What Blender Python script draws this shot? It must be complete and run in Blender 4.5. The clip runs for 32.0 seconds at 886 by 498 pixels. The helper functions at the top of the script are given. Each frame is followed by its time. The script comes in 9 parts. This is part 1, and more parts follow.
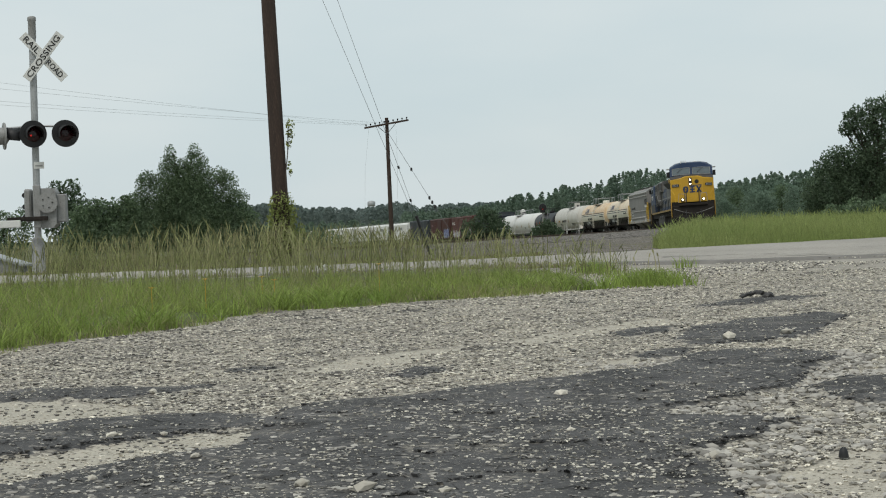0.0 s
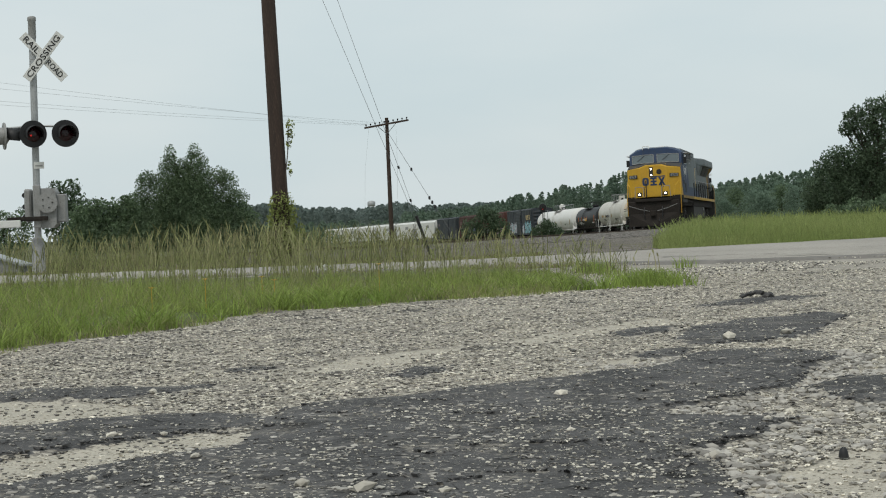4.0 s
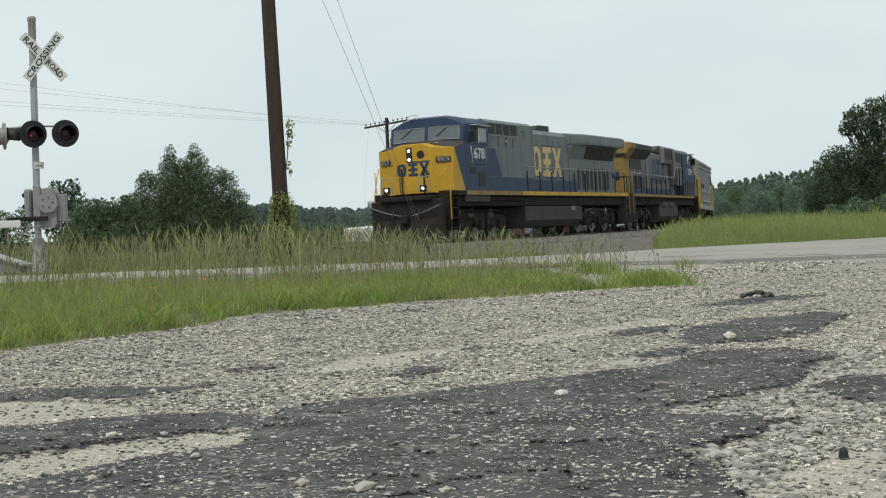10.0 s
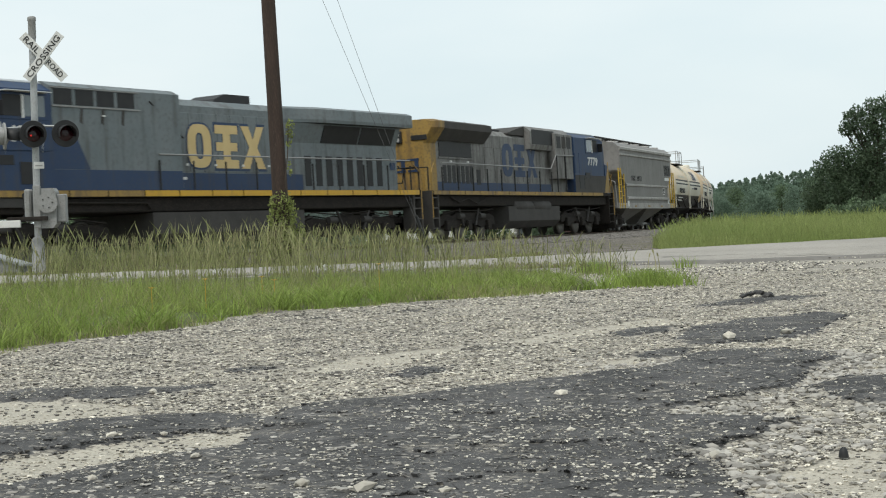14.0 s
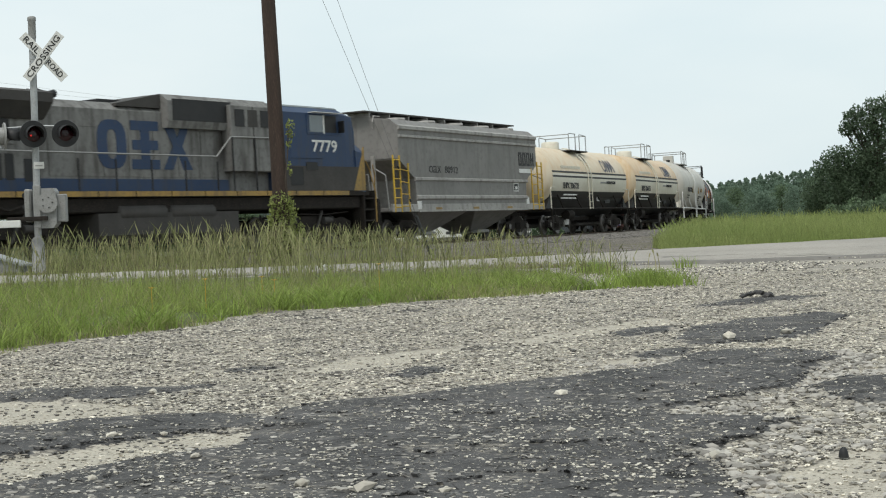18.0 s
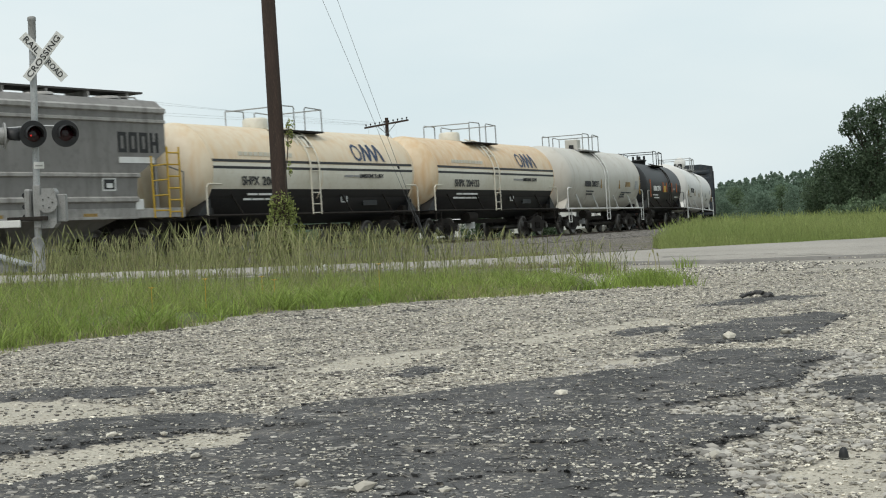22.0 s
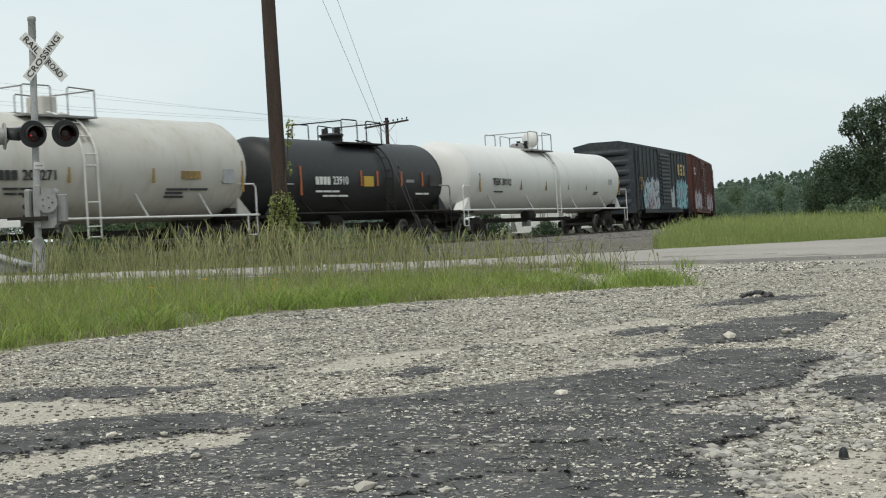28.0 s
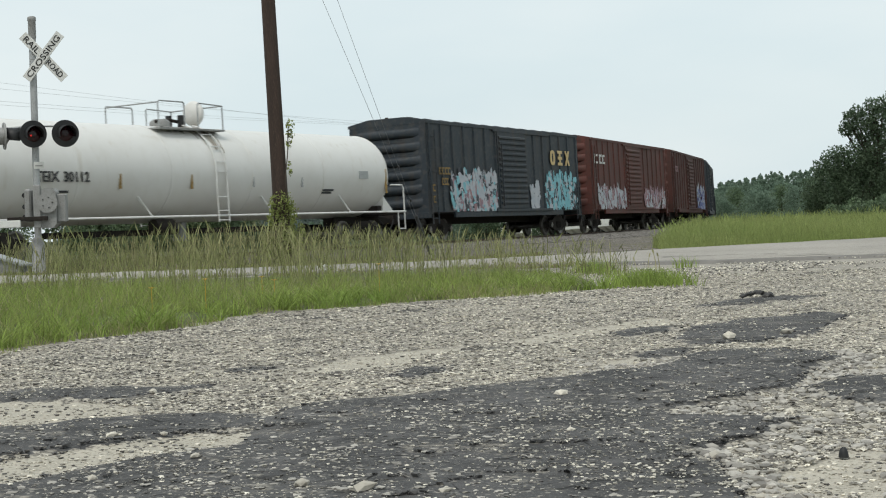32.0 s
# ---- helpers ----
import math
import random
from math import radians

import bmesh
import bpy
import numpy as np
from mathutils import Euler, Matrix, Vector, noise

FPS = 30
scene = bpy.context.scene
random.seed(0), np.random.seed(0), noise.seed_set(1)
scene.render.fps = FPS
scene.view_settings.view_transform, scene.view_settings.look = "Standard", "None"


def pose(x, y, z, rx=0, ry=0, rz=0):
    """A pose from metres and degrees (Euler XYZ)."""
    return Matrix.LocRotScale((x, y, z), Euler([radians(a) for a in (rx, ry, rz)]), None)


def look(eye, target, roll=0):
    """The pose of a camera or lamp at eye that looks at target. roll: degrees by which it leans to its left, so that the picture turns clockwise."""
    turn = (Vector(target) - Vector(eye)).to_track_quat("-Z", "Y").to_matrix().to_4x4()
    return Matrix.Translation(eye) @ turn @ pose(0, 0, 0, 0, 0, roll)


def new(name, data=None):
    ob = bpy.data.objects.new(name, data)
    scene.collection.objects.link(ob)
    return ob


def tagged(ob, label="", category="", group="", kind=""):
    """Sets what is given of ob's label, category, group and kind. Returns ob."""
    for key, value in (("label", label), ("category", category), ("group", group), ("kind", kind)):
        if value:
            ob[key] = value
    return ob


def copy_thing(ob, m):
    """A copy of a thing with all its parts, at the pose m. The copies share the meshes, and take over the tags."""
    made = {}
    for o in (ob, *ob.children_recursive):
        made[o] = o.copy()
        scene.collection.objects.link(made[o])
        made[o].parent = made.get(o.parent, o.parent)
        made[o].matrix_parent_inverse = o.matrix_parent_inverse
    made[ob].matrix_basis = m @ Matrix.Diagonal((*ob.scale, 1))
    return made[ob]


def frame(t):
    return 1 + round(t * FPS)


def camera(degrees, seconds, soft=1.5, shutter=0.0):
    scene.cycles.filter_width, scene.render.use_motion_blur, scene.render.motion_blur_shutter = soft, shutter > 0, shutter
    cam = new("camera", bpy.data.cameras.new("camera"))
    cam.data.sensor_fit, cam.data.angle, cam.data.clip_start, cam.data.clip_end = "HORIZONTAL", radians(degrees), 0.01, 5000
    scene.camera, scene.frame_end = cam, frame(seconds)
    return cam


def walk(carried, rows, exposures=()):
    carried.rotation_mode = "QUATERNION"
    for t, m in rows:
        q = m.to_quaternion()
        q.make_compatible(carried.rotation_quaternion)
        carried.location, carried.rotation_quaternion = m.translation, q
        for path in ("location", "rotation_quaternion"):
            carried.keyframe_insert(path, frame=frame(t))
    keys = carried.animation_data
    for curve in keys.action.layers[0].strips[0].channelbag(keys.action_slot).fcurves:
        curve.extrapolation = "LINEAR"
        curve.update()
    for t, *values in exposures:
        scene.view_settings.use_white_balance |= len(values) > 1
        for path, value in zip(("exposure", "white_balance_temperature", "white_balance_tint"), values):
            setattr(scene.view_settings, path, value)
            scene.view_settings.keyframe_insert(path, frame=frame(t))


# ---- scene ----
# ---------------- camera ----------------
cam = camera(30.185, 32.0, soft=1.12, shutter=0.4)
EYE = (0.0, 0.0, 0.697)
AIM = look(EYE, (0.0, 10.0, 0.697 - 10.0 * math.tan(radians(0.9147))), -2.0755)
walk(cam, [(0.0, AIM), (32.0, AIM)], [(0.0, 0.15), (6.0, 0.17), (9.0, 0.24), (12.0, 0.42), (14.0, 0.48), (17.0, 0.46), (21.0, 0.41), (25.0, 0.35), (29.0, 0.37), (32.0, 0.38)])

# ---------------- world and sun (bright overcast) ----------------
SUN_EL, SUN_AZ = radians(58), radians(205)
world = bpy.data.worlds.new("overcast_sky")
scene.world = world
world.use_nodes = True
wn, wl = world.node_tree.nodes, world.node_tree.links
wn.clear()
w_out = wn.new("ShaderNodeOutputWorld")
w_bg = wn.new("ShaderNodeBackground")
w_sky = wn.new("ShaderNodeTexSky")
w_sky.sky_type = "NISHITA"
w_sky.sun_disc = False
w_sky.sun_elevation, w_sky.sun_rotation = SUN_EL, SUN_AZ
w_sky.air_density, w_sky.dust_density = 1.0, 4.0
w_co = wn.new("ShaderNodeTexCoord")
w_map = wn.new("ShaderNodeMapping")
w_map.inputs["Scale"].default_value = (1.0, 1.0, 3.2)
w_noise = wn.new("ShaderNodeTexNoise")
w_noise.inputs["Scale"].default_value = 2.6
w_noise.inputs["Detail"].default_value = 5.0
w_noise.inputs["Roughness"].default_value = 0.5
w_ramp = wn.new("ShaderNodeValToRGB")
w_ramp.color_ramp.elements[0].position, w_ramp.color_ramp.elements[0].color = 0.30, (6.6, 7.75, 8.1, 1)
w_ramp.color_ramp.elements[1].position, w_ramp.color_ramp.elements[1].color = 0.72, (8.1, 8.75, 8.75, 1)
w_mix = wn.new("ShaderNodeMixRGB")
w_mix.inputs[0].default_value = 0.88
wl.new(w_co.outputs["Generated"], w_map.inputs["Vector"])
wl.new(w_map.outputs["Vector"], w_noise.inputs["Vector"])
wl.new(w_noise.outputs["Fac"], w_ramp.inputs["Fac"])
wl.new(w_sky.outputs["Color"], w_mix.inputs[1])
wl.new(w_ramp.outputs["Color"], w_mix.inputs[2])
wl.new(w_mix.outputs["Color"], w_bg.inputs["Color"])
w_bg.inputs["Strength"].default_value = 0.085
wl.new(w_bg.outputs["Background"], w_out.inputs["Surface"])

sun_data = bpy.data.lights.new("sun", "SUN")
sun_data.energy, sun_data.angle, sun_data.color = 1.2, radians(14), (1.0, 0.96, 0.9)
sun = new("sun", sun_data)
sun.rotation_euler = Euler((radians(90) - SUN_EL, 0, math.pi - SUN_AZ))


# ---------------- materials ----------------
def material(name, c1, c2=None, rough=0.7, metal=0.0, scale=3.0, detail=6.0, bump=0.0, bump_scale=None,
             c3=None, fine=None, fine_amount=0.25, stretch=(1, 1, 1), spec=0.4, island=0.0, rust=None, rust_at=0.62, emit=None, leaf=0.0):
    """A node material: two colours mixed by a coarse noise, a third by a fine one, relief, and rust streaks where given."""
    m = bpy.data.materials.new(name)
    m.use_nodes = True
    n, l = m.node_tree.nodes, m.node_tree.links
    b = n["Principled BSDF"]
    b.inputs["Roughness"].default_value, b.inputs["Metallic"].default_value = rough, metal
    b.inputs["Specular IOR Level"].default_value = spec
    co = n.new("ShaderNodeTexCoord")
    mp = n.new("ShaderNodeMapping")
    mp.inputs["Scale"].default_value = stretch
    l.new(co.outputs["Object"], mp.inputs["Vector"])

    def noise_tex(s, d):
        t = n.new("ShaderNodeTexNoise")
        t.inputs["Scale"].default_value, t.inputs["Detail"].default_value = s, d
        l.new(mp.outputs["Vector"], t.inputs["Vector"])
        return t

    def mixed(fac, a, c):
        x = n.new("ShaderNodeMixRGB")
        l.new(fac, x.inputs[0])
        for i, v in ((1, a), (2, c)):
            if isinstance(v, tuple):
                x.inputs[i].default_value = (*v, 1)
            else:
                l.new(v, x.inputs[i])
        return x.outputs[0]

    def ramp(src, lo, hi):
        r = n.new("ShaderNodeMapRange")
        r.inputs[1].default_value, r.inputs[2].default_value = lo, hi
        l.new(src, r.inputs[0])
        return r.outputs[0]

    t1 = noise_tex(scale, detail)
    col = mixed(ramp(t1.outputs["Fac"], 0.3, 0.7), c1, c2 or tuple(v * 0.8 for v in c1))
    t2 = noise_tex(fine or scale * 9, 3)
    if c3:
        r2 = ramp(t2.outputs["Fac"], 0.5, 0.72)
        mul = n.new("ShaderNodeMath")
        mul.operation = "MULTIPLY"
        mul.inputs[1].default_value = fine_amount * 3
        l.new(r2, mul.inputs[0])
        col = mixed(mul.outputs[0], col, c3)
    if rust:
        t3 = n.new("ShaderNodeTexNoise")
        mp3 = n.new("ShaderNodeMapping")
        mp3.inputs["Scale"].default_value = (2.2, 2.2, 0.35)
        l.new(co.outputs["Object"], mp3.inputs["Vector"])
        l.new(mp3.outputs["Vector"], t3.inputs["Vector"])
        t3.inputs["Scale"].default_value, t3.inputs["Detail"].default_value = 1.6, 8
        col = mixed(ramp(t3.outputs["Fac"], rust_at - 0.12, rust_at + 0.14), col, rust)
    if island:
        g = n.new("ShaderNodeNewGeometry")
        oi = n.new("ShaderNodeObjectInfo")
        ad = n.new("ShaderNodeMath")
        ad.operation = "ADD"
        l.new(g.outputs["Random Per Island"], ad.inputs[0])
        l.new(oi.outputs["Random"], ad.inputs[1])
        fr = n.new("ShaderNodeMath")
        fr.operation = "FRACT"
        l.new(ad.outputs[0], fr.inputs[0])
        mr = n.new("ShaderNodeMapRange")
        mr.inputs[3].default_value, mr.inputs[4].default_value = 1 - island, 1 + island
        l.new(fr.outputs[0], mr.inputs[0])
        hsv = n.new("ShaderNodeHueSaturation")
        l.new(mr.outputs[0], hsv.inputs["Value"])
        l.new(col, hsv.inputs["Color"])
        col = hsv.outputs[0]
    l.new(col, b.inputs["Base Color"])
    if bump:
        bp = n.new("ShaderNodeBump")
        bp.inputs["Strength"].default_value = 0.8
        bp.inputs["Distance"].default_value = bump
        tb = noise_tex(bump_scale or scale * 6, 5)
        l.new(tb.outputs["Fac"], bp.inputs["Height"])
        l.new(bp.outputs["Normal"], b.inputs["Normal"])
    if leaf:
        tl = n.new("ShaderNodeBsdfTranslucent")
        l.new(col, tl.inputs["Color"])
        ms = n.new("ShaderNodeMixShader")
        ms.inputs[0].default_value = leaf
        l.new(b.outputs[0], ms.inputs[1])
        l.new(tl.outputs[0], ms.inputs[2])
        l.new(ms.outputs[0], n["Material Output"].inputs["Surface"])
    if emit:
        b.inputs["Emission Color"].default_value = (*emit[:3], 1)
        b.inputs["Emission Strength"].default_value = emit[3]
    return m


GRIME = (0.055, 0.048, 0.04)
M_BLUE = material("loco_blue", (0.013, 0.034, 0.088), (0.02, 0.044, 0.10), 0.55, scale=1.2, c3=(0.04, 0.05, 0.07), fine_amount=0.15, rust=(0.04, 0.043, 0.052), rust_at=0.66)
M_GREY = material("loco_grey", (0.13, 0.155, 0.162), (0.168, 0.188, 0.192), 0.6, scale=0.9, c3=(0.11, 0.115, 0.115), rust=(0.07, 0.068, 0.062), rust_at=0.64)
M_GREY2 = material("loco_grey_dirty", (0.168, 0.166, 0.158), (0.21, 0.205, 0.193), 0.7, scale=0.9, c3=(0.11, 0.104, 0.096), rust=(0.06, 0.054, 0.048), rust_at=0.59)
M_GREY3 = material("loco_grime", (0.045, 0.042, 0.039), (0.068, 0.063, 0.058), 0.85, scale=1.5, c3=(0.045, 0.04, 0.036))
M_YEL = material("loco_yellow", (0.56, 0.33, 0.022), (0.50, 0.28, 0.02), 0.5, scale=1.1, c3=(0.33, 0.2, 0.04), fine_amount=0.12, rust=(0.26, 0.16, 0.04), rust_at=0.7)
M_YELD = material("loco_yellow_dirty", (0.36, 0.22, 0.05), (0.26, 0.17, 0.05), 0.6, scale=1.4, c3=(0.14, 0.1, 0.05), rust=(0.12, 0.08, 0.045), rust_at=0.6)
# grey roof paled: the sky's reflection is part of its colour
M_ROOFSKY = material("cab_roof_sky_sheen", (0.40, 0.42, 0.43), (0.33, 0.35, 0.36), 0.5, scale=1.5, c3=(0.25, 0.25, 0.25))
M_GOLD = material("gold_lettering", (0.62, 0.47, 0.22), (0.54, 0.39, 0.17), 0.55, scale=2.0)
M_FRAME = material("black_running_gear", (0.017, 0.015, 0.0135), (0.027, 0.023, 0.02), 0.9, scale=3.0, c3=(0.05, 0.04, 0.032), spec=0.2)
M_DARK = material("dark_opening", (0.012, 0.012, 0.013), (0.02, 0.019, 0.019), 0.6, scale=4.0)
M_STEEL = material("worn_steel", (0.16, 0.15, 0.14), (0.1, 0.09, 0.08), 0.45, 0.7, scale=6.0)
M_RAIL = material("rail_steel", (0.10, 0.065, 0.045), (0.07, 0.045, 0.032), 0.6, 0.3, scale=5.0)
M_RAILTOP = material("rail_head", (0.45, 0.44, 0.42), (0.36, 0.35, 0.33), 0.3, 0.9, scale=5.0)
M_TIE = material("weathered_tie", (0.085, 0.07, 0.055), (0.05, 0.042, 0.035), 0.9, scale=4.0, island=0.3, bump=0.01)
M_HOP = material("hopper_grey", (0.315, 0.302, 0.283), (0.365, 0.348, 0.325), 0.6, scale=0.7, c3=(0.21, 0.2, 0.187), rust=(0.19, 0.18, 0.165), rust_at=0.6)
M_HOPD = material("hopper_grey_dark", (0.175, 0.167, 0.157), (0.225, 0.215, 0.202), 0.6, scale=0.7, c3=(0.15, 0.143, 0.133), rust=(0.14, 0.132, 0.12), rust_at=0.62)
M_CREAM = material("tank_cream", (0.62, 0.51, 0.36), (0.66, 0.58, 0.45), 0.5, scale=0.5, c3=(0.5, 0.38, 0.24), fine=2.2, fine_amount=0.09, rust=(0.60, 0.45, 0.28), rust_at=0.56)
M_CREAM2 = material("tank_cream_stained", (0.60, 0.45, 0.28), (0.64, 0.53, 0.38), 0.5, scale=0.5, c3=(0.46, 0.31, 0.17), fine=2.2, fine_amount=0.12, rust=(0.56, 0.37, 0.20), rust_at=0.54)
M_CREAMW = material("tank_pale", (0.68, 0.65, 0.56), (0.60, 0.56, 0.46), 0.5, scale=0.8, c3=(0.5, 0.42, 0.3), fine_amount=0.1)
M_WHITE = material("tank_white", (0.54, 0.52, 0.47), (0.47, 0.445, 0.395), 0.5, scale=0.6, c3=(0.4, 0.365, 0.3), fine=2.5, fine_amount=0.08, rust=(0.4, 0.355, 0.285), rust_at=0.66)
M_WHITE2 = material("tank_bright_white", (0.68, 0.67, 0.64), (0.63, 0.615, 0.58), 0.45, scale=0.5, c3=(0.52, 0.49, 0.43), fine=2.5, fine_amount=0.06, rust=(0.52, 0.475, 0.4), rust_at=0.74)
M_STAIN = material("dried_residue", (0.36, 0.33, 0.28), (0.29, 0.262, 0.215), 0.7, scale=3.0, c3=(0.22, 0.19, 0.15), stretch=(3, 3, 0.6))
M_BLACK = material("tank_black", (0.012, 0.0125, 0.0135), (0.02, 0.02, 0.021), 0.5, scale=0.8, c3=(0.04, 0.038, 0.035), fine_amount=0.1, spec=0.3)
M_TICK = material("orange_tick_paint", (0.42, 0.13, 0.045), (0.34, 0.11, 0.045), 0.6, scale=3.0)
M_YPAINT = material("yellow_safety_paint", (0.55, 0.36, 0.03), (0.45, 0.28, 0.03), 0.55, scale=3.0)
M_WPAINT = material("white_paint", (0.72, 0.72, 0.70), (0.6, 0.59, 0.56), 0.55, scale=3.0)
M_BOXB = material("boxcar_blue_black", (0.016, 0.024, 0.032), (0.026, 0.034, 0.042), 0.6, scale=0.8, c3=(0.06, 0.06, 0.058), rust=(0.05, 0.042, 0.036), rust_at=0.62)
M_BOXR = material("boxcar_red", (0.115, 0.033, 0.024), (0.088, 0.03, 0.023), 0.65, scale=0.8, c3=(0.06, 0.03, 0.024), rust=(0.06, 0.03, 0.022), rust_at=0.56)
M_BOXR2 = material("boxcar_brown", (0.085, 0.026, 0.019), (0.065, 0.024, 0.018), 0.7, scale=0.8, c3=(0.05, 0.025, 0.02), rust=(0.05, 0.026, 0.02), rust_at=0.56)
M_GLASS = material("window_glass", (0.10, 0.13, 0.14), (0.07, 0.09, 0.10), 0.08, 0.0, scale=1.0, spec=0.9)
M_HLON = material("headlight_lit", (0.9, 0.9, 0.8), rough=0.3, emit=(1.0, 0.93, 0.8, 9.0))
M_LENS = material("headlight_lens", (0.5, 0.5, 0.48), (0.4, 0.4, 0.4), 0.15, scale=8)
M_REDON = material("signal_red_lit", (0.3, 0.012, 0.012), rough=0.3, emit=(1.0, 0.05, 0.04, 0.35))
M_REDOFF = material("signal_red_lens", (0.03, 0.005, 0.008), (0.022, 0.004, 0.007), 0.25, scale=8)
M_SIGBLK = material("signal_black", (0.012, 0.012, 0.013), (0.02, 0.02, 0.02), 0.55, scale=6)
M_ALU = material("galvanised_grey", (0.40, 0.41, 0.41), (0.32, 0.33, 0.33), 0.5, 0.3, scale=4.0, c3=(0.25, 0.25, 0.24))
M_ALU2 = material("cast_grey", (0.30, 0.30, 0.29), (0.24, 0.24, 0.23), 0.6, 0.1, scale=5.0, c3=(0.16, 0.15, 0.14))
M_SIGN = material("sign_white", (0.66, 0.66, 0.63), (0.56, 0.56, 0.53), 0.5, scale=4.0, c3=(0.42, 0.41, 0.38), fine_amount=0.12)
M_INK = material("sign_black", (0.015, 0.015, 0.016), (0.025, 0.025, 0.025), 0.6, scale=8)
M_POLE = material("creosote_pole", (0.052, 0.034, 0.026), (0.034, 0.024, 0.019), 0.9, scale=2.0, stretch=(6, 6, 0.5), c3=(0.09, 0.06, 0.045), bump=0.006, bump_scale=9)
M_WIRE = material("wire_strand", (0.14, 0.14, 0.14), (0.1, 0.1, 0.1), 0.6, 0.3, scale=9)
M_WIREL = material("weathered_copper_wire", (0.38, 0.4, 0.39), (0.32, 0.34, 0.33), 0.7, 0.0, scale=9)
M_ROAD = material("old_asphalt", (0.375, 0.348, 0.308), (0.295, 0.275, 0.244), 0.9, scale=0.25, detail=8, c3=(0.17, 0.162, 0.15), fine=14, fine_amount=0.2, bump=0.004, bump_scale=60, spec=0.1)
M_SHOULDER = material("worn_shoulder", (0.35, 0.322, 0.275), (0.255, 0.236, 0.205), 0.9, scale=0.5, detail=8, c3=(0.36, 0.335, 0.29), fine=9, fine_amount=0.3, bump=0.008, bump_scale=40, spec=0.1)
M_CRACK = material("tar_crack_and_lip_shade", (0.13, 0.122, 0.11), (0.2, 0.186, 0.168), 0.9, scale=3.0, fine=30)
# Haze is put into the leaf colours, most strongly in the far woods' two.
M_LEAF = material("oak_leaves", (0.12, 0.172, 0.096), (0.145, 0.2, 0.11), 0.6, scale=0.6, island=0.5, leaf=0.5)
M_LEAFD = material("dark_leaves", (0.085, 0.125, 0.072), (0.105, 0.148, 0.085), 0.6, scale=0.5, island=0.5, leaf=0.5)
# paler and bluer than the leaves are: distance haze painted in
M_LEAFP = material("hazed_needles", (0.15, 0.215, 0.155), (0.175, 0.235, 0.168), 0.7, scale=0.25, island=0.3, leaf=0.5)
M_HAZE = material("hazed_far_leaves", (0.17, 0.215, 0.195), (0.19, 0.232, 0.207), 0.9, scale=0.05, island=0.12, leaf=0.45)
M_BARK = material("bark", (0.075, 0.058, 0.045), (0.05, 0.04, 0.03), 0.9, scale=4, bump=0.01)
M_BALL = material("ballast_stone", (0.175, 0.162, 0.146), (0.13, 0.12, 0.108), 0.9, scale=5, c3=(0.1, 0.09, 0.08), fine=30, fine_amount=0.2, island=0.35, bump=0.012, bump_scale=45)
M_GRASS = material("green_grass", (0.225, 0.312, 0.068), (0.285, 0.345, 0.092), 0.7, scale=0.6, island=0.4, leaf=0.45)
M_STRAW = material("seeding_grass", (0.31, 0.292, 0.145), (0.37, 0.335, 0.19), 0.8, scale=0.6, island=0.35, leaf=0.35)
M_FIELD = material("olive_grass", (0.225, 0.275, 0.08), (0.28, 0.295, 0.105), 0.8, scale=0.3, island=0.4, leaf=0.4)
M_MEADOW = material("meadow_grass", (0.235, 0.30, 0.092), (0.295, 0.325, 0.12), 0.8, scale=0.25, island=0.25, leaf=0.4)
M_STALK = material("olive_stalks", (0.185, 0.202, 0.08), (0.255, 0.25, 0.122), 0.8, scale=0.5, island=0.55, leaf=0.3)
M_DRY = material("dry_weeds", (0.25, 0.21, 0.13), (0.18, 0.155, 0.1), 0.85, scale=0.5, island=0.45, leaf=0.25)


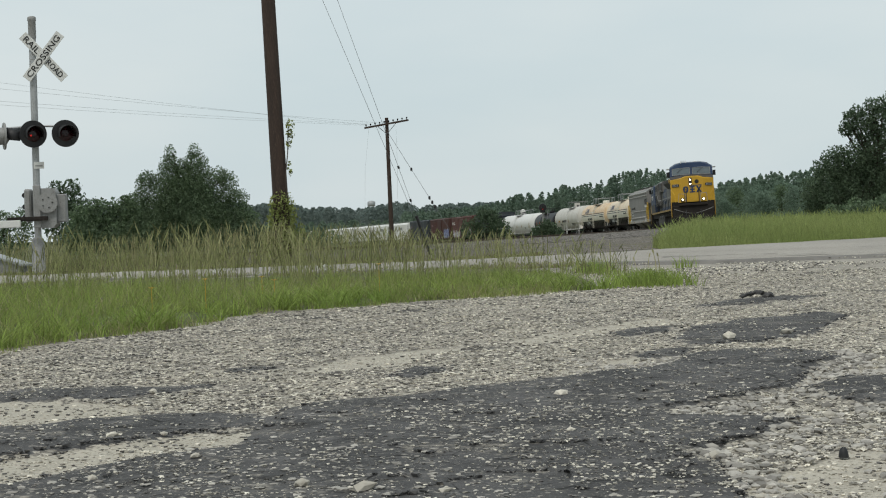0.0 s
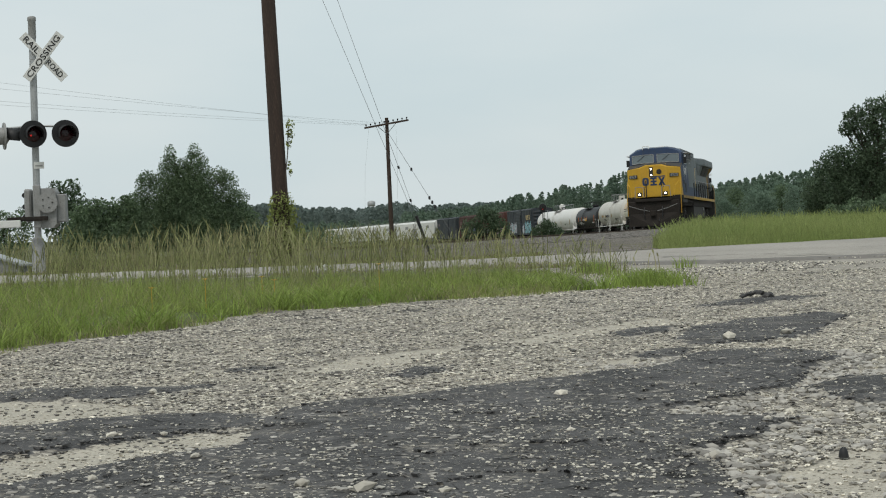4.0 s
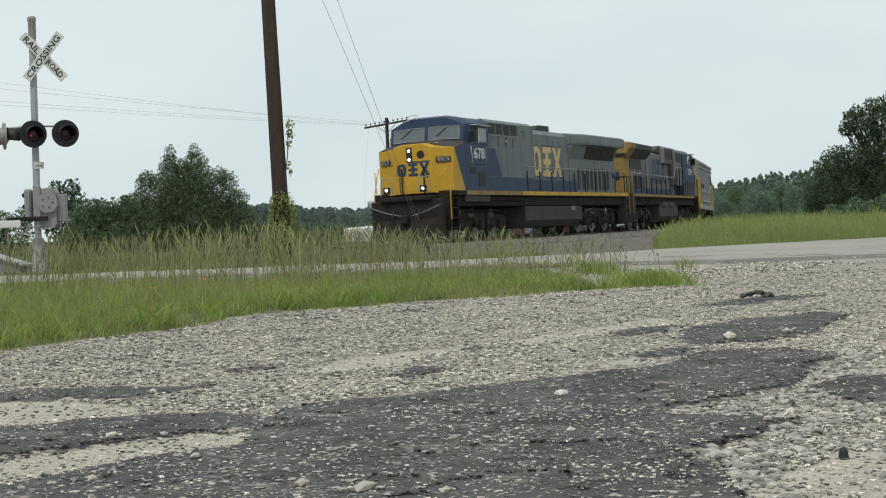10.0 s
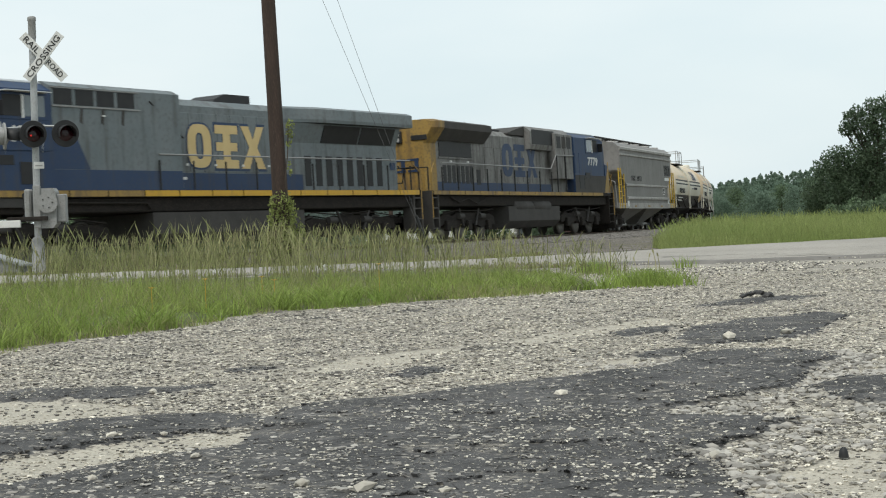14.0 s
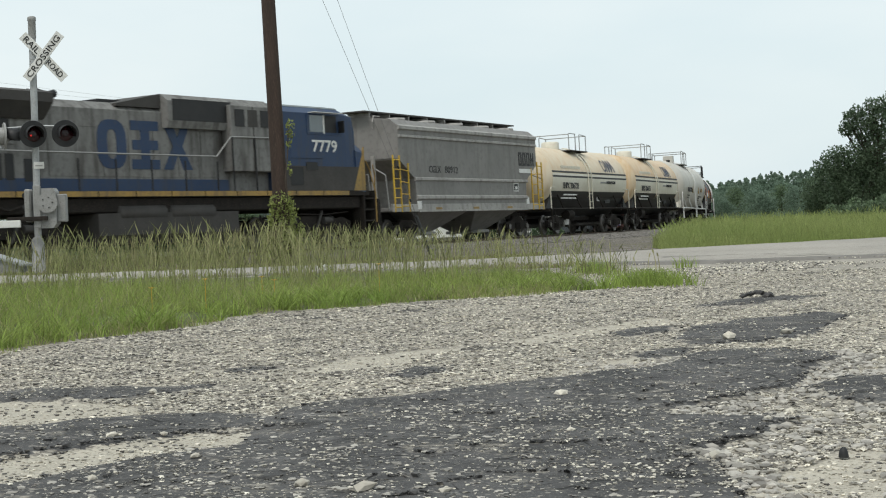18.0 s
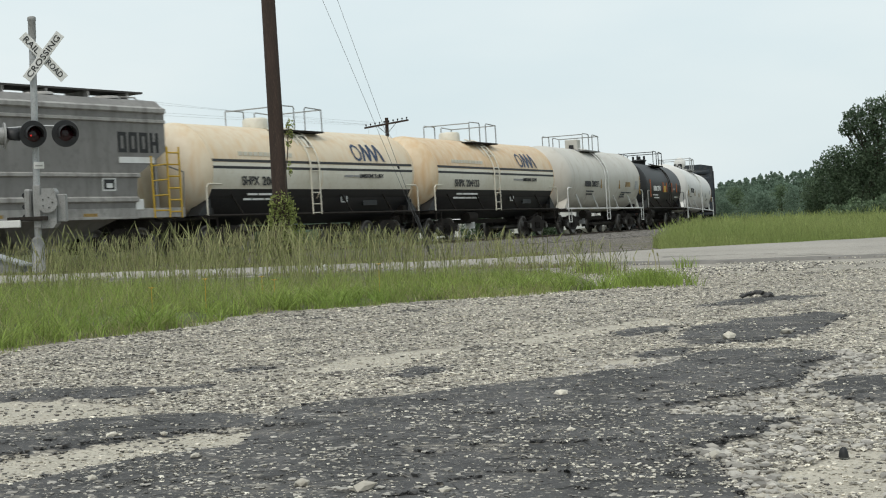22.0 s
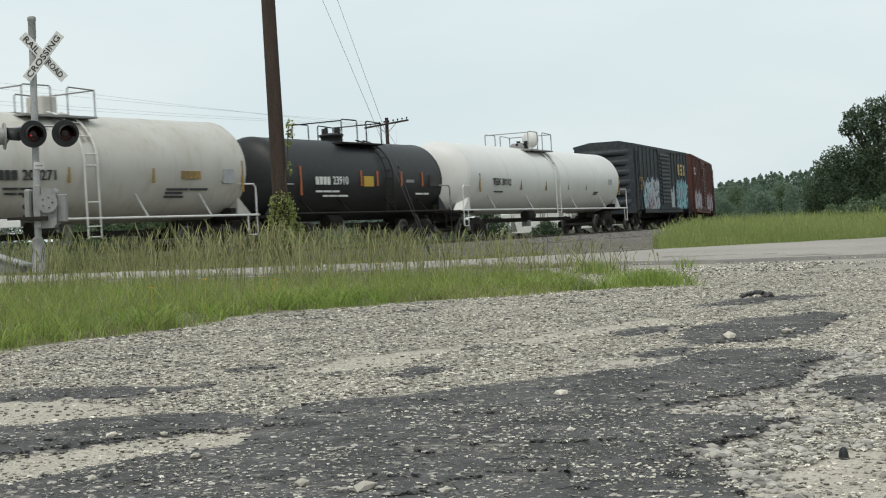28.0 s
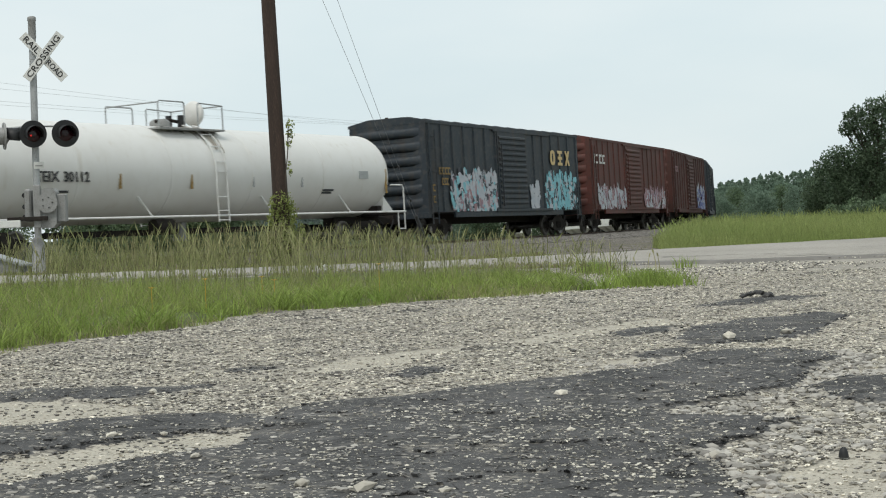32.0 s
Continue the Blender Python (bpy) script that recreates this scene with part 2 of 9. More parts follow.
# ---------------- mesh building ----------------
class Mesh:
    """Collects vertices and faces for one mesh."""

    def __init__(self):
        self.v, self.f, self.s = [], [], []

    def add(self, verts, faces, smooth=False):
        k = len(self.v)
        self.v.extend(verts)
        self.f.extend([tuple(i + k for i in q) for q in faces])
        self.s.extend([smooth] * len(faces))
        return self

    def box(self, x0, x1, y0, y1, z0, z1, c=0.0):
        """A box between two corners, its edges cut by c."""
        if c <= 0:
            v = [(x, y, z) for x in (x0, x1) for y in (y0, y1) for z in (z0, z1)]
            return self.add(v, [(0, 1, 3, 2), (4, 6, 7, 5), (0, 4, 5, 1), (2, 3, 7, 6), (0, 2, 6, 4), (1, 5, 7, 3)])
        v, idx = [], {}
        lo, hi = (x0, y0, z0), (x1, y1, z1)
        for sx in (0, 1):
            for sy in (0, 1):
                for sz in (0, 1):
                    sg = (sx, sy, sz)
                    for ax in range(3):
                        p = [hi[i] if sg[i] else lo[i] for i in range(3)]
                        for i in range(3):
                            if i != ax:
                                p[i] += -c if sg[i] else c
                        idx[(sg, ax)] = len(v)
                        v.append(tuple(p))
        f = []
        for ax in range(3):
            a, b = [i for i in range(3) if i != ax]
            for s in (0, 1):
                ring = []
                for sa, sb in ((0, 0), (1, 0), (1, 1), (0, 1)):
                    sg = [0, 0, 0]
                    sg[ax], sg[a], sg[b] = s, sa, sb
                    ring.append(idx[(tuple(sg), ax)])
                flip = (s == 1) == (ax != 1)
                f.append(tuple(ring if flip else ring[::-1]))
            for sa in (0, 1):
                for sb in (0, 1):
                    q = []
                    for s, face in ((0, a), (1, a), (1, b), (0, b)):
                        sg = [0, 0, 0]
                        sg[ax], sg[a], sg[b] = s, sa, sb
                        q.append(idx[(tuple(sg), face)])
                    f.append(tuple(q if (sa != sb) == (ax != 1) else q[::-1]))
        for sx in (0, 1):
            for sy in (0, 1):
                for sz in (0, 1):
                    sg = (sx, sy, sz)
                    q = [idx[(sg, 0)], idx[(sg, 1)], idx[(sg, 2)]]
                    f.append(tuple(q if (sx + sy + sz) % 2 else q[::-1]))
        return self.add(v, f)

    def prism(self, prof, axis, a, b, smooth=False):
        """A closed profile of 2D points pushed along an axis from a to b. axis x: (y, z); y: (x, z); z: (x, y)."""
        def at(p, h):
            return (h, p[0], p[1]) if axis == "x" else ((p[0], h, p[1]) if axis == "y" else (p[0], p[1], h))
        n = len(prof)
        v = [at(p, a) for p in prof] + [at(p, b) for p in prof]
        f = [(i, (i + 1) % n, n + (i + 1) % n, n + i) for i in range(n)]
        self.add(v, f, smooth)
        return self.add(v, [tuple(range(n))[::-1], tuple(range(n, 2 * n))])

    def cyl(self, p0, p1, r, n=10, r2=None, caps=True):
        p0, p1 = Vector(p0), Vector(p1)
        d = (p1 - p0).normalized()
        u = d.orthogonal().normalized()
        w = d.cross(u)
        r2 = r if r2 is None else r2
        v = []
        for p, q in ((p0, r), (p1, r2)):
            for i in range(n):
                t = 2 * math.pi * i / n
                v.append(tuple(p + (u * math.cos(t) + w * math.sin(t)) * q))
        self.add(v, [(i, (i + 1) % n, n + (i + 1) % n, n + i) for i in range(n)], True)
        if caps:
            self.add(v, [tuple(range(n))[::-1], tuple(range(n, 2 * n))])
        return self

    def tube(self, pts, r, n=6):
        for a, b in zip(pts[:-1], pts[1:]):
            self.cyl(a, b, r, n)
        return self

    def lathe(self, prof, origin=(0, 0, 0), axis="x", n=28):
        """A profile of (along, radius) turned about an axis through origin."""
        v, o = [], origin
        for a, r in prof:
            for i in range(n):
                t = 2 * math.pi * i / n
                c, s = r * math.cos(t), r * math.sin(t)
                v.append((o[0] + a, o[1] + c, o[2] + s) if axis == "x" else ((o[0] + s, o[1] + a, o[2] + c) if axis == "y" else (o[0] + c, o[1] + s, o[2] + a)))
        f = []
        for k in range(len(prof) - 1):
            for i in range(n):
                j = (i + 1) % n
                f.append((k * n + i, k * n + j, (k + 1) * n + j, (k + 1) * n + i))
        self.add(v, f, True)
        m = len(prof) - 1
        return self.add(v, [tuple(range(n))[::-1], tuple(range(m * n, m * n + n))])

    def data(self, name, mat):
        me = bpy.data.meshes.new(name)
        me.from_pydata(self.v, [], self.f)
        me.polygons.foreach_set("use_smooth", self.s)
        for m in (mat if isinstance(mat, (list, tuple)) else [mat]):
            me.materials.append(m)
        me.update()
        return me


def solid(name, me, mat):
    """A top-level mesh object."""
    return new(name, me.data(name, mat))


def part(name, me, mat, parent, label="", at=None):
    """One mesh under a thing or under a part."""
    ob = new(name, me if isinstance(me, bpy.types.Mesh) else me.data(name, mat))
    ob.parent = parent
    if at is not None:
        ob.matrix_basis = at
    return tagged(ob, label)


def thing(name, label, category, group="", at=None):
    ob = new(name)
    ob.empty_display_size = 0.3
    if at is not None:
        ob.matrix_basis = at
    return tagged(ob, label, category, group)


# ---------------- the line of the track ----------------
BEND = ((-420, 0.000615), (-300, -0.000184), (-220, -0.000983), (-180, -0.000395), (-150, -0.000813), (-125, -0.004145), (-100, -0.003953), (-80, -0.004164), (-60, -0.004902),
        (-40, -0.004408), (0, -0.004565), (40, -0.005809), (50, -0.004), (62, 0.0), (200, 0.0))
FALL = ((-520, -6.2), (-420, -5.057), (-300, -3.703), (-220, -2.825), (-160, -2.052), (-120, -1.285), (-80, -0.62), (-60, -0.30), (-40, -0.09), (0, 0.0), (200, 0.003))
CANT = radians(1.478)
STEP = 0.5
LINE_S = np.arange(-520, 200 + STEP, STEP)
line_k = np.interp(LINE_S, [a for a, _ in BEND], [b for _, b in BEND])
line_th = np.concatenate([[0], np.cumsum((line_k[1:] + line_k[:-1]) / 2 * STEP)])
LINE_0 = int(np.argmin(abs(LINE_S)))
line_th += -0.444103 - line_th[LINE_0]
line_dx, line_dy = np.sin(line_th), -np.cos(line_th)
line_x = np.concatenate([[0], np.cumsum((line_dx[1:] + line_dx[:-1]) / 2 * STEP)])
line_y = np.concatenate([[0], np.cumsum((line_dy[1:] + line_dy[:-1]) / 2 * STEP)])
line_x += 0.0364 - line_x[LINE_0]
line_y += 61.85 - line_y[LINE_0]
line_z = np.interp(LINE_S, [a for a, _ in FALL], [b for _, b in FALL])


def on_line(s, side=0.0, up=0.0):
    """A point of the track: s along it, side to the outer side, up above the rails, with the cant of the curve."""
    x, y, th, z = (float(np.interp(s, LINE_S, q)) for q in (line_x, line_y, line_th, line_z))
    k = side * math.cos(CANT) - up * math.sin(CANT)
    return Vector((x + math.cos(th) * k, y + math.sin(th) * k, z + up * math.cos(CANT) + (side + 0.75) * math.sin(CANT)))


def rail_pose(s, half):
    """The pose of a car whose truck centres stand half before and half behind s."""
    a, b = on_line(s + half), on_line(s - half)
    x = (a - b).normalized()
    mid = (a + b) / 2
    side = (on_line(s, 1.0) - on_line(s)).normalized()
    z = x.cross(side).normalized()
    y = z.cross(x).normalized()
    return Matrix((( x.x, y.x, z.x, mid.x), (x.y, y.y, z.y, mid.y), (x.z, y.z, z.z, mid.z), (0, 0, 0, 1)))


def front_at(t):
    """Where the train's leading coupler is along the track at t seconds."""
    u = t - 13.0
    return 21.6 + 6.04721 * u + 0.0215321 * u * u / 2 - 0.00081719 * u ** 3 / 6


MOVERS = []     # car, distance of its middle behind the leading coupler, half the truck spacing
WHEELS = []     # wheelset, its pose in its truck, radius


def loft(me, rings, smooth=False, caps=True):
    """Joins rings of equally many points into a skin."""
    n = len(rings[0])
    v = [p for r in rings for p in r]
    f = []
    for k in range(len(rings) - 1):
        for i in range(n):
            j = (i + 1) % n
            f.append((k * n + i, k * n + j, (k + 1) * n + j, (k + 1) * n + i))
    me.add(v, f, smooth)
    if caps:
        m = (len(rings) - 1) * n
        me.add(v, [tuple(range(n))[::-1], tuple(range(m, m + n))])
    return me


def plate(corners, thick, axis="y"):
    """A thin plate over a polygon of (x, z) at a side, pushed out by thick."""
    y0, y1 = thick
    return Mesh().prism(corners, axis, y0, y1)


def lettering(text, width, height, mat, parent, x, y, z, side=1, label="", name="lettering", bold=0.0):
    """Raised characters on a car's side; x is the end where the reading begins."""
    cu = bpy.data.curves.new(name, "FONT")
    cu.body, cu.extrude, cu.offset, cu.resolution_u = text, 0.02, bold, 3
    ob = bpy.data.objects.new(name, cu)
    scene.collection.objects.link(ob)
    bpy.context.view_layer.update()
    me = bpy.data.meshes.new_from_object(ob.evaluated_get(bpy.context.evaluated_depsgraph_get()))
    bpy.data.objects.remove(ob)
    bpy.data.curves.remove(cu)
    co = np.empty(len(me.vertices) * 3)
    me.vertices.foreach_get("co", co)
    co = co.reshape(-1, 3)
    lo, hi = co.min(0), co.max(0)
    q = np.empty_like(co)
    q[:, 0] = (co[:, 0] - lo[0]) / (hi[0] - lo[0]) * width * -side
    q[:, 1] = np.sign(co[:, 2]) * 0.006 * side
    q[:, 2] = (co[:, 1] - lo[1]) / (hi[1] - lo[1]) * height
    me.vertices.foreach_set("co", q.ravel())
    me.materials.clear()
    me.materials.append(mat)
    me.update()
    ob = new(name, me)
    ob.parent = parent
    ob.matrix_basis = pose(x, y, z)
    return tagged(ob, label)


def bars(x, y, z, widths, height, side=1, gap=0.06, t=0.008):
    """A line of plain bars for words too small to read."""
    me = Mesh()
    for w in widths:
        a, b = (x, x - w) if side > 0 else (x, x + w)
        me.box(min(a, b), max(a, b), y - t, y + t, z, z + height)
        x = b - side * gap
    return me


# ---------------- ground ----------------
def surface(name, rough, build):
    """An empty node material that build(nodes, links, coordinate socket, mixer, ranger, noise) colours."""
    m = bpy.data.materials.new(name)
    m.use_nodes = True
    n, l = m.node_tree.nodes, m.node_tree.links
    b = n["Principled BSDF"]
    b.inputs["Roughness"].default_value = rough
    b.inputs["Specular IOR Level"].default_value = 0.25
    co = n.new("ShaderNodeTexCoord").outputs["Object"]

    def tex(kind, scale, detail=4.0):
        t = n.new("ShaderNodeTexNoise" if kind == "noise" else "ShaderNodeTexVoronoi")
        t.inputs["Scale"].default_value = scale
        if kind == "noise":
            t.inputs["Detail"].default_value = detail
        l.new(co, t.inputs["Vector"])
        return t

    def mask(name):
        t = n.new("ShaderNodeAttribute")
        t.attribute_name = name
        return t.outputs["Fac"]

    def plus(*parts):
        total = parts[0]
        for q in parts[1:]:
            t = n.new("ShaderNodeMath")
            l.new(total, t.inputs[0])
            l.new(q, t.inputs[1])
            total = t.outputs[0]
        return total

    def scaled(q, k):
        t = n.new("ShaderNodeMath")
        t.operation = "MULTIPLY"
        l.new(q, t.inputs[0])
        t.inputs[1].default_value = k
        return t.outputs[0]

    tex.mask, tex.plus, tex.scaled = mask, plus, scaled

    def mix(fac, a, c):
        x = n.new("ShaderNodeMixRGB")
        l.new(fac, x.inputs[0])
        for i, v in ((1, a), (2, c)):
            if isinstance(v, tuple):
                x.inputs[i].default_value = (*v, 1)
            else:
                l.new(v, x.inputs[i])
        return x.outputs[0]

    def rng(src, lo, hi, a=0.0, c=1.0):
        r = n.new("ShaderNodeMapRange")
        for i, v in enumerate((lo, hi, a, c)):
            r.inputs[i + 1].default_value = v
        l.new(src, r.inputs[0])
        return r.outputs[0]

    col, height, dist = build(tex, mix, rng)
    l.new(col, b.inputs["Base Color"])
    bp = n.new("ShaderNodeBump")
    bp.inputs["Distance"].default_value = dist
    bp.inputs["Strength"].default_value = 1.0
    l.new(height, bp.inputs["Height"])
    l.new(bp.outputs["Normal"], b.inputs["Normal"])
    return m


def gravel_look(tex, mix, rng):
    v = tex("voronoi", 48)
    v2 = tex("voronoi", 110)
    big = tex("noise", 1.3, 5)
    stone = mix(rng(v.outputs["Color"], 0.1, 0.9), (0.15, 0.136, 0.118), (0.60, 0.55, 0.465))
    stone2 = mix(rng(v2.outputs["Color"], 0.1, 0.9), (0.12, 0.109, 0.095), (0.56, 0.51, 0.425))
    c = mix(rng(tex("noise", 9).outputs["Fac"], 0.4, 0.6), stone, stone2)
    c = mix(rng(big.outputs["Fac"], 0.5, 0.76), c, (0.45, 0.405, 0.33))
    c = mix(rng(tex("noise", 2.4, 8).outputs["Fac"], 0.54, 0.70), c, (0.085, 0.079, 0.073))
    # shade between the stones, painted dark where the cells meet
    c = mix(rng(v.outputs["Distance"], 0.5, 0.85), c, (0.06, 0.055, 0.048))
    return c, v.outputs["Distance"], -0.012


def asphalt_look(tex, mix, rng):
    c = mix(rng(tex("noise", 2.2, 6).outputs["Fac"], 0.35, 0.65), (0.05, 0.049, 0.049), (0.092, 0.089, 0.088))
    c = mix(rng(tex("noise", 7.0, 7).outputs["Fac"], 0.54, 0.7), c, (0.118, 0.113, 0.110))
    c = mix(rng(tex("noise", 4.3, 9).outputs["Fac"], 0.58, 0.68), c, (0.04, 0.038, 0.036))
    c = mix(rng(tex("noise", 33, 2).outputs["Fac"], 0.64, 0.69), c, (0.27, 0.25, 0.22))
    c = mix(rng(tex("noise", 110, 2).outputs["Fac"], 0.62, 0.69), c, (0.2, 0.188, 0.168))
    v = tex("voronoi", 5.0)
    v.feature = "DISTANCE_TO_EDGE"
    c = mix(rng(tex.plus(v.outputs["Distance"], tex.scaled(tex("noise", 14, 6).outputs["Fac"], 0.12)), 0.058, 0.074), (0.018, 0.017, 0.016), c)
    return c, tex("noise", 40, 5).outputs["Fac"], 0.012


def sand_look(tex, mix, rng):
    c = mix(rng(tex("noise", 3.0, 6).outputs["Fac"], 0.3, 0.7), (0.475, 0.435, 0.362), (0.40, 0.366, 0.305))
    c = mix(rng(tex("noise", 60, 3).outputs["Fac"], 0.55, 0.65), c, (0.24, 0.215, 0.17))
    return c, tex("noise", 55, 4).outputs["Fac"], 0.01


def soil_look(tex, mix, rng):
    c = mix(rng(tex("noise", 0.35, 6).outputs["Fac"], 0.35, 0.65), (0.10, 0.12, 0.045), (0.14, 0.125, 0.08))
    c = mix(rng(tex("noise", 5, 4).outputs["Fac"], 0.45, 0.65), c, (0.07, 0.085, 0.03))
    return c, tex("noise", 8, 5).outputs["Fac"], 0.05


def verge_look(tex, mix, rng):
    v = tex("voronoi", 9)
    c = mix(rng(v.outputs["Color"], 0.1, 0.9), (0.042, 0.037, 0.033), (0.265, 0.236, 0.205))
    c = mix(rng(tex("noise", 0.45, 6).outputs["Fac"], 0.46, 0.66), c, (0.135, 0.122, 0.08))
    c = mix(rng(tex("noise", 2.2, 8).outputs["Fac"], 0.52, 0.68), c, (0.075, 0.066, 0.057))
    return c, v.outputs["Distance"], -0.05


def lot_look(tex, mix, rng):
    """Gravel, asphalt and sand in one, told apart by the wear masks laid on the lot, with ragged edges."""
    g, gh, _ = gravel_look(tex, mix, rng)
    a, ah, _ = asphalt_look(tex, mix, rng)
    s, sh, _ = sand_look(tex, mix, rng)
    rag = rng(tex("noise", 5.5, 9).outputs["Fac"], 0.0, 1.0, -0.75, 0.75)
    rag2 = rng(tex("noise", 21, 6).outputs["Fac"], 0.0, 1.0, -0.45, 0.45)
    fa = rng(tex.plus(tex.mask("asphalt"), rag, rag2), 0.47, 0.53)
    fs = rng(tex.plus(tex.mask("sand"), rag, rag2), 0.38, 0.62)
    # grit that the rain has washed over the asphalt
    grit = rng(tex.plus(tex("noise", 3.1, 8).outputs["Fac"], rag2), 0.60, 0.84, 0.0, 0.75)
    a = mix(grit, a, g)
    c = mix(fs, g, s)
    c = mix(fa, c, a)
    return c, tex.plus(tex("noise", 38, 6).outputs["Fac"], tex.scaled(gh, -0.5)), 0.014


M_LOT = surface("gravel_lot", 0.9, lot_look)
M_ASPHALT = surface("broken_asphalt", 0.85, asphalt_look)
M_SOIL = surface("weedy_soil", 0.95, soil_look)
M_VERGE = surface("ballast_verge", 0.95, verge_look)


def ground_z(x, y):
    """Height of the natural ground: level by the crossing, falling away beyond it."""
    d = float(np.min((line_x[700:1300:4] - x) ** 2 + (line_y[700:1300:4] - y) ** 2)) ** 0.5 if y < 200 else 99.0
    z = float(np.interp(y, (0, 60, 100, 139, 178, 218, 277, 355, 474, 900, 3000), (-0.06, -0.1, -0.38, -0.95, -1.65, -2.4, -3.2, -4.1, -5.2, -6.5, -8.0)))
    if d < 7.0:
        z -= 0.3 * (1 - d / 7.0)
    return z


def sheet(name, xs, ys, zf, mat):
    v = [(x, y, zf(x, y)) for y in ys for x in xs]
    n = len(xs)
    f = [(j * n + i, j * n + i + 1, (j + 1) * n + i + 1, (j + 1) * n + i) for j in range(len(ys) - 1) for i in range(n - 1)]
    return solid(name, Mesh().add(v, f, True), mat)


gx = [-2500, -1200, -600, -300, -200, -140, -100, -80] + list(range(-64, 65, 3)) + [80, 100, 140, 200, 300, 600, 1200, 2500]
gy = [-600, -200, -80, -40, -20, -8] + list(range(0, 150, 3)) + list(range(150, 500, 20)) + [560, 650, 800, 1000, 1400, 2000, 3000]
tagged(sheet("ground", gx, gy, ground_z, M_SOIL), "weedy green and brown earth reaching the horizon", "ground", kind="structure")


# the road across the view, with its ragged light asphalt
def road_edges(x):
    near = float(np.interp(x, (-60, -9, -5.4, -4.0, 2.3, 4.1, 5.8, 30, 60), (26, 25.2, 25.0, 24.9, 24.4, 23.3, 23.4, 22.0, 20)))
    far = float(np.interp(x, (-60, -8.8, -5.6, 0.0, 3.0, 4.5, 6.2, 9.0, 10.5, 30, 60), (36, 30.4, 29.7, 29.6, 31.6, 33.6, 35.0, 37.2, 38.6, 56, 80)))
    wild = float(np.interp(x, (-3.0, 2.0), (1.0, 0.3)))
    return near + wild * (0.7 * noise.noise((x * 0.9, 1.7, 0)) + 0.35 * noise.noise((x * 3.7, 2.7, 0))), far + wild * (0.8 * noise.noise((x * 1.3, 9.1, 0)) + 0.4 * noise.noise((x * 4.3, 6.1, 0)))


def ribbon(name, xs, lo_hi, z0, crown, mat, rows=8):
    v = []
    for x in xs:
        a, b = lo_hi(x)
        for k in range(rows + 1):
            u = k / rows
            v.append((x, a + (b - a) * u, z0 + crown * 4 * u * (1 - u) + (-0.05 if k in (0, rows) else 0)))
    n = rows + 1
    f = [(i * n + k, (i + 1) * n + k, (i + 1) * n + k + 1, i * n + k + 1) for i in range(len(xs) - 1) for k in range(rows)]
    return solid(name, Mesh().add(v, f), mat)


road_x = [-60, -45, -30, -20, -15, -12] + [-10 + 0.25 * i for i in range(90)] + [13, 15, 18, 22, 28, 36, 48, 60]
tagged(ribbon("road", road_x, road_edges, 0.022, 0.02, M_ROAD), "worn pale grey asphalt road before the tracks", "road", kind="structure")
for a, b, c, d in ((2.6, 28.4, 9.5, 27.4), (4.4, 24.6, 8.0, 24.3), (3.4, 25.6, 5.2, 25.5)):
    me = Mesh()
    n = 26
    v = []
    for i in range(n + 1):
        u = i / n
        x, y = a + (c - a) * u, b + (d - b) * u + 0.3 * noise.noise((u * 6, a, 0))
        w = 0.015 + 0.11 * max(0.0, noise.noise((u * 9, b, 3)) + 0.1)
        v += [(x, y - w, 0.042), (x, y + w, 0.042)]
    me.add(v, [(2 * i, 2 * i + 2, 2 * i + 3, 2 * i + 1) for i in range(n)])
    tagged(solid("road_crack", me, M_CRACK), "dark patched crack in the road", "crack", kind="structure")

# the road's broken near lip, and the worn shoulder below it
# the lip's dark tone is bare asphalt plus painted shade of its undercut
lip = Mesh()
lx = [-7 + 0.12 * i for i in range(170)]
lv = []
for x in lx:
    y = road_edges(x)[0]
    q = 0.5 + noise.noise((x * 2.1, 4.0, 0)) + 0.5 * noise.noise((x * 7.0, 2.0, 0))
    lv += [(x, y - 0.10 - 0.10 * q, -0.03), (x, y - 0.03, 0.016), (x, y + 0.02 + 0.30 * max(0.0, q - 0.35), 0.030)]
lip.add(lv, [(3 * i + k, 3 * i + 3 + k, 3 * i + 4 + k, 3 * i + 1 + k) for i in range(len(lx) - 1) for k in (0, 1)])
tagged(solid("road_lip", lip, M_CRACK), "crumbling grey edge of the road", "road edge", kind="structure")


def shoulder_edge(x):
    return float(np.interp(x, (1.6, 2.1, 2.6, 3.2, 4.7, 7.0, 12), (22.4, 21.2, 19.6, 18.3, 18.9, 18.6, 18.0))) + 0.35 * noise.noise((x * 1.1, 6.2, 0)) + 0.2 * noise.noise((x * 4.1, 1.2, 0))


tagged(ribbon("road_shoulder", [1.7 + 0.1 * i for i in range(110)], lambda x: (shoulder_edge(x), max(shoulder_edge(x) + 0.1, road_edges(x)[0] - 0.02)), -0.004, 0.0, M_SHOULDER, 6), "worn grey shoulder below the road", "road shoulder", kind="structure")

# ballast verge between the road and the rails
tagged(ribbon("verge", [-40, -30, -20, -14, -10] + [-8 + 0.5 * i for i in range(60)] + [24, 28], lambda x: (road_edges(x)[1] - 0.1, float(np.interp(x, (-40, -21, -10, 0, 8, 14, 20, 28), (36, 24 + 10, 47, 64, 83, 102, 118, 122)))), -0.055, 0.0, M_VERGE, 14),
       "grey ballast gravel between road and rails", "gravel verge", kind="structure")

# ---------------- the gravel lot in the foreground ----------------
PATCHES = []     # kind (1 asphalt, 2 sand) and outline of every worn patch


def patch(kind, *outline):
    PATCHES.append((kind, outline))


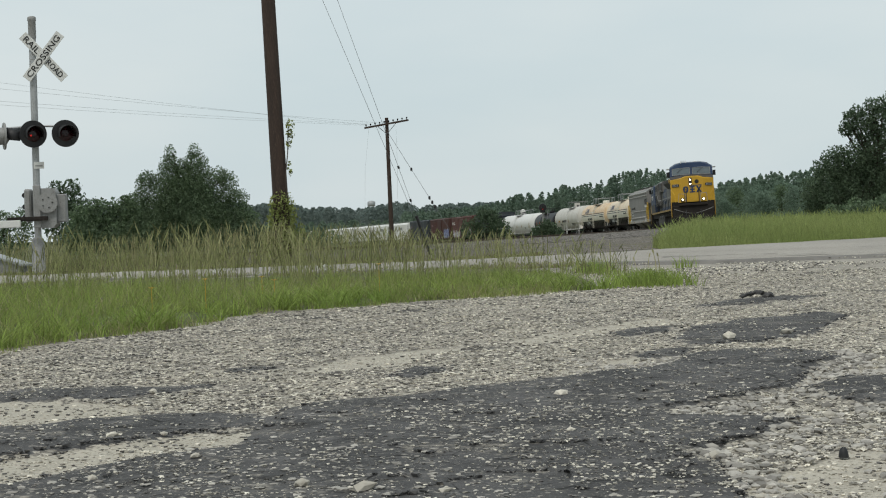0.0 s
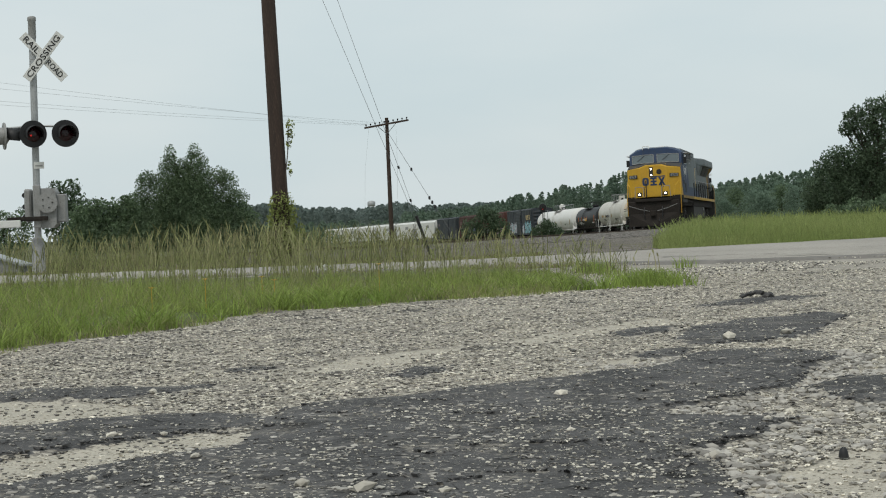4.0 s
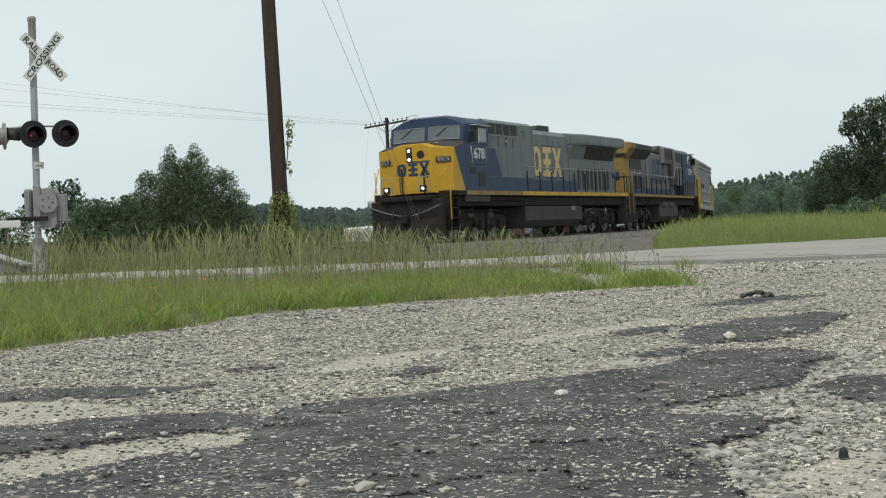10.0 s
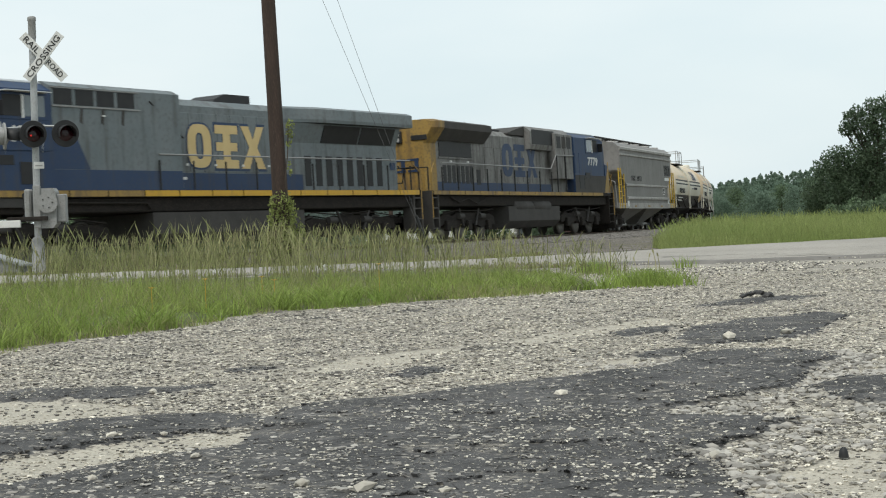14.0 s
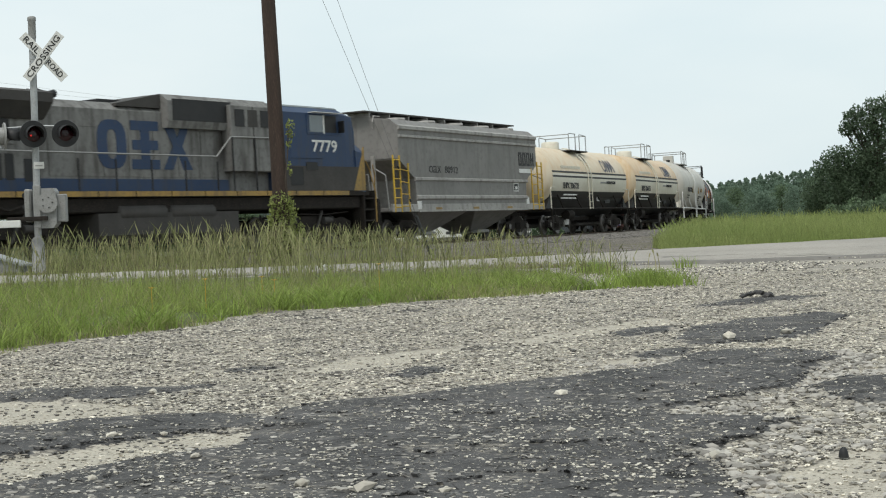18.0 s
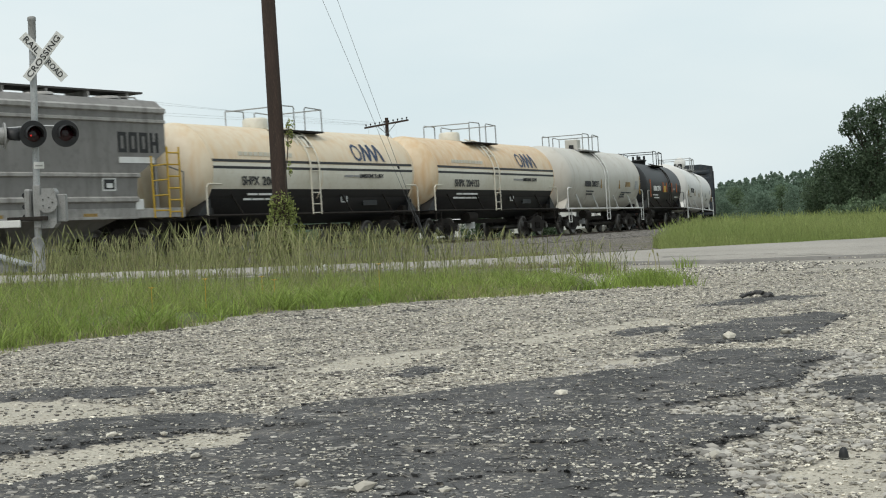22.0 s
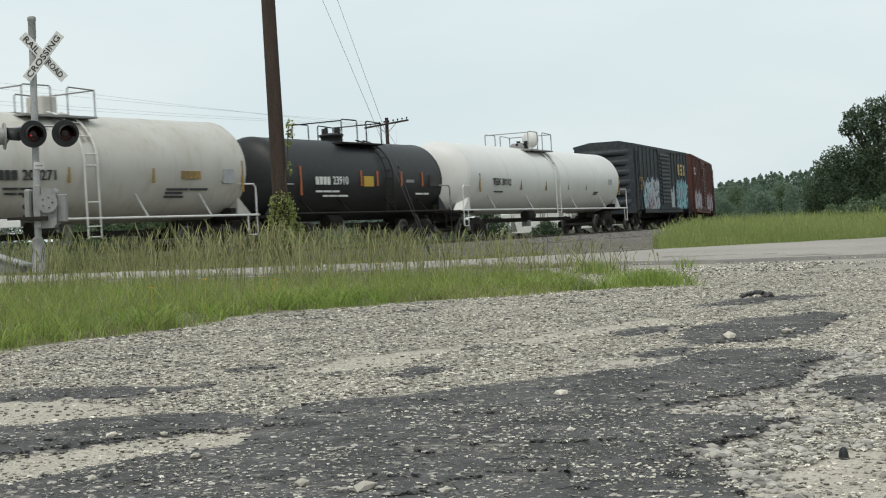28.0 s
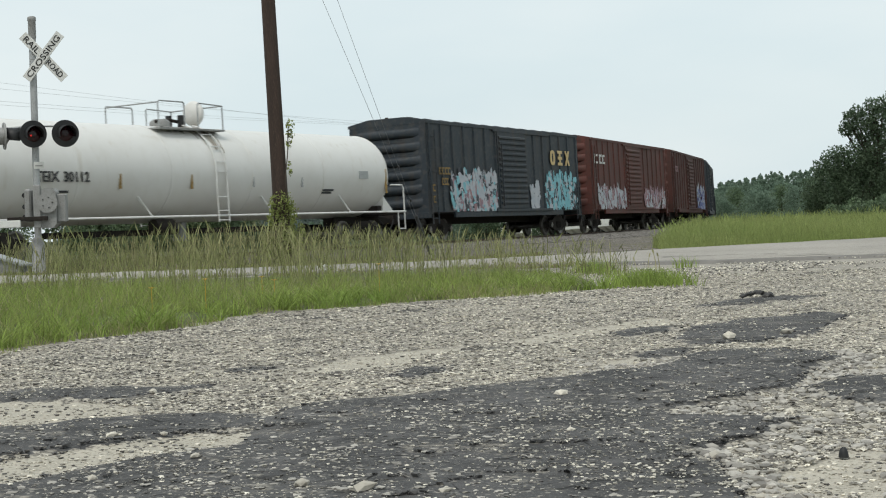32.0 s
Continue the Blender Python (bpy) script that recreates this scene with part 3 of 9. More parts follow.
# washed sand: the tongue on the near left, the bare corner by the cap, and the tracks of old wheels
patch(2, (-1.49, 5.05), (-1.33, 5.25), (-1.12, 5.44), (-0.9, 5.58), (-0.62, 5.68), (-0.69, 5.35), (-0.89, 5.22), (-1.07, 5.04), (-1.22, 4.78), (-1.36, 4.59))
patch(2, (0.66, 4.0), (0.77, 4.3), (0.9, 4.51), (1.09, 4.7), (1.5, 4.8), (1.5, 3.9), (1.3, 3.0), (0.57, 3.0))
patch(2, (-2.3, 6.96), (-1.68, 6.93), (-1.21, 6.56), (-1.17, 6.14), (-1.46, 6.09), (-2.1, 6.12))
patch(2, (-0.79, 7.88), (-0.56, 8.55), (-0.16, 9.05), (0.2, 9.3), (-0.02, 8.75), (-0.26, 8.15), (-0.62, 7.75))
patch(2, (0.36, 9.39), (0.93, 10.38), (1.52, 11.27), (1.5, 10.63), (0.99, 9.92), (0.47, 9.08))
patch(2, (0.43, 7.4), (0.79, 7.91), (1.17, 8.5), (1.12, 7.76), (0.79, 7.42), (0.52, 7.25))
# the broken asphalt
patch(1, (-2.4, 7.2), (-1.85, 7.33), (-1.51, 7.38), (-1.17, 7.31), (-0.98, 7.24), (-1.12, 7.05), (-1.4, 6.9), (-1.63, 6.87), (-2.4, 6.9))
patch(1, (-2.1, 5.9), (-1.52, 6.02), (-1.36, 6.13), (-1.14, 6.16), (-0.89, 6.21), (-0.69, 6.15), (-0.59, 5.83), (-0.81, 5.67), (-0.95, 5.56), (-1.12, 5.47), (-1.27, 5.37), (-1.38, 5.21), (-2.0, 5.0))
patch(1, (-1.6, 4.43), (-1.21, 4.76), (-1.07, 5.01), (-0.89, 5.19), (-0.69, 5.32), (-0.62, 6.13), (-0.52, 6.46), (-0.21, 6.65), (0.06, 6.87), (0.36, 7.1), (0.68, 7.35), (1.02, 7.62),
      (0.77, 5.82), (0.65, 5.34), (0.65, 4.82), (0.73, 4.51), (0.73, 4.21), (0.7, 3.6), (0.6, 2.6), (-2.2, 2.6))
patch(1, (1.02, 7.62), (1.26, 8.31), (1.57, 8.47), (1.81, 8.2), (1.86, 7.63), (1.58, 7.21), (1.52, 6.81), (1.33, 6.37), (1.14, 6.19), (0.94, 5.98), (0.77, 5.82), (0.7, 6.5))
patch(1, (0.71, 5.84), (0.83, 5.67), (1.03, 5.57), (1.17, 5.43), (0.99, 5.19), (0.96, 5.03), (0.84, 4.94), (0.7, 4.9), (0.55, 4.83), (0.5, 5.37))
patch(1, (1.44, 6.46), (1.65, 6.76), (2.4, 6.74), (2.4, 5.95), (1.49, 5.8), (1.42, 6.01))
patch(1, (1.26, 9.03), (1.52, 10.05), (2.02, 10.82), (2.51, 11.18), (2.65, 10.81), (2.25, 9.74), (1.98, 9.1), (1.64, 8.84), (1.31, 8.67))
patch(1, (0.97, 9.73), (1.14, 10.05), (1.44, 10.21), (1.37, 9.72), (1.07, 9.39))
patch(1, (0.89, 8.13), (1.04, 8.41), (1.27, 8.69), (1.19, 8.27), (0.98, 7.95))
patch(1, (1.74, 12.24), (2.26, 12.81), (2.78, 13.38), (3.01, 12.99), (2.64, 12.53), (2.07, 12.01))
patch(1, (-1.14, 8.01), (-0.99, 8.2), (-0.79, 8.12), (-0.94, 7.76))
patch(1, (-0.26, 7.5), (-0.17, 7.93), (-0.0, 7.98), (-0.06, 7.64), (-0.18, 7.25))


def inside(px, py, poly):
    """Which of the points lie in a polygon."""
    res = np.zeros(px.shape, bool)
    j = len(poly) - 1
    for i in range(len(poly)):
        (x0, y0), (x1, y1) = poly[i], poly[j]
        if y0 != y1:
            hit = ((y0 > py) != (y1 > py)) & (px < (x1 - x0) * (py - y0) / (y1 - y0) + x0)
            res ^= hit
        j = i
    return res


def wobble(x, y, seed):
    """A cheap smooth disturbance made of turned sine waves."""
    r = np.random.RandomState(seed)
    z = np.zeros(np.broadcast(x, y).shape)
    for f in (1.1, 2.3, 4.7, 9.5, 19.0, 38.0):
        for _ in range(3):
            a, ph = r.rand(2) * 2 * math.pi
            z += np.sin((x * math.cos(a) + y * math.sin(a)) * f * 1.7 + ph) / f ** 0.75 / 3
    return z


def lot_kind(x, y):
    """0 gravel, 1 asphalt, 2 sand, at points given as arrays."""
    wx, wy = x + 0.03 * wobble(x * 1.6, y, 3) + 0.02 * wobble(x * 5, y * 3, 4), y + 0.07 * wobble(x, y, 5) + 0.05 * wobble(x * 5, y * 4, 6)
    k = np.zeros(x.shape, int)
    for code, p in PATCHES:
        k[inside(wx, wy, p)] = code
    return k


def lot_height(x, y, k):
    base = 0.012 * wobble(x * 0.6, y * 0.6, 11) + 0.004 * wobble(x * 5, y * 5, 12)
    crust = 0.013 + 0.006 * np.clip(np.floor(2.2 * wobble(x * 1.1, y * 0.8, 14)), -2, 2) + 0.004 * wobble(x * 4, y * 4, 15)
    return base + np.where(k == 1, np.maximum(crust, 0.006), 0.0) + np.where(k == 2, -0.008, 0.0) + 0.005 * wobble(x * 9, y * 9, 13) * (k == 0)


def lot():
    xs = np.concatenate([np.arange(-14, -5, 0.5), np.arange(-5, -2.6, 0.08), np.arange(-2.6, 2.8, 0.024), np.arange(2.8, 6, 0.08), np.arange(6, 20, 0.5)])
    ys = [-14, -9, -5, -2, 0, 1.2, 2.2, 2.9]
    while ys[-1] < 25.5:
        ys.append(ys[-1] + max(0.022, ys[-1] * 0.0058))
    ys = np.array(ys)
    gx_, gy_ = np.meshgrid(xs, ys)
    kind = lot_kind(gx_, gy_)
    z = lot_height(gx_, gy_, kind)
    low = np.interp(gx_, (-20, 1.6, 2.1, 2.6, 3.2, 4.7, 7.0, 20), (60, 22.0, 21.0, 19.4, 18.1, 18.7, 18.4, 18.0))
    z = z - 0.035 * np.clip((gy_ - low) / 0.6, 0, 1)
    for _ in range(2):
        z[1:-1] = (z[:-2] + 2 * z[1:-1] + z[2:]) / 4
        z[:, 1:-1] = (z[:, :-2] + 2 * z[:, 1:-1] + z[:, 2:]) / 4
    v = np.stack([gx_, gy_, z], -1).reshape(-1, 3)
    n = len(xs)
    i = np.arange((len(ys) - 1) * (n - 1))
    r, c = i // (n - 1), i % (n - 1)
    a = r * n + c
    q = np.stack([a, a + 1, a + n + 1, a + n], 1)
    me = bpy.data.meshes.new("parking_lot")
    me.from_pydata(v.tolist(), [], q.tolist())
    me.materials.append(M_LOT)
    for name, code in (("asphalt", 1), ("sand", 2)):
        w = (kind == code).astype(float)
        for _ in range(3):
            w[1:-1] = (w[:-2] + w[1:-1] + w[2:]) / 3
            w[:, 1:-1] = (w[:, :-2] + w[:, 1:-1] + w[:, 2:]) / 3
        me.attributes.new(name, "FLOAT", "POINT").data.foreach_set("value", w.reshape(-1))
    me.polygons.foreach_set("use_smooth", np.ones(len(q), bool))
    me.update()
    tagged(new("parking_lot", me), "gravel lot with broken dark asphalt and pale sand", "gravel lot", kind="structure")


lot()


def rocks(name, places, mat, seed, flat=0.55, crushed=False):
    """Many small stones in one mesh. places: x, y, z, size."""
    r = np.random.RandomState(seed)
    ico = np.array([(0, 0, 1)] + [(math.cos(t) * 0.9, math.sin(t) * 0.9, 0.42) for t in np.arange(5) * 1.2566] + [(math.cos(t) * 0.9, math.sin(t) * 0.9, -0.42) for t in np.arange(5) * 1.2566 + 0.628] + [(0, 0, -1)])
    tri = [(0, 1 + i, 1 + (i + 1) % 5) for i in range(5)] + [(1 + i, 6 + i, 1 + (i + 1) % 5) for i in range(5)] + [(1 + (i + 1) % 5, 6 + i, 6 + (i + 1) % 5) for i in range(5)] + [(11, 6 + (i + 1) % 5, 6 + i) for i in range(5)]
    if crushed:
        ico = np.array([(0.75, 0.75, 0.5), (-0.8, 0.7, 0.6), (-0.7, -0.75, 0.45), (0.7, -0.8, 0.6), (0.95, 0.1, -0.5), (-0.3, 0.95, -0.5), (-0.4, -0.95, -0.5)])
        tri = [(0, 1, 2), (0, 2, 3), (0, 3, 4), (0, 4, 5), (0, 5, 1), (1, 5, 2), (2, 5, 6), (2, 6, 3), (3, 6, 4)]
    p = np.asarray(places)
    n = len(p)
    sh = ico[None] * (0.7 + 0.6 * r.rand(n, len(ico), 1))
    ang = r.rand(n) * 6.283
    ca, sa = np.cos(ang)[:, None], np.sin(ang)[:, None]
    ln = (0.85 + 0.7 * r.rand(n))[:, None]
    x, y, z = sh[..., 0] * ln, sh[..., 1], sh[..., 2] * flat
    v = np.stack([(x * ca - y * sa) * p[:, 3:4] + p[:, 0:1], (x * sa + y * ca) * p[:, 3:4] + p[:, 1:2], z * p[:, 3:4] + p[:, 2:3]], -1).reshape(-1, 3)
    f = (np.array(tri)[None] + (np.arange(n) * len(ico))[:, None, None]).reshape(-1, 3)
    me = bpy.data.meshes.new(name)
    me.from_pydata(v.tolist(), [], f.tolist())
    me.materials.append(mat)
    me.update()
    return new(name, me)


M_PEBBLE = material("gravel_pebbles", (0.545, 0.505, 0.425), (0.405, 0.375, 0.318), 0.85, scale=20, c3=(0.56, 0.53, 0.47), fine=60, fine_amount=0.15, island=0.75)
M_PALE = material("pale_stones", (0.58, 0.54, 0.46), (0.49, 0.45, 0.38), 0.8, scale=20, c3=(0.34, 0.31, 0.26), fine=50, island=0.3)


M_DARKSTONE = material("dark_stone_chips", (0.15, 0.14, 0.128), (0.095, 0.09, 0.082), 0.85, scale=20, c3=(0.22, 0.2, 0.18), fine=60, island=0.5)
M_FLAKE = material("grey_stones", (0.36, 0.338, 0.30), (0.26, 0.243, 0.22), 0.85, scale=14, c3=(0.44, 0.41, 0.36), fine=60, fine_amount=0.15, island=0.45)


def scatter_stones():
    r = np.random.RandomState(21)
    n = 190000
    y = 3.5 * np.exp(r.rand(n) * math.log(22.5 / 3.5))
    x = (r.rand(n) * 2 - 1) * (0.30 * y + 0.12)
    k = lot_kind(x, y)
    keep = np.where(k == 1, r.rand(n) < 0.13 + 0.27 * (wobble(x * 1.5, y, 32) > 0.25), np.where(k == 2, r.rand(n) < np.where((y > 6.9), 0.3, 0.3), True)) & (wobble(x * 0.8, y * 0.8, 31) > -0.9)
    edge = np.interp(x, (-2.9, -2.0, -1.36, 0.07, 1.6, 1.7), (9.6, 11.9, 13.5, 14.7, 15.6, 40))
    keep &= (y < edge + 0.15) & (y < np.interp(x, (1.6, 2.1, 2.6, 3.2, 4.7, 7.0, 20), (22.4, 21.2, 19.6, 18.3, 18.9, 18.6, 18.0)) + 0.4 * r.randn(len(x)))
    x, y, k = x[keep], y[keep], k[keep]
    size = (0.003 + 0.0105 * r.rand(len(x)) ** 2.8) * (0.50 + 0.036 * y) * np.where(k == 1, 0.75, 1.0)
    z = lot_height(x, y, k) + size * 0.22
    pts = np.stack([x, y, z, size], -1)
    pick = r.rand(len(x))
    pale = pick < np.where(k == 1, 0.07, 0.12)
    dark = (pick > np.where(k == 1, 0.72, 1.0)) | (pick > np.interp(x + 0.12 * (y - 7), (-2.0, 0.2, 1.5), (0.70, 0.84, 0.93)))
    tagged(rocks("gravel", pts[~pale & ~dark], M_PEBBLE, 5, 0.6, True), "loose beige and grey gravel strewn over the lot", "gravel", kind="stuff")
    tagged(rocks("dark_gravel", pts[dark], M_DARKSTONE, 7, 0.6, True), "dark grey chips mixed in the gravel", "gravel", kind="stuff")
    tagged(rocks("pale_gravel", pts[pale], M_PALE, 6, 0.5), "pale quartz pebbles strewn over the lot", "gravel", kind="stuff")
    # flat flakes lying on the asphalt, and the bank of coarser stones along its broken edge
    n = 4200
    y = 3.7 * np.exp(r.rand(n) * math.log(10.0 / 3.7))
    x = (r.rand(n) * 2 - 1) * (0.29 * y + 0.1)
    k = lot_kind(x, y)
    ok = (k == 1) & (wobble(x * 1.3, y * 0.9, 33) > -0.25)
    x, y, k = x[ok], y[ok], k[ok]
    size = 0.004 + 0.011 * r.rand(len(x)) ** 3.2
    tagged(rocks("stone_flakes", np.stack([x, y, lot_height(x, y, k) + size * 0.12, size], -1), M_FLAKE, 9, 0.3), "flat grey stones bedded in the asphalt", "gravel", kind="stuff")
    n = 16000
    y = 4.0 + 4.0 * r.rand(n)
    x = 0.55 + 1.9 * r.rand(n)
    k = lot_kind(x, y)
    edge = (k != 1) & ((lot_kind(x - 0.14, y) == 1) | (lot_kind(x, y + 0.3) == 1) | (lot_kind(x, y - 0.25) == 1))
    ok = (k != 1) & (r.rand(n) < np.where(edge, 0.5, np.where(k == 2, 0.02, 0.14)))
    x, y, k = x[ok], y[ok], k[ok]
    size = 0.007 + 0.014 * r.rand(len(x)) ** 2.2
    tagged(rocks("coarse_gravel", np.stack([x, y, lot_height(x, y, k) + size * 0.3, size], -1), M_FLAKE, 10, 0.55), "coarser rounded stones along the asphalt's edge", "gravel", kind="stuff")
    # grit and broken crumbs washed over the shoulder below the road
    n = 9000
    x = 1.8 + 8.0 * r.rand(n)
    y = np.array([shoulder_edge(float(q)) for q in np.linspace(1.8, 9.8, 160)])
    y = np.interp(x, np.linspace(1.8, 9.8, 160), y) + 5.2 * r.rand(n) ** 1.8
    ok = (wobble(x * 1.2, y * 0.8, 35) > -0.1) & (x < 0.29 * y)
    x, y = x[ok], y[ok]
    size = 0.007 + 0.014 * r.rand(len(x)) ** 2.5
    k = r.rand(len(x)) < 0.3
    tagged(rocks("shoulder_grit", np.stack([x, y, np.full(len(x), 0.004), size], -1)[~k], M_PEBBLE, 81, 0.5), "loose beige grit over the road's shoulder", "gravel", kind="stuff")
    tagged(rocks("shoulder_crumbs", np.stack([x, y, np.full(len(x), 0.004), size], -1)[k], M_DARKSTONE, 82, 0.5), "dark asphalt crumbs over the road's shoulder", "gravel", kind="stuff")
    # single stones that stand out
    for i, (sx, sy, sz) in enumerate(((-1.14, 5.54, 0.018), (-0.97, 5.57, 0.014), (-1.0, 4.57, 0.015), (-0.4, 4.38, 0.022), (-0.23, 4.3, 0.03), (-0.02, 4.27, 0.016), (0.39, 5.3, 0.015), (0.44, 6.4, 0.024), (0.76, 4.71, 0.024), (1.55, 9.01, 0.04), (1.93, 9.31, 0.036), (1.28, 5.51, 0.022), (1.34, 5.25, 0.022), (-1.26, 7.01, 0.022), (0.77, 4.08, 0.022), (-0.77, 4.96, 0.018), (1.05, 5.4, 0.018), (1.2, 5.75, 0.02))):
        st = rocks("stone", [(0, 0, 0, sz)], M_PALE, 50 + i, 0.6)
        st.location = (sx, sy, float(lot_height(np.array([sx]), np.array([sy]), lot_kind(np.array([sx]), np.array([sy])))[0]) + sz * 0.3)
        tagged(st, "pale loose stone lying on the lot", "stone", "loose stones")
    # crumbs along the broken edges of the asphalt
    n = 60000
    y = 3.6 * np.exp(r.rand(n) * math.log(13.5 / 3.6))
    x = (r.rand(n) * 2 - 1) * (0.30 * y + 0.1)
    k = lot_kind(x, y)
    near = (k != 1) & ((lot_kind(x, y + 0.07) == 1) | (lot_kind(x + 0.035, y) == 1) | (lot_kind(x - 0.035, y) == 1))
    near |= (k == 1) & (lot_kind(x, y - 0.06) != 1)
    # more crumbs along the crust's steps, their dark lines imitating the ledges' shading
    ledge = np.floor(2.2 * wobble(x * 1.1, y * 0.8, 14))
    near |= (k == 1) & (ledge > np.floor(2.2 * wobble(x * 1.1, (y - 0.035) * 0.8, 14))) & (wobble(x * 2, y * 2, 16) > 0.1)
    near &= (r.rand(n) < np.where((x < -0.5) & (y > 6.8), 0.25, 0.8))
    x, y, k = x[near], y[near], k[near]
    size = (0.0035 + 0.009 * r.rand(len(x)) ** 2.6)
    z = lot_height(x, y, k) + size * 0.15
    tagged(rocks("asphalt_crumbs", np.stack([x, y, z, size], -1), M_ASPHALT, 8, 0.7, True), "dark crumbs along the broken asphalt", "asphalt", kind="stuff")
    lump = rocks("asphalt_lump", [(0.06 * (k % 4) - 0.1 + 0.01 * k, 0.03 * (k % 2), 0.012 + 0.012 * (k % 3), 0.028 + 0.006 * (k % 4)) for k in range(7)], M_ASPHALT, 77, 0.6)
    lump.location = (2.46, 13.0, 0.02)
    tagged(lump, "dark lump of broken asphalt on the gravel", "debris")
    cap = thing("bottle_cap", "small dark green cap lying in the sand", "litter", at=pose(1.11, 4.63, -0.006))
    part("shell", Mesh().lathe([(0, 0.0145), (0.004, 0.0145), (0.016, 0.0125), (0.024, 0.0095), (0.029, 0.004)], (0, 0, 0.0), "z", 16), M_SIGBLK, cap)


scatter_stones()


# ---------------- grass ----------------
def blades(name, x, y, z, h, w, mat, seed, bend=0.35, segs=3, label="", category="grass"):
    """Curved grass blades as strips in one mesh."""
    r = np.random.RandomState(seed)
    n = len(x)
    a = r.rand(n) * 6.283
    lean = (bend * (0.25 + r.rand(n))) * h
    face = r.rand(n) * 6.283
    cols = []
    for k in range(segs + 1):
        u = k / segs
        cx, cy = x + np.cos(a) * lean * u * u, y + np.sin(a) * lean * u * u
        cz = z + h * (u - 0.18 * bend * u * u)
        ww = w * (1 - u) ** 0.7 * 0.5
        if k < segs:
            cols.append(np.stack([cx - np.cos(face) * ww, cy - np.sin(face) * ww, cz], -1))
            cols.append(np.stack([cx + np.cos(face) * ww, cy + np.sin(face) * ww, cz], -1))
        else:
            cols.append(np.stack([cx, cy, cz], -1))
    per = 2 * segs + 1
    v = np.stack(cols, 1).reshape(-1, 3)
    f = []
    o = np.arange(n) * per
    for k in range(segs - 1):
        f.append(np.stack([o + 2 * k, o + 2 * k + 1, o + 2 * k + 3, o + 2 * k + 2], 1))
    tri = np.stack([o + 2 * segs - 2, o + 2 * segs - 1, o + 2 * segs], 1)
    me = bpy.data.meshes.new(name)
    me.from_pydata(v.tolist(), [], [tuple(q) for block in f for q in block.tolist()] + [tuple(q) for q in tri.tolist()])
    me.materials.append(mat)
    me.update()
    return tagged(new(name, me), label, category, kind="stuff")


def seed_heads(name, x, y, z, h, mat, seed, label, thick=1.0, head=True):
    """Tall stalks, each a thin bent stem with a feathery head."""
    r = np.random.RandomState(seed)
    v, f = [], []
    for i in range(len(x)):
        a, ln = r.rand() * 6.283, (0.12 + 0.3 * r.rand()) * h[i]
        dx, dy = math.cos(a) * ln, math.sin(a) * ln
        fa = r.rand() * 6.283
        fx, fy = math.cos(fa), math.sin(fa)
        prev = None
        pts = [(0.0, 0.0045), (0.45, 0.004), (0.8, 0.003), (0.84, 0.009), (0.92, 0.008), (1.0, 0.001)] if head else [(0.0, 0.006), (0.5, 0.006), (0.85, 0.004), (1.0, 0.001)]
        for u, w in pts:
            w *= thick
            c = (x[i] + dx * u * u, y[i] + dy * u * u, z[i] + h[i] * (u - 0.08 * u * u))
            k = len(v)
            v.append((c[0] - fx * w, c[1] - fy * w, c[2]))
            v.append((c[0] + fx * w, c[1] + fy * w, c[2]))
            if prev is not None:
                f.append((prev, prev + 1, k + 1, k))
            prev = k
    me = bpy.data.meshes.new(name)
    me.from_pydata(v, [], f)
    me.materials.append(mat)
    me.update()
    return tagged(new(name, me), label, "grass", kind="stuff")


def front_edge(x):
    return np.interp(x, (-9, -2.87, -2.73, -2.53, -2.03, -1.36, -0.67, 0.07, 1.13, 1.62), (6.5, 9.8, 10.05, 11.1, 12.05, 13.65, 14.2, 14.9, 15.45, 15.8))


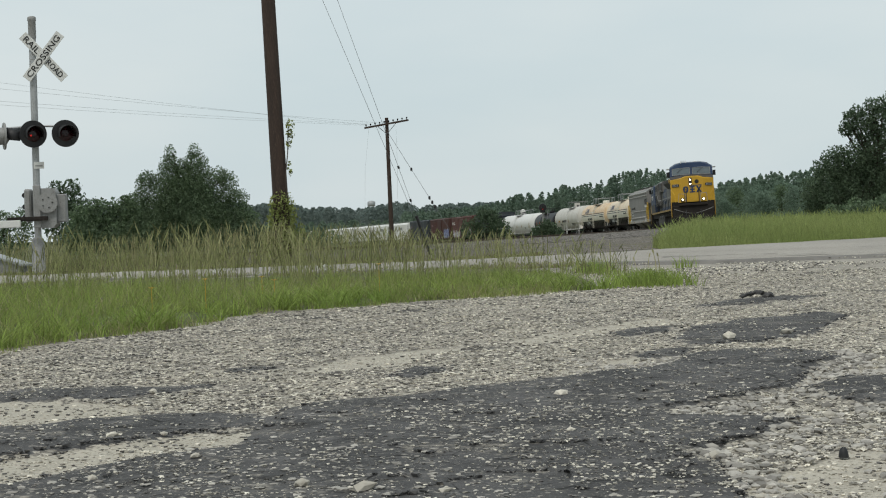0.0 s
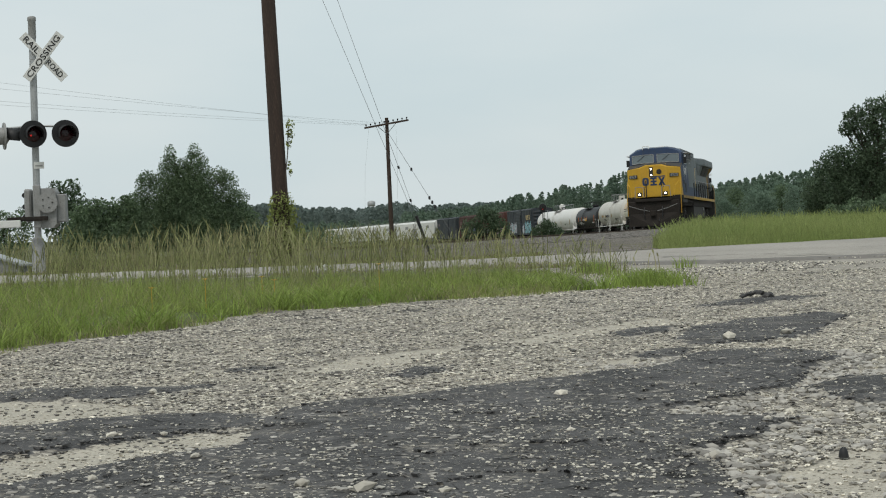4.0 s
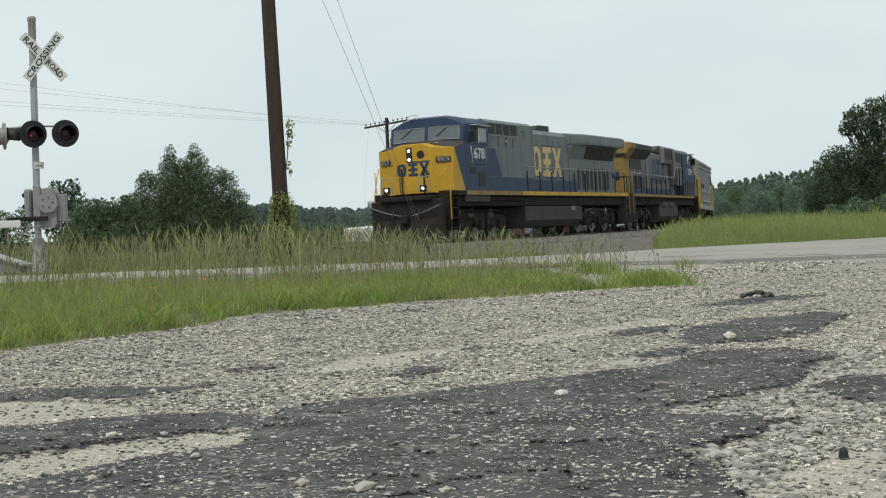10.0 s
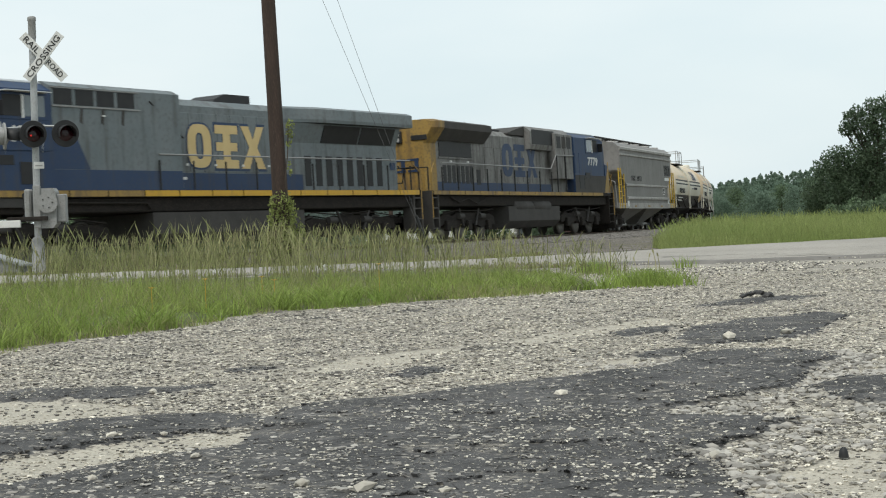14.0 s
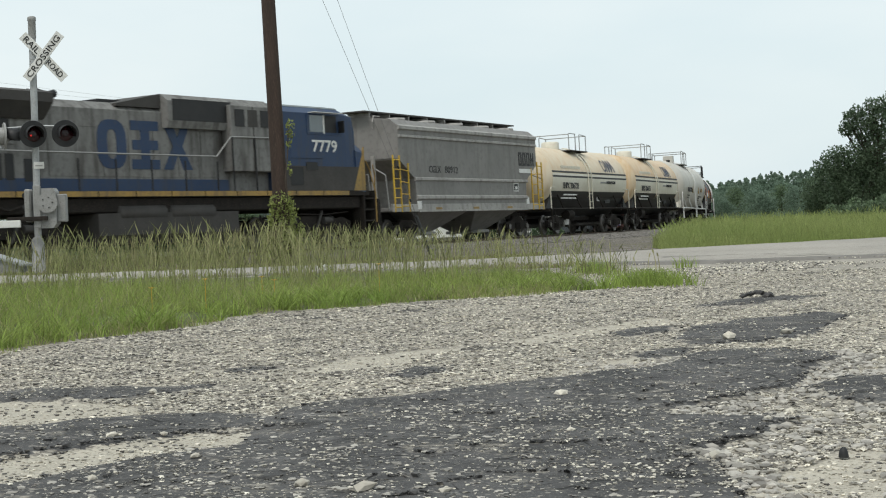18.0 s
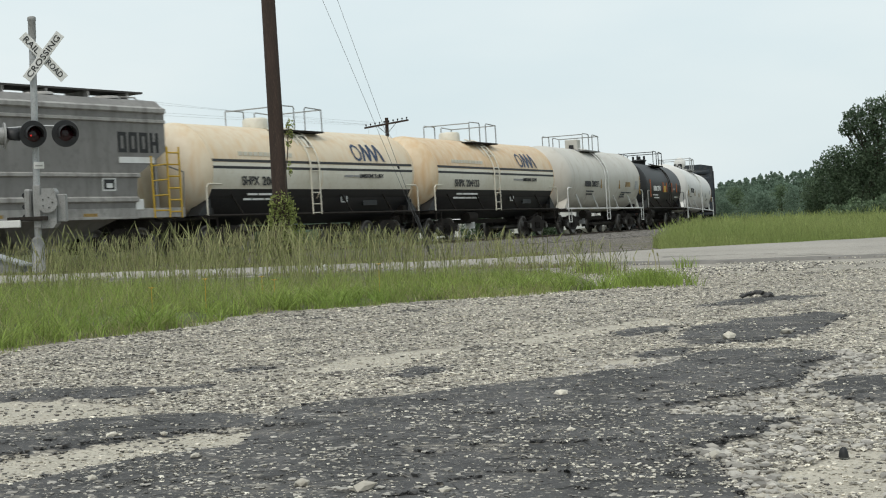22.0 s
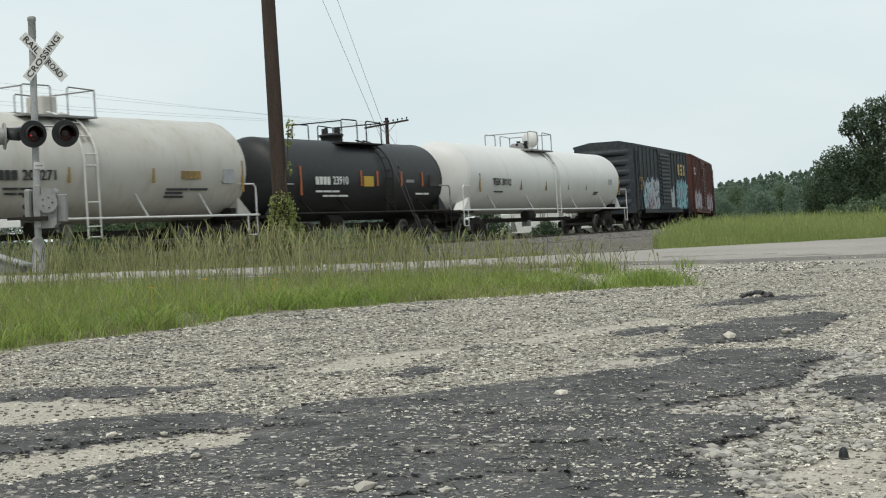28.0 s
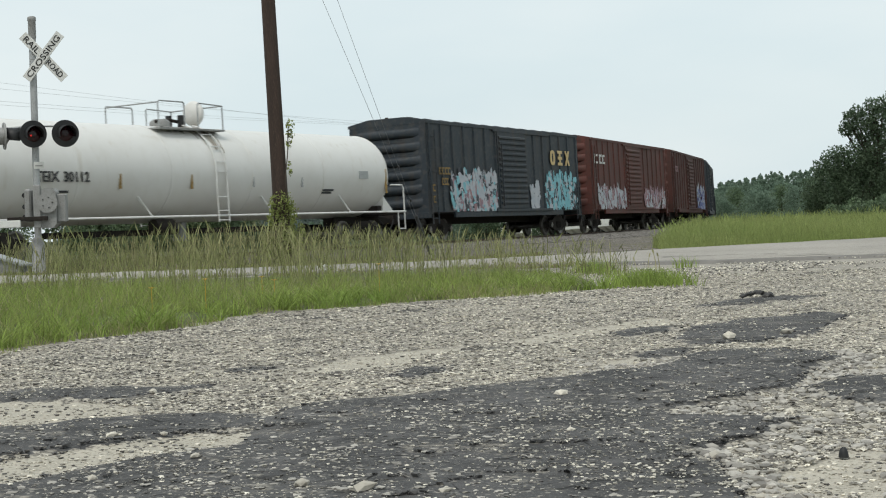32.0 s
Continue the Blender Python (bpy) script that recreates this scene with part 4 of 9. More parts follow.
def foreground_grass():
    r = np.random.RandomState(8)
    # short green sward, ragged along the gravel
    n = 150000
    x = -8.0 + 9.3 * r.rand(n) ** 0.85
    e = front_edge(x) + 0.28 * wobble(x * 1.6, x * 0, 41) + 0.16 * wobble(x * 7, x * 0, 45) + 0.5 * (r.rand(n) ** 3 - 0.25)
    far = np.interp(x, (-8, -4, 0.8, 1.75), (23.0, 22.8, 22.5, 20.5))
    u = r.rand(n) ** 1.25
    y = e + (far - e) * u
    clump = wobble(x * 2.6, y * 2.0, 44)
    ok = (np.abs(x) < 0.30 * y + 0.6) & (y > e) & (r.rand(n) < 0.48 + 0.7 * clump)
    x, y, u, clump = x[ok], y[ok], u[ok], clump[ok]
    din, dout = y - front_edge(x), np.interp(x, (-8, -4, 0.8, 1.75), (23.0, 22.8, 22.5, 20.5)) - y
    h = (0.07 + 0.22 * r.rand(len(x)) ** 1.6) * (0.40 + 0.75 * np.clip(din / 1.1, 0, 1)) * (0.16 + 0.84 * np.clip(dout / 7.0, 0, 1)) * (0.85 + 0.55 * clump) * np.interp(x, (-8, -4, -2.5), (1.7, 1.3, 1.0))
    h = np.clip(h, 0.03, 0.6)
    dry = r.rand(len(x)) < 0.10 + 0.22 * (wobble(x * 1.2, y * 1.2, 46) > 0.35) + 0.25 * (din < 0.35)
    g2 = (~dry) & (r.rand(len(x)) < 0.45)
    g1 = (~dry) & (~g2)
    z0 = np.zeros(len(x)) - 0.02
    wd = 0.006 + 0.006 * r.rand(len(x))
    blades("short_grass", x[g1], y[g1], z0[g1], h[g1], wd[g1], M_GRASS, 9, 0.6, 3, "green roadside grass along the edge of the lot")
    blades("olive_grass", x[g2], y[g2], z0[g2], h[g2] * 1.05, wd[g2] * 0.8, M_FIELD, 7, 0.7, 3, "olive blades mixed in the roadside grass")
    blades("dry_grass", x[dry], y[dry], z0[dry], h[dry] * 0.95, wd[dry] * 0.75, M_STRAW, 10, 1.0, 3, "straw-coloured dry blades among green roadside grass")
    # loose broad-leaved tussocks near the gravel
    m = 2600
    c = -3.2 + 4.6 * r.rand(46)
    cx = np.repeat(c, m // 46 + 1)[:m]
    cy = front_edge(cx) + np.repeat(0.1 + 1.0 * r.rand(46), m // 46 + 1)[:m]
    tx, ty = cx + 0.06 * r.randn(m), cy + 0.08 * r.randn(m)
    blades("grass_tussock", tx, ty, np.zeros(m) - 0.02, 0.08 + 0.2 * r.rand(m), 0.009 + 0.007 * r.rand(m), M_GRASS, 18, 1.1, 4, "broad-bladed tussocks at the edge of the gravel")
    # seeding stalks: a few before the road, the tall stand along its far side
    def stand(tag, x, y, h, thick, wide, share, bend):
        z0 = np.full(len(x), -0.05)
        seed_heads("tall_grass", x, y, z0, h, M_STALK, 12 + tag, "tall seeding grass along the road", thick)
        for nm, lo, seed, mat, lab in (("stalk_leaves", 0.40, 13, M_STALK, "narrow olive leaves high on the tall grass"), ("upper_leaves", 0.60, 15, M_STRAW, "pale narrow leaves high on the tall grass"), ("lower_leaves", 0.02, 16, M_FIELD, "long leaves low on the tall grass")):
            k = r.rand(len(x)) < share
            q = np.minimum(h[k] * (1 - lo), 0.55) * (0.6 + 0.45 * r.rand(k.sum()))
            blades(nm, x[k], y[k], z0[k] + h[k] * lo, q, wide * (0.8 + 0.6 * r.rand(k.sum())), mat, seed + tag, bend, 3, lab)
    n = 4800
    x = -9.0 + 11.2 * r.rand(n)
    y = np.interp(x, (-9, -3, 1.7, 2), (15.5, 16.5, 18.0, 18.5)) + r.rand(n) * np.interp(x, (-9, -3, 0, 2), (5.0, 5.0, 4.8, 3.0))
    ok = (r.rand(n) < np.interp(x, (-9, -4.5, -3.0, -1.4, -0.6, 1.8), (0.62, 0.52, 0.45, 0.42, 0.42, 0.42)) * np.where(np.abs(x + 1.8) < 0.5, 1.7, 1.0)) & (wobble(x * 1.3, y * 1.3, 43) > -0.2) & (np.abs(x) < 0.30 * y + 0.6)
    x, y = x[ok], y[ok]
    h = np.interp(x, (-9, -4.6, -3.8, -2.2, -1.2, 0.6, 1.6, 2.2), (0.92, 0.94, 0.98, 1.0, 0.85, 0.76, 0.64, 0.45)) * (0.32 + 0.68 * r.rand(len(x)))
    stand(0, x, y, h, 0.75, 0.008, 0.4, 0.3)
    n = 4200
    x = -11.0 + 14.0 * r.rand(n)
    y0 = np.interp(x, (-11, -5.6, 0.0, 3.0), (33.6, 32.8, 32.8, 34.0))
    u = r.rand(n) ** 1.3
    y = y0 + u * np.interp(x, (-11, -4, 0, 3), (6.0, 6.5, 6.0, 3.0))
    ok = (r.rand(n) < np.interp(x, (-11, -7.5, -5, -1.0, 0.3, 1.4, 3.0), (0.42, 0.42, 0.48, 0.5, 0.4, 0.22, 0.08))) & (wobble(x * 1.1, y * 0.7, 48) > -0.3)
    x, y = x[ok], y[ok]
    tall = np.interp(x, (-10, -7.5, -5.6, -4.3, -3.4, -2.3, -0.9, 0.7, 2.2), (1.02, 1.0, 1.02, 1.16, 1.22, 1.1, 0.97, 0.8, 0.45))
    h = tall * (0.38 + 0.62 * r.rand(len(x)) ** 0.8) * (0.95 + 0.16 * wobble(x * 2.0, y * 0.6, 47))
    stand(30, x, y, h * 0.85, 1.1, 0.013, 0.45, 0.35)
    # low weeds that creep over both edges of the road
    n = 34000
    x = -9.5 + 11.5 * r.rand(n)
    edges = np.array([road_edges(float(q)) for q in np.linspace(-9.5, 2.0, 240)])
    which = r.rand(n) < 0.5
    base = np.where(which, np.interp(x, np.linspace(-9.5, 2.0, 240), edges[:, 0]), np.interp(x, np.linspace(-9.5, 2.0, 240), edges[:, 1]))
    y = base + np.where(which, -1.6 + 2.6 * r.rand(n), -1.0 + 3.2 * r.rand(n))
    ok = wobble(x * 1.7, y * 1.2, 49) > -0.05
    x, y = x[ok], y[ok]
    pick = r.rand(len(x))
    for nm, a, b, mat, lab in (("creeping_weeds", 0.0, 0.45, M_DRY, "brown low weeds along the road's edges"), ("edge_grass", 0.45, 1.0, M_FIELD, "short olive grass along the road's edges")):
        q = (pick >= a) & (pick < b)
        blades(nm, x[q], y[q], np.full(q.sum(), -0.02), 0.03 + 0.09 * r.rand(q.sum()) ** 1.6, 0.014 + 0.012 * r.rand(q.sum()), mat, 71 + int(a * 10), 1.0, 3, lab)
    # tufts beyond the corner
    for cx, cy, sx, sy, m in ((2.05, 16.5, 0.32, 0.45, 1100), (3.15, 21.4, 0.13, 0.2, 60), (1.9, 20.8, 0.22, 0.8, 420), (1.56, 15.9, 0.09, 0.15, 90)):
        x, y = cx + r.randn(m) * sx * 0.6, cy + r.randn(m) * sy * 0.6
        blades("grass_tuft", x, y, np.zeros(m) - 0.02, 0.07 + 0.17 * r.rand(m), 0.010 + 0.006 * r.rand(m), M_GRASS, 14 + m, 0.6, 3, "green tuft growing through the gravel")
    x, y = np.array([2.35, 2.42, 2.52, 2.58, 2.3]), np.array([19.4, 19.5, 19.45, 19.6, 19.55])
    seed_heads("weed_stalk", x, y, np.zeros(5) - 0.02, np.array([0.34, 0.3, 0.36, 0.3, 0.26]), M_STRAW, 19, "thin dry weed stalks beside the road", 1.3)
    # small yellow flowers
    fl = Mesh()
    for fx, fy, fz in ((-1.62, 14.6, 0.27), (-1.5, 14.5, 0.24), (-1.95, 13.4, 0.3), (-0.6, 15.2, 0.33), (-2.3, 12.9, 0.26)):
        for k in range(6):
            t = k * 1.047
            fl.add([(fx, fy, fz), (fx + 0.03 * math.cos(t), fy + 0.03 * math.sin(t), fz + 0.012), (fx + 0.03 * math.cos(t + 0.8), fy + 0.03 * math.sin(t + 0.8), fz + 0.012)], [(0, 1, 2)])
        fl.cyl((fx, fy, 0), (fx, fy, fz), 0.003, 4)
    tagged(solid("wildflower", fl, M_YPAINT), "small yellow wildflowers in the grass", "flower", kind="stuff")


def verge_grass():
    r = np.random.RandomState(33)
    # weeds on the far side of the road, thick at the crossing, thin over the ballast
    n = 52000
    x = -16 + 21 * r.rand(n)
    y0 = np.interp(x, (-16, -8.8, -5.6, 3.0, 5), (34, 33.0, 31.3, 32.3, 34.5))
    y1 = np.interp(x, (-16, -10, 0, 5), (36, 42, 57, 68))
    y = y0 + (y1 - y0) * r.rand(n) ** 1.3
    patch = wobble(x * 0.6, y * 0.4, 51)
    dens = np.interp(x, (-16, -6.0, -4.2, -2.5, 0.0, 5), (0.9, 0.75, 0.55, 0.4, 0.26, 0.12)) * np.where(patch > 0.0, 1.0, 0.25)
    ok = (r.rand(n) < dens) & (np.abs(x) < 0.29 * y + 1)
    x, y, patch = x[ok], y[ok], patch[ok]
    h = np.interp(x, (-16, -7, -5, -3.5, 5), (0.42, 0.38, 0.28, 0.2, 0.14)) * (0.3 + 0.7 * r.rand(len(x)) ** 1.6) * (1 + 0.4 * patch)
    pick = r.rand(len(x))
    for nm, a, b, mat, lab in (("verge_grass", 0, 0.4, M_STALK, "rough olive weeds between the road and the rails"), ("verge_green", 0.4, 0.72, M_FIELD, "green weeds between the road and the rails"), ("verge_straw", 0.72, 1.0, M_DRY, "brown dry weeds between the road and the rails")):
        q = (pick >= a) & (pick < b)
        blades(nm, x[q], y[q], np.full(q.sum(), -0.09), h[q], 0.010 + 0.008 * r.rand(q.sum()), mat, 34 + int(a * 10), 0.7, 3, lab)
    k = r.rand(len(x)) < 0.05
    seed_heads("verge_stalks", x[k], y[k], np.full(k.sum(), -0.09), h[k] * 1.7, M_STALK, 35, "dry seeding weeds between the road and the rails", 1.0)
    # meadow on the right beyond the road
    n = 125000
    x = 4.3 + 42 * r.rand(n) ** 1.25
    e = np.array([road_edges(float(q))[1] for q in np.linspace(4, 47, 200)])
    y0 = np.interp(x, np.linspace(4, 47, 200), e) + 0.12
    y = y0 + (np.interp(x, (4.3, 6, 12, 24, 47), (8, 22, 48, 60, 45))) * r.rand(n) ** 1.6
    # keep off the track
    s_i = np.clip(((x[:, None] - line_x[None, 860:1060:8]) ** 2 + (y[:, None] - line_y[None, 860:1060:8]) ** 2).min(1), 0, 1e6)
    ok = (s_i > 9.0) & (np.abs(x) < 0.29 * y + 1.5) & (x / y > 0.131 + 0.0004 * (y - 34) + 0.004 * wobble(x * 0.7, y * 0.7, 53))
    x, y, y0 = x[ok], y[ok], y0[ok]
    h = (0.30 + 0.5 * r.rand(len(x)) ** 1.5) * np.interp(y - y0, (0, 1.0, 3.0), (0.35, 0.7, 1.0)) * (0.9 + 0.22 * wobble(x * 0.4, y * 0.4, 52)) * np.interp(x, (4.3, 6.5, 9), (0.75, 0.95, 1.0))
    blades("meadow", x, y, np.full(len(x), -0.12), h, 0.006 + 0.005 * r.rand(len(x)) + 0.0001 * y, M_MEADOW, 36, 0.45, 3, "tall pale meadow grass beyond the road")
    k = r.rand(len(x)) < 0.5
    blades("meadow_green", x[k] + 0.05, y[k], np.full(k.sum(), -0.12), h[k] * 0.85, 0.009 + 0.007 * r.rand(k.sum()), M_MEADOW, 37, 0.5, 3, "greener blades low in the meadow")
    k = r.rand(len(x)) < 0.10
    seed_heads("meadow_stalks", x[k], y[k], np.full(k.sum(), -0.12), h[k] * 1.2, M_MEADOW, 38, "seeding stalks standing over the meadow", 1.1)


tagged(ribbon("grass_bank", [-9 + 0.08 * i for i in range(132)], lambda x: (float(front_edge(x)) - 0.06 + 0.22 * noise.noise((x * 1.9, 3.3, 0)) + 0.14 * noise.noise((x * 7.0, 5.3, 0)), float(np.interp(x, (-9, -4, 0.8, 1.6), (24.9, 24.6, 23.6, 19.0)))), 0.03, 0.02, M_SOIL, 10), "bare brown soil under the roadside grass", "grass bank", kind="structure")
foreground_grass()
verge_grass()


# ---------------- the track ----------------
def railway():
    tr = thing("railway_track", "curved single railway track on grey ballast", "railway track")
    tr["kind"] = "structure"
    ss = [s * 2.0 for s in range(-210, 76)]
    prof = [(-2.9, -0.62), (-1.75, -0.2), (1.75, -0.2), (2.9, -0.62)]
    me = Mesh()
    v = [tuple(on_line(s, a, b)) for s in ss for a, b in prof]
    me.add(v, [(4 * i + k, 4 * i + k + 1, 4 * i + k + 5, 4 * i + k + 4) for i in range(len(ss) - 1) for k in range(3)])
    part("ballast_bed", me, M_VERGE, tr)
    rp = [(-0.07, -0.175), (-0.07, -0.16), (-0.012, -0.14), (-0.012, -0.045), (-0.036, -0.035), (-0.036, -0.004), (0.036, -0.004), (0.036, -0.035), (0.012, -0.045), (0.012, -0.14), (0.07, -0.16), (0.07, -0.175)]
    for side in (-0.753, 0.753):
        v = [tuple(on_line(s, side + a, b)) for s in ss for a, b in rp]
        n = len(rp)
        part("rail", Mesh().add(v, [(n * i + k, n * i + (k + 1) % n, n * (i + 1) + (k + 1) % n, n * (i + 1) + k) for i in range(len(ss) - 1) for k in range(n)]), M_RAIL, tr)
        v = [tuple(on_line(s, side + a, b)) for s in ss for a, b in ((-0.03, -0.002), (0.03, -0.002))]
        part("rail_head", Mesh().add(v, [(2 * i, 2 * i + 1, 2 * i + 3, 2 * i + 2) for i in range(len(ss) - 1)]), M_RAILTOP, tr)
    tie = Mesh().box(-0.11, 0.11, -1.3, 1.3, -0.2, 0.0, 0.012).data("tie", M_TIE)
    for k in range(230):
        s = -70 + k * 0.52
        a, b = on_line(s), on_line(s, 1.0)
        d = (b - a).normalized()
        x = Vector((d.y, -d.x, 0)).normalized()
        up = x.cross(d).normalized() * 1.0
        if up.z < 0:
            x, up = -x, -up
        p = on_line(s, 0, -0.168)
        m = Matrix(((x.x, d.x, up.x, p.x), (x.y, d.y, up.y, p.y), (x.z, d.z, up.z, p.z), (0, 0, 0, 1)))
        part("tie", tie, None, tr, at=m)
    # loose ballast along the near shoulder
    r = np.random.RandomState(61)
    pts = []
    for _ in range(30000):
        s, a = -46 + 66 * r.rand(), -2.8 + 10.5 * r.rand() ** 1.3
        p = on_line(s, a, -0.22 if abs(a) < 1.75 else -0.22 - (abs(a) - 1.75) * 0.36)
        sz = 0.025 + 0.045 * r.rand() ** 1.5
        pts.append((p.x, p.y, max(p.z, -0.06 if a > 2.2 else -0.22) + sz * 0.1, sz))
    tagged(rocks("ballast_stones", pts, M_BALL, 62, 0.75), "grey crushed ballast stones along the rails", "ballast", kind="stuff")


# ---------------- trees ----------------
def leaf_cloud(name, lobes, count, size, mat, parent, seed, droop=0.0):
    """A crown of small leaf cards spread over lobes (x, y, z, rx, rz), thicker towards their skins, with gaps."""
    r = np.random.RandomState(seed)
    w = np.array([l[3] * l[3] * l[4] for l in lobes]) ** 0.75
    pick = r.choice(len(lobes), count, p=w / w.sum())
    lb = np.array(lobes)[pick]
    d = r.randn(count, 3)
    d /= np.linalg.norm(d, axis=1)[:, None]
    rad = 0.40 + 0.64 * r.rand(count) ** 0.7
    rad *= 1 + 0.16 * np.sin(d[:, 0] * 7 + lb[:, 0] * 3) * np.sin(d[:, 2] * 6 + lb[:, 1])
    p = lb[:, :3] + d * rad[:, None] * np.stack([lb[:, 3], lb[:, 3], lb[:, 4]], -1)
    u = r.randn(count, 3)
    u /= np.linalg.norm(u, axis=1)[:, None]
    t = np.cross(u, r.randn(count, 3))
    t /= np.linalg.norm(t, axis=1)[:, None]
    s = (size * (0.6 + 0.8 * r.rand(count)))[:, None]
    quad = np.stack([p - u * s, p + t * s * 0.55, p + u * s, p - t * s * 0.55], 1).reshape(-1, 3)
    f = (np.arange(count)[:, None] * 4 + np.arange(4)[None]).tolist()
    me = bpy.data.meshes.new(name)
    me.from_pydata(quad.tolist(), [], f)
    me.materials.append(mat)
    me.update()
    ob = new(name, me)
    ob.parent = parent
    return ob


def tree(name, label, x, y, lobes, count, size, mat, trunk_r, seed, group=""):
    """A tree at x, y: lobes are given about its foot."""
    z = ground_z(x, y) - 0.05
    ob = thing(name, label, "tree" if name != "bush" else "bush", group, pose(x, y, z))
    top = max(l[2] for l in lobes)
    tk = Mesh()
    r = random.Random(seed)
    def mid(u):
        near = [(abs(l[2] - top * u) + 0.3, l[0]) for l in lobes]
        return sum(a / d for d, a in near) / sum(1 / d for d, a in near)
    pts = [(mid(0.2) * 0.6, 0, 0), (mid(0.3), 0.05, top * 0.3), (mid(0.6), 0, top * 0.6), (mid(0.85), 0, top * 0.85)]
    for k in range(3):
        tk.cyl(pts[k], pts[k + 1], trunk_r * (1 - 0.27 * k), 8, trunk_r * (1 - 0.27 * (k + 1)))
    part("trunk", tk, M_BARK, ob)
    for l in lobes:
        u = min(0.9, max(0.2, l[2] / top * 0.7))
        base = (float(np.interp(top * u * 0.75, [q[2] for q in pts], [q[0] for q in pts])), 0, top * u * 0.75)
        part("limb", Mesh().cyl(base, (l[0] * 0.85, l[1] * 0.85, l[2]), trunk_r * 0.35, 6, trunk_r * 0.12), M_BARK, ob)
    leaf_cloud("crown", lobes, count, size, mat, ob, seed)
    return ob


def oak_lobes(w, h, seed, n=14, low=0.12):
    r = random.Random(seed)
    out = []
    for k in range(n):
        u = (k + 0.5) / n
        zz = h * (low + (0.9 - low) * u)
        half = w * 0.5 * math.sin(math.pi * min(0.97, 0.30 + 0.66 * u)) ** 0.8
        a = k * 2.4 + r.uniform(-0.4, 0.4)
        q = half * r.uniform(0.35, 0.75)
        rr = w * r.uniform(0.16, 0.25)
        out.append((math.cos(a) * q, math.sin(a) * q, zz, rr, rr * r.uniform(0.7, 1.0)))
    return out


def left_trees():
    # twin-topped tree behind the line
    lobes = []
    for side, x0, top, wide in ((-1, -0.85, 5.45, 0.85), (1, 0.38, 5.5, 1.0)):
        for k in range(9):
            u = k / 8
            spread = 0.34 + 1.35 * u ** 0.7 * wide
            lobes.append((x0 + side * 0.85 * u * u, 0.1 * (k % 3 - 1), top - 0.35 - 4.4 * u, spread, 0.5 + 0.5 * u))
            if k > 1:
                lobes.append((x0 + side * (0.75 + 1.75 * u ** 0.9) + 0.12 * (k % 2), 0.15 * (k % 2), top - 0.6 - 4.1 * u + 0.25 * (k % 2), 0.42 + 0.5 * u, 0.42 + 0.3 * u))
    lobes += [(-0.25, 0, 4.1, 0.55, 0.7), (-0.2, 0, 3.3, 1.0, 0.9), (0.0, 0, 2.4, 1.6, 1.2), (0, 0.3, 1.3, 2.2, 1.2), (2.75, 0, 0.9, 0.8, 0.8), (-3.0, 0, 0.8, 0.8, 0.85)]
    tree("tree", "broad dark green tree with twin tops behind the rails", -13.05, 85, lobes, 110000, 0.047, M_LEAF, 0.16, 101)
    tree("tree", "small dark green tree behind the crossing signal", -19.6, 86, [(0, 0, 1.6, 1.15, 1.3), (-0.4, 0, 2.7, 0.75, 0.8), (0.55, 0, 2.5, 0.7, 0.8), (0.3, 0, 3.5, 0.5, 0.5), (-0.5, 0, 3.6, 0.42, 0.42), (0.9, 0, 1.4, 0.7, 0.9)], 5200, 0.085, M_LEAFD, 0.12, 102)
    tree("bush", "dense green bush beside the rails", -16.9, 83, [(-0.9, 0, 0.9, 1.2, 1.1), (0.5, 0, 1.0, 1.3, 1.2), (1.5, 0, 0.9, 1.0, 1.0), (-0.2, 0, 2.1, 0.85, 0.75), (0.8, 0, 2.3, 0.7, 0.65), (-1.2, 0, 2.0, 0.7, 0.7), (1.3, 0, 2.0, 0.6, 0.7), (-1.5, 0, 0.7, 0.9, 0.9), (-0.6, 0, 2.55, 0.4, 0.4), (1.0, 0, 2.65, 0.3, 0.35)], 14000, 0.07, M_LEAF, 0.08, 103)
    tree("bush", "thin grey-green shrub at the lineside", -21.9, 84, [(0, 0, 1.2, 1.0, 1.1), (-0.6, 0, 2.0, 0.5, 0.5), (0.5, 0, 2.1, 0.5, 0.5), (-1.4, 0, 1.2, 0.9, 0.9)], 3000, 0.075, M_LEAF, 0.06, 104)
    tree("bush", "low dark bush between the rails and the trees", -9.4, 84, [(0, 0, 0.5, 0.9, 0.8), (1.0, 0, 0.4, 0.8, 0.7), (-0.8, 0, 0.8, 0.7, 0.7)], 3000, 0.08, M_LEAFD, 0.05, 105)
    tree("bush", "low brush at the lineside", -7.2, 86, [(0, 0, 0.3, 1.0, 0.6), (1.2, 0, 0.2, 0.9, 0.6), (-1.0, 0, 0.3, 0.8, 0.6)], 2400, 0.08, M_LEAF, 0.05, 106)
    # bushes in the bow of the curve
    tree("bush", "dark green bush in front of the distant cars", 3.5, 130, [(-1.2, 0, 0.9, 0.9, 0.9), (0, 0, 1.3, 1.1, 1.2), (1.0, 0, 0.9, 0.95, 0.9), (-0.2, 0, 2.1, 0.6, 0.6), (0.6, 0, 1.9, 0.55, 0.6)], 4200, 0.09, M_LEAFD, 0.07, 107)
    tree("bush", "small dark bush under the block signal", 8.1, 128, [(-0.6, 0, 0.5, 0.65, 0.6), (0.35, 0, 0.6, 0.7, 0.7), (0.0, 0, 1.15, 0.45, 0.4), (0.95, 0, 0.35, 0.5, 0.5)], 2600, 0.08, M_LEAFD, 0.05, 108)
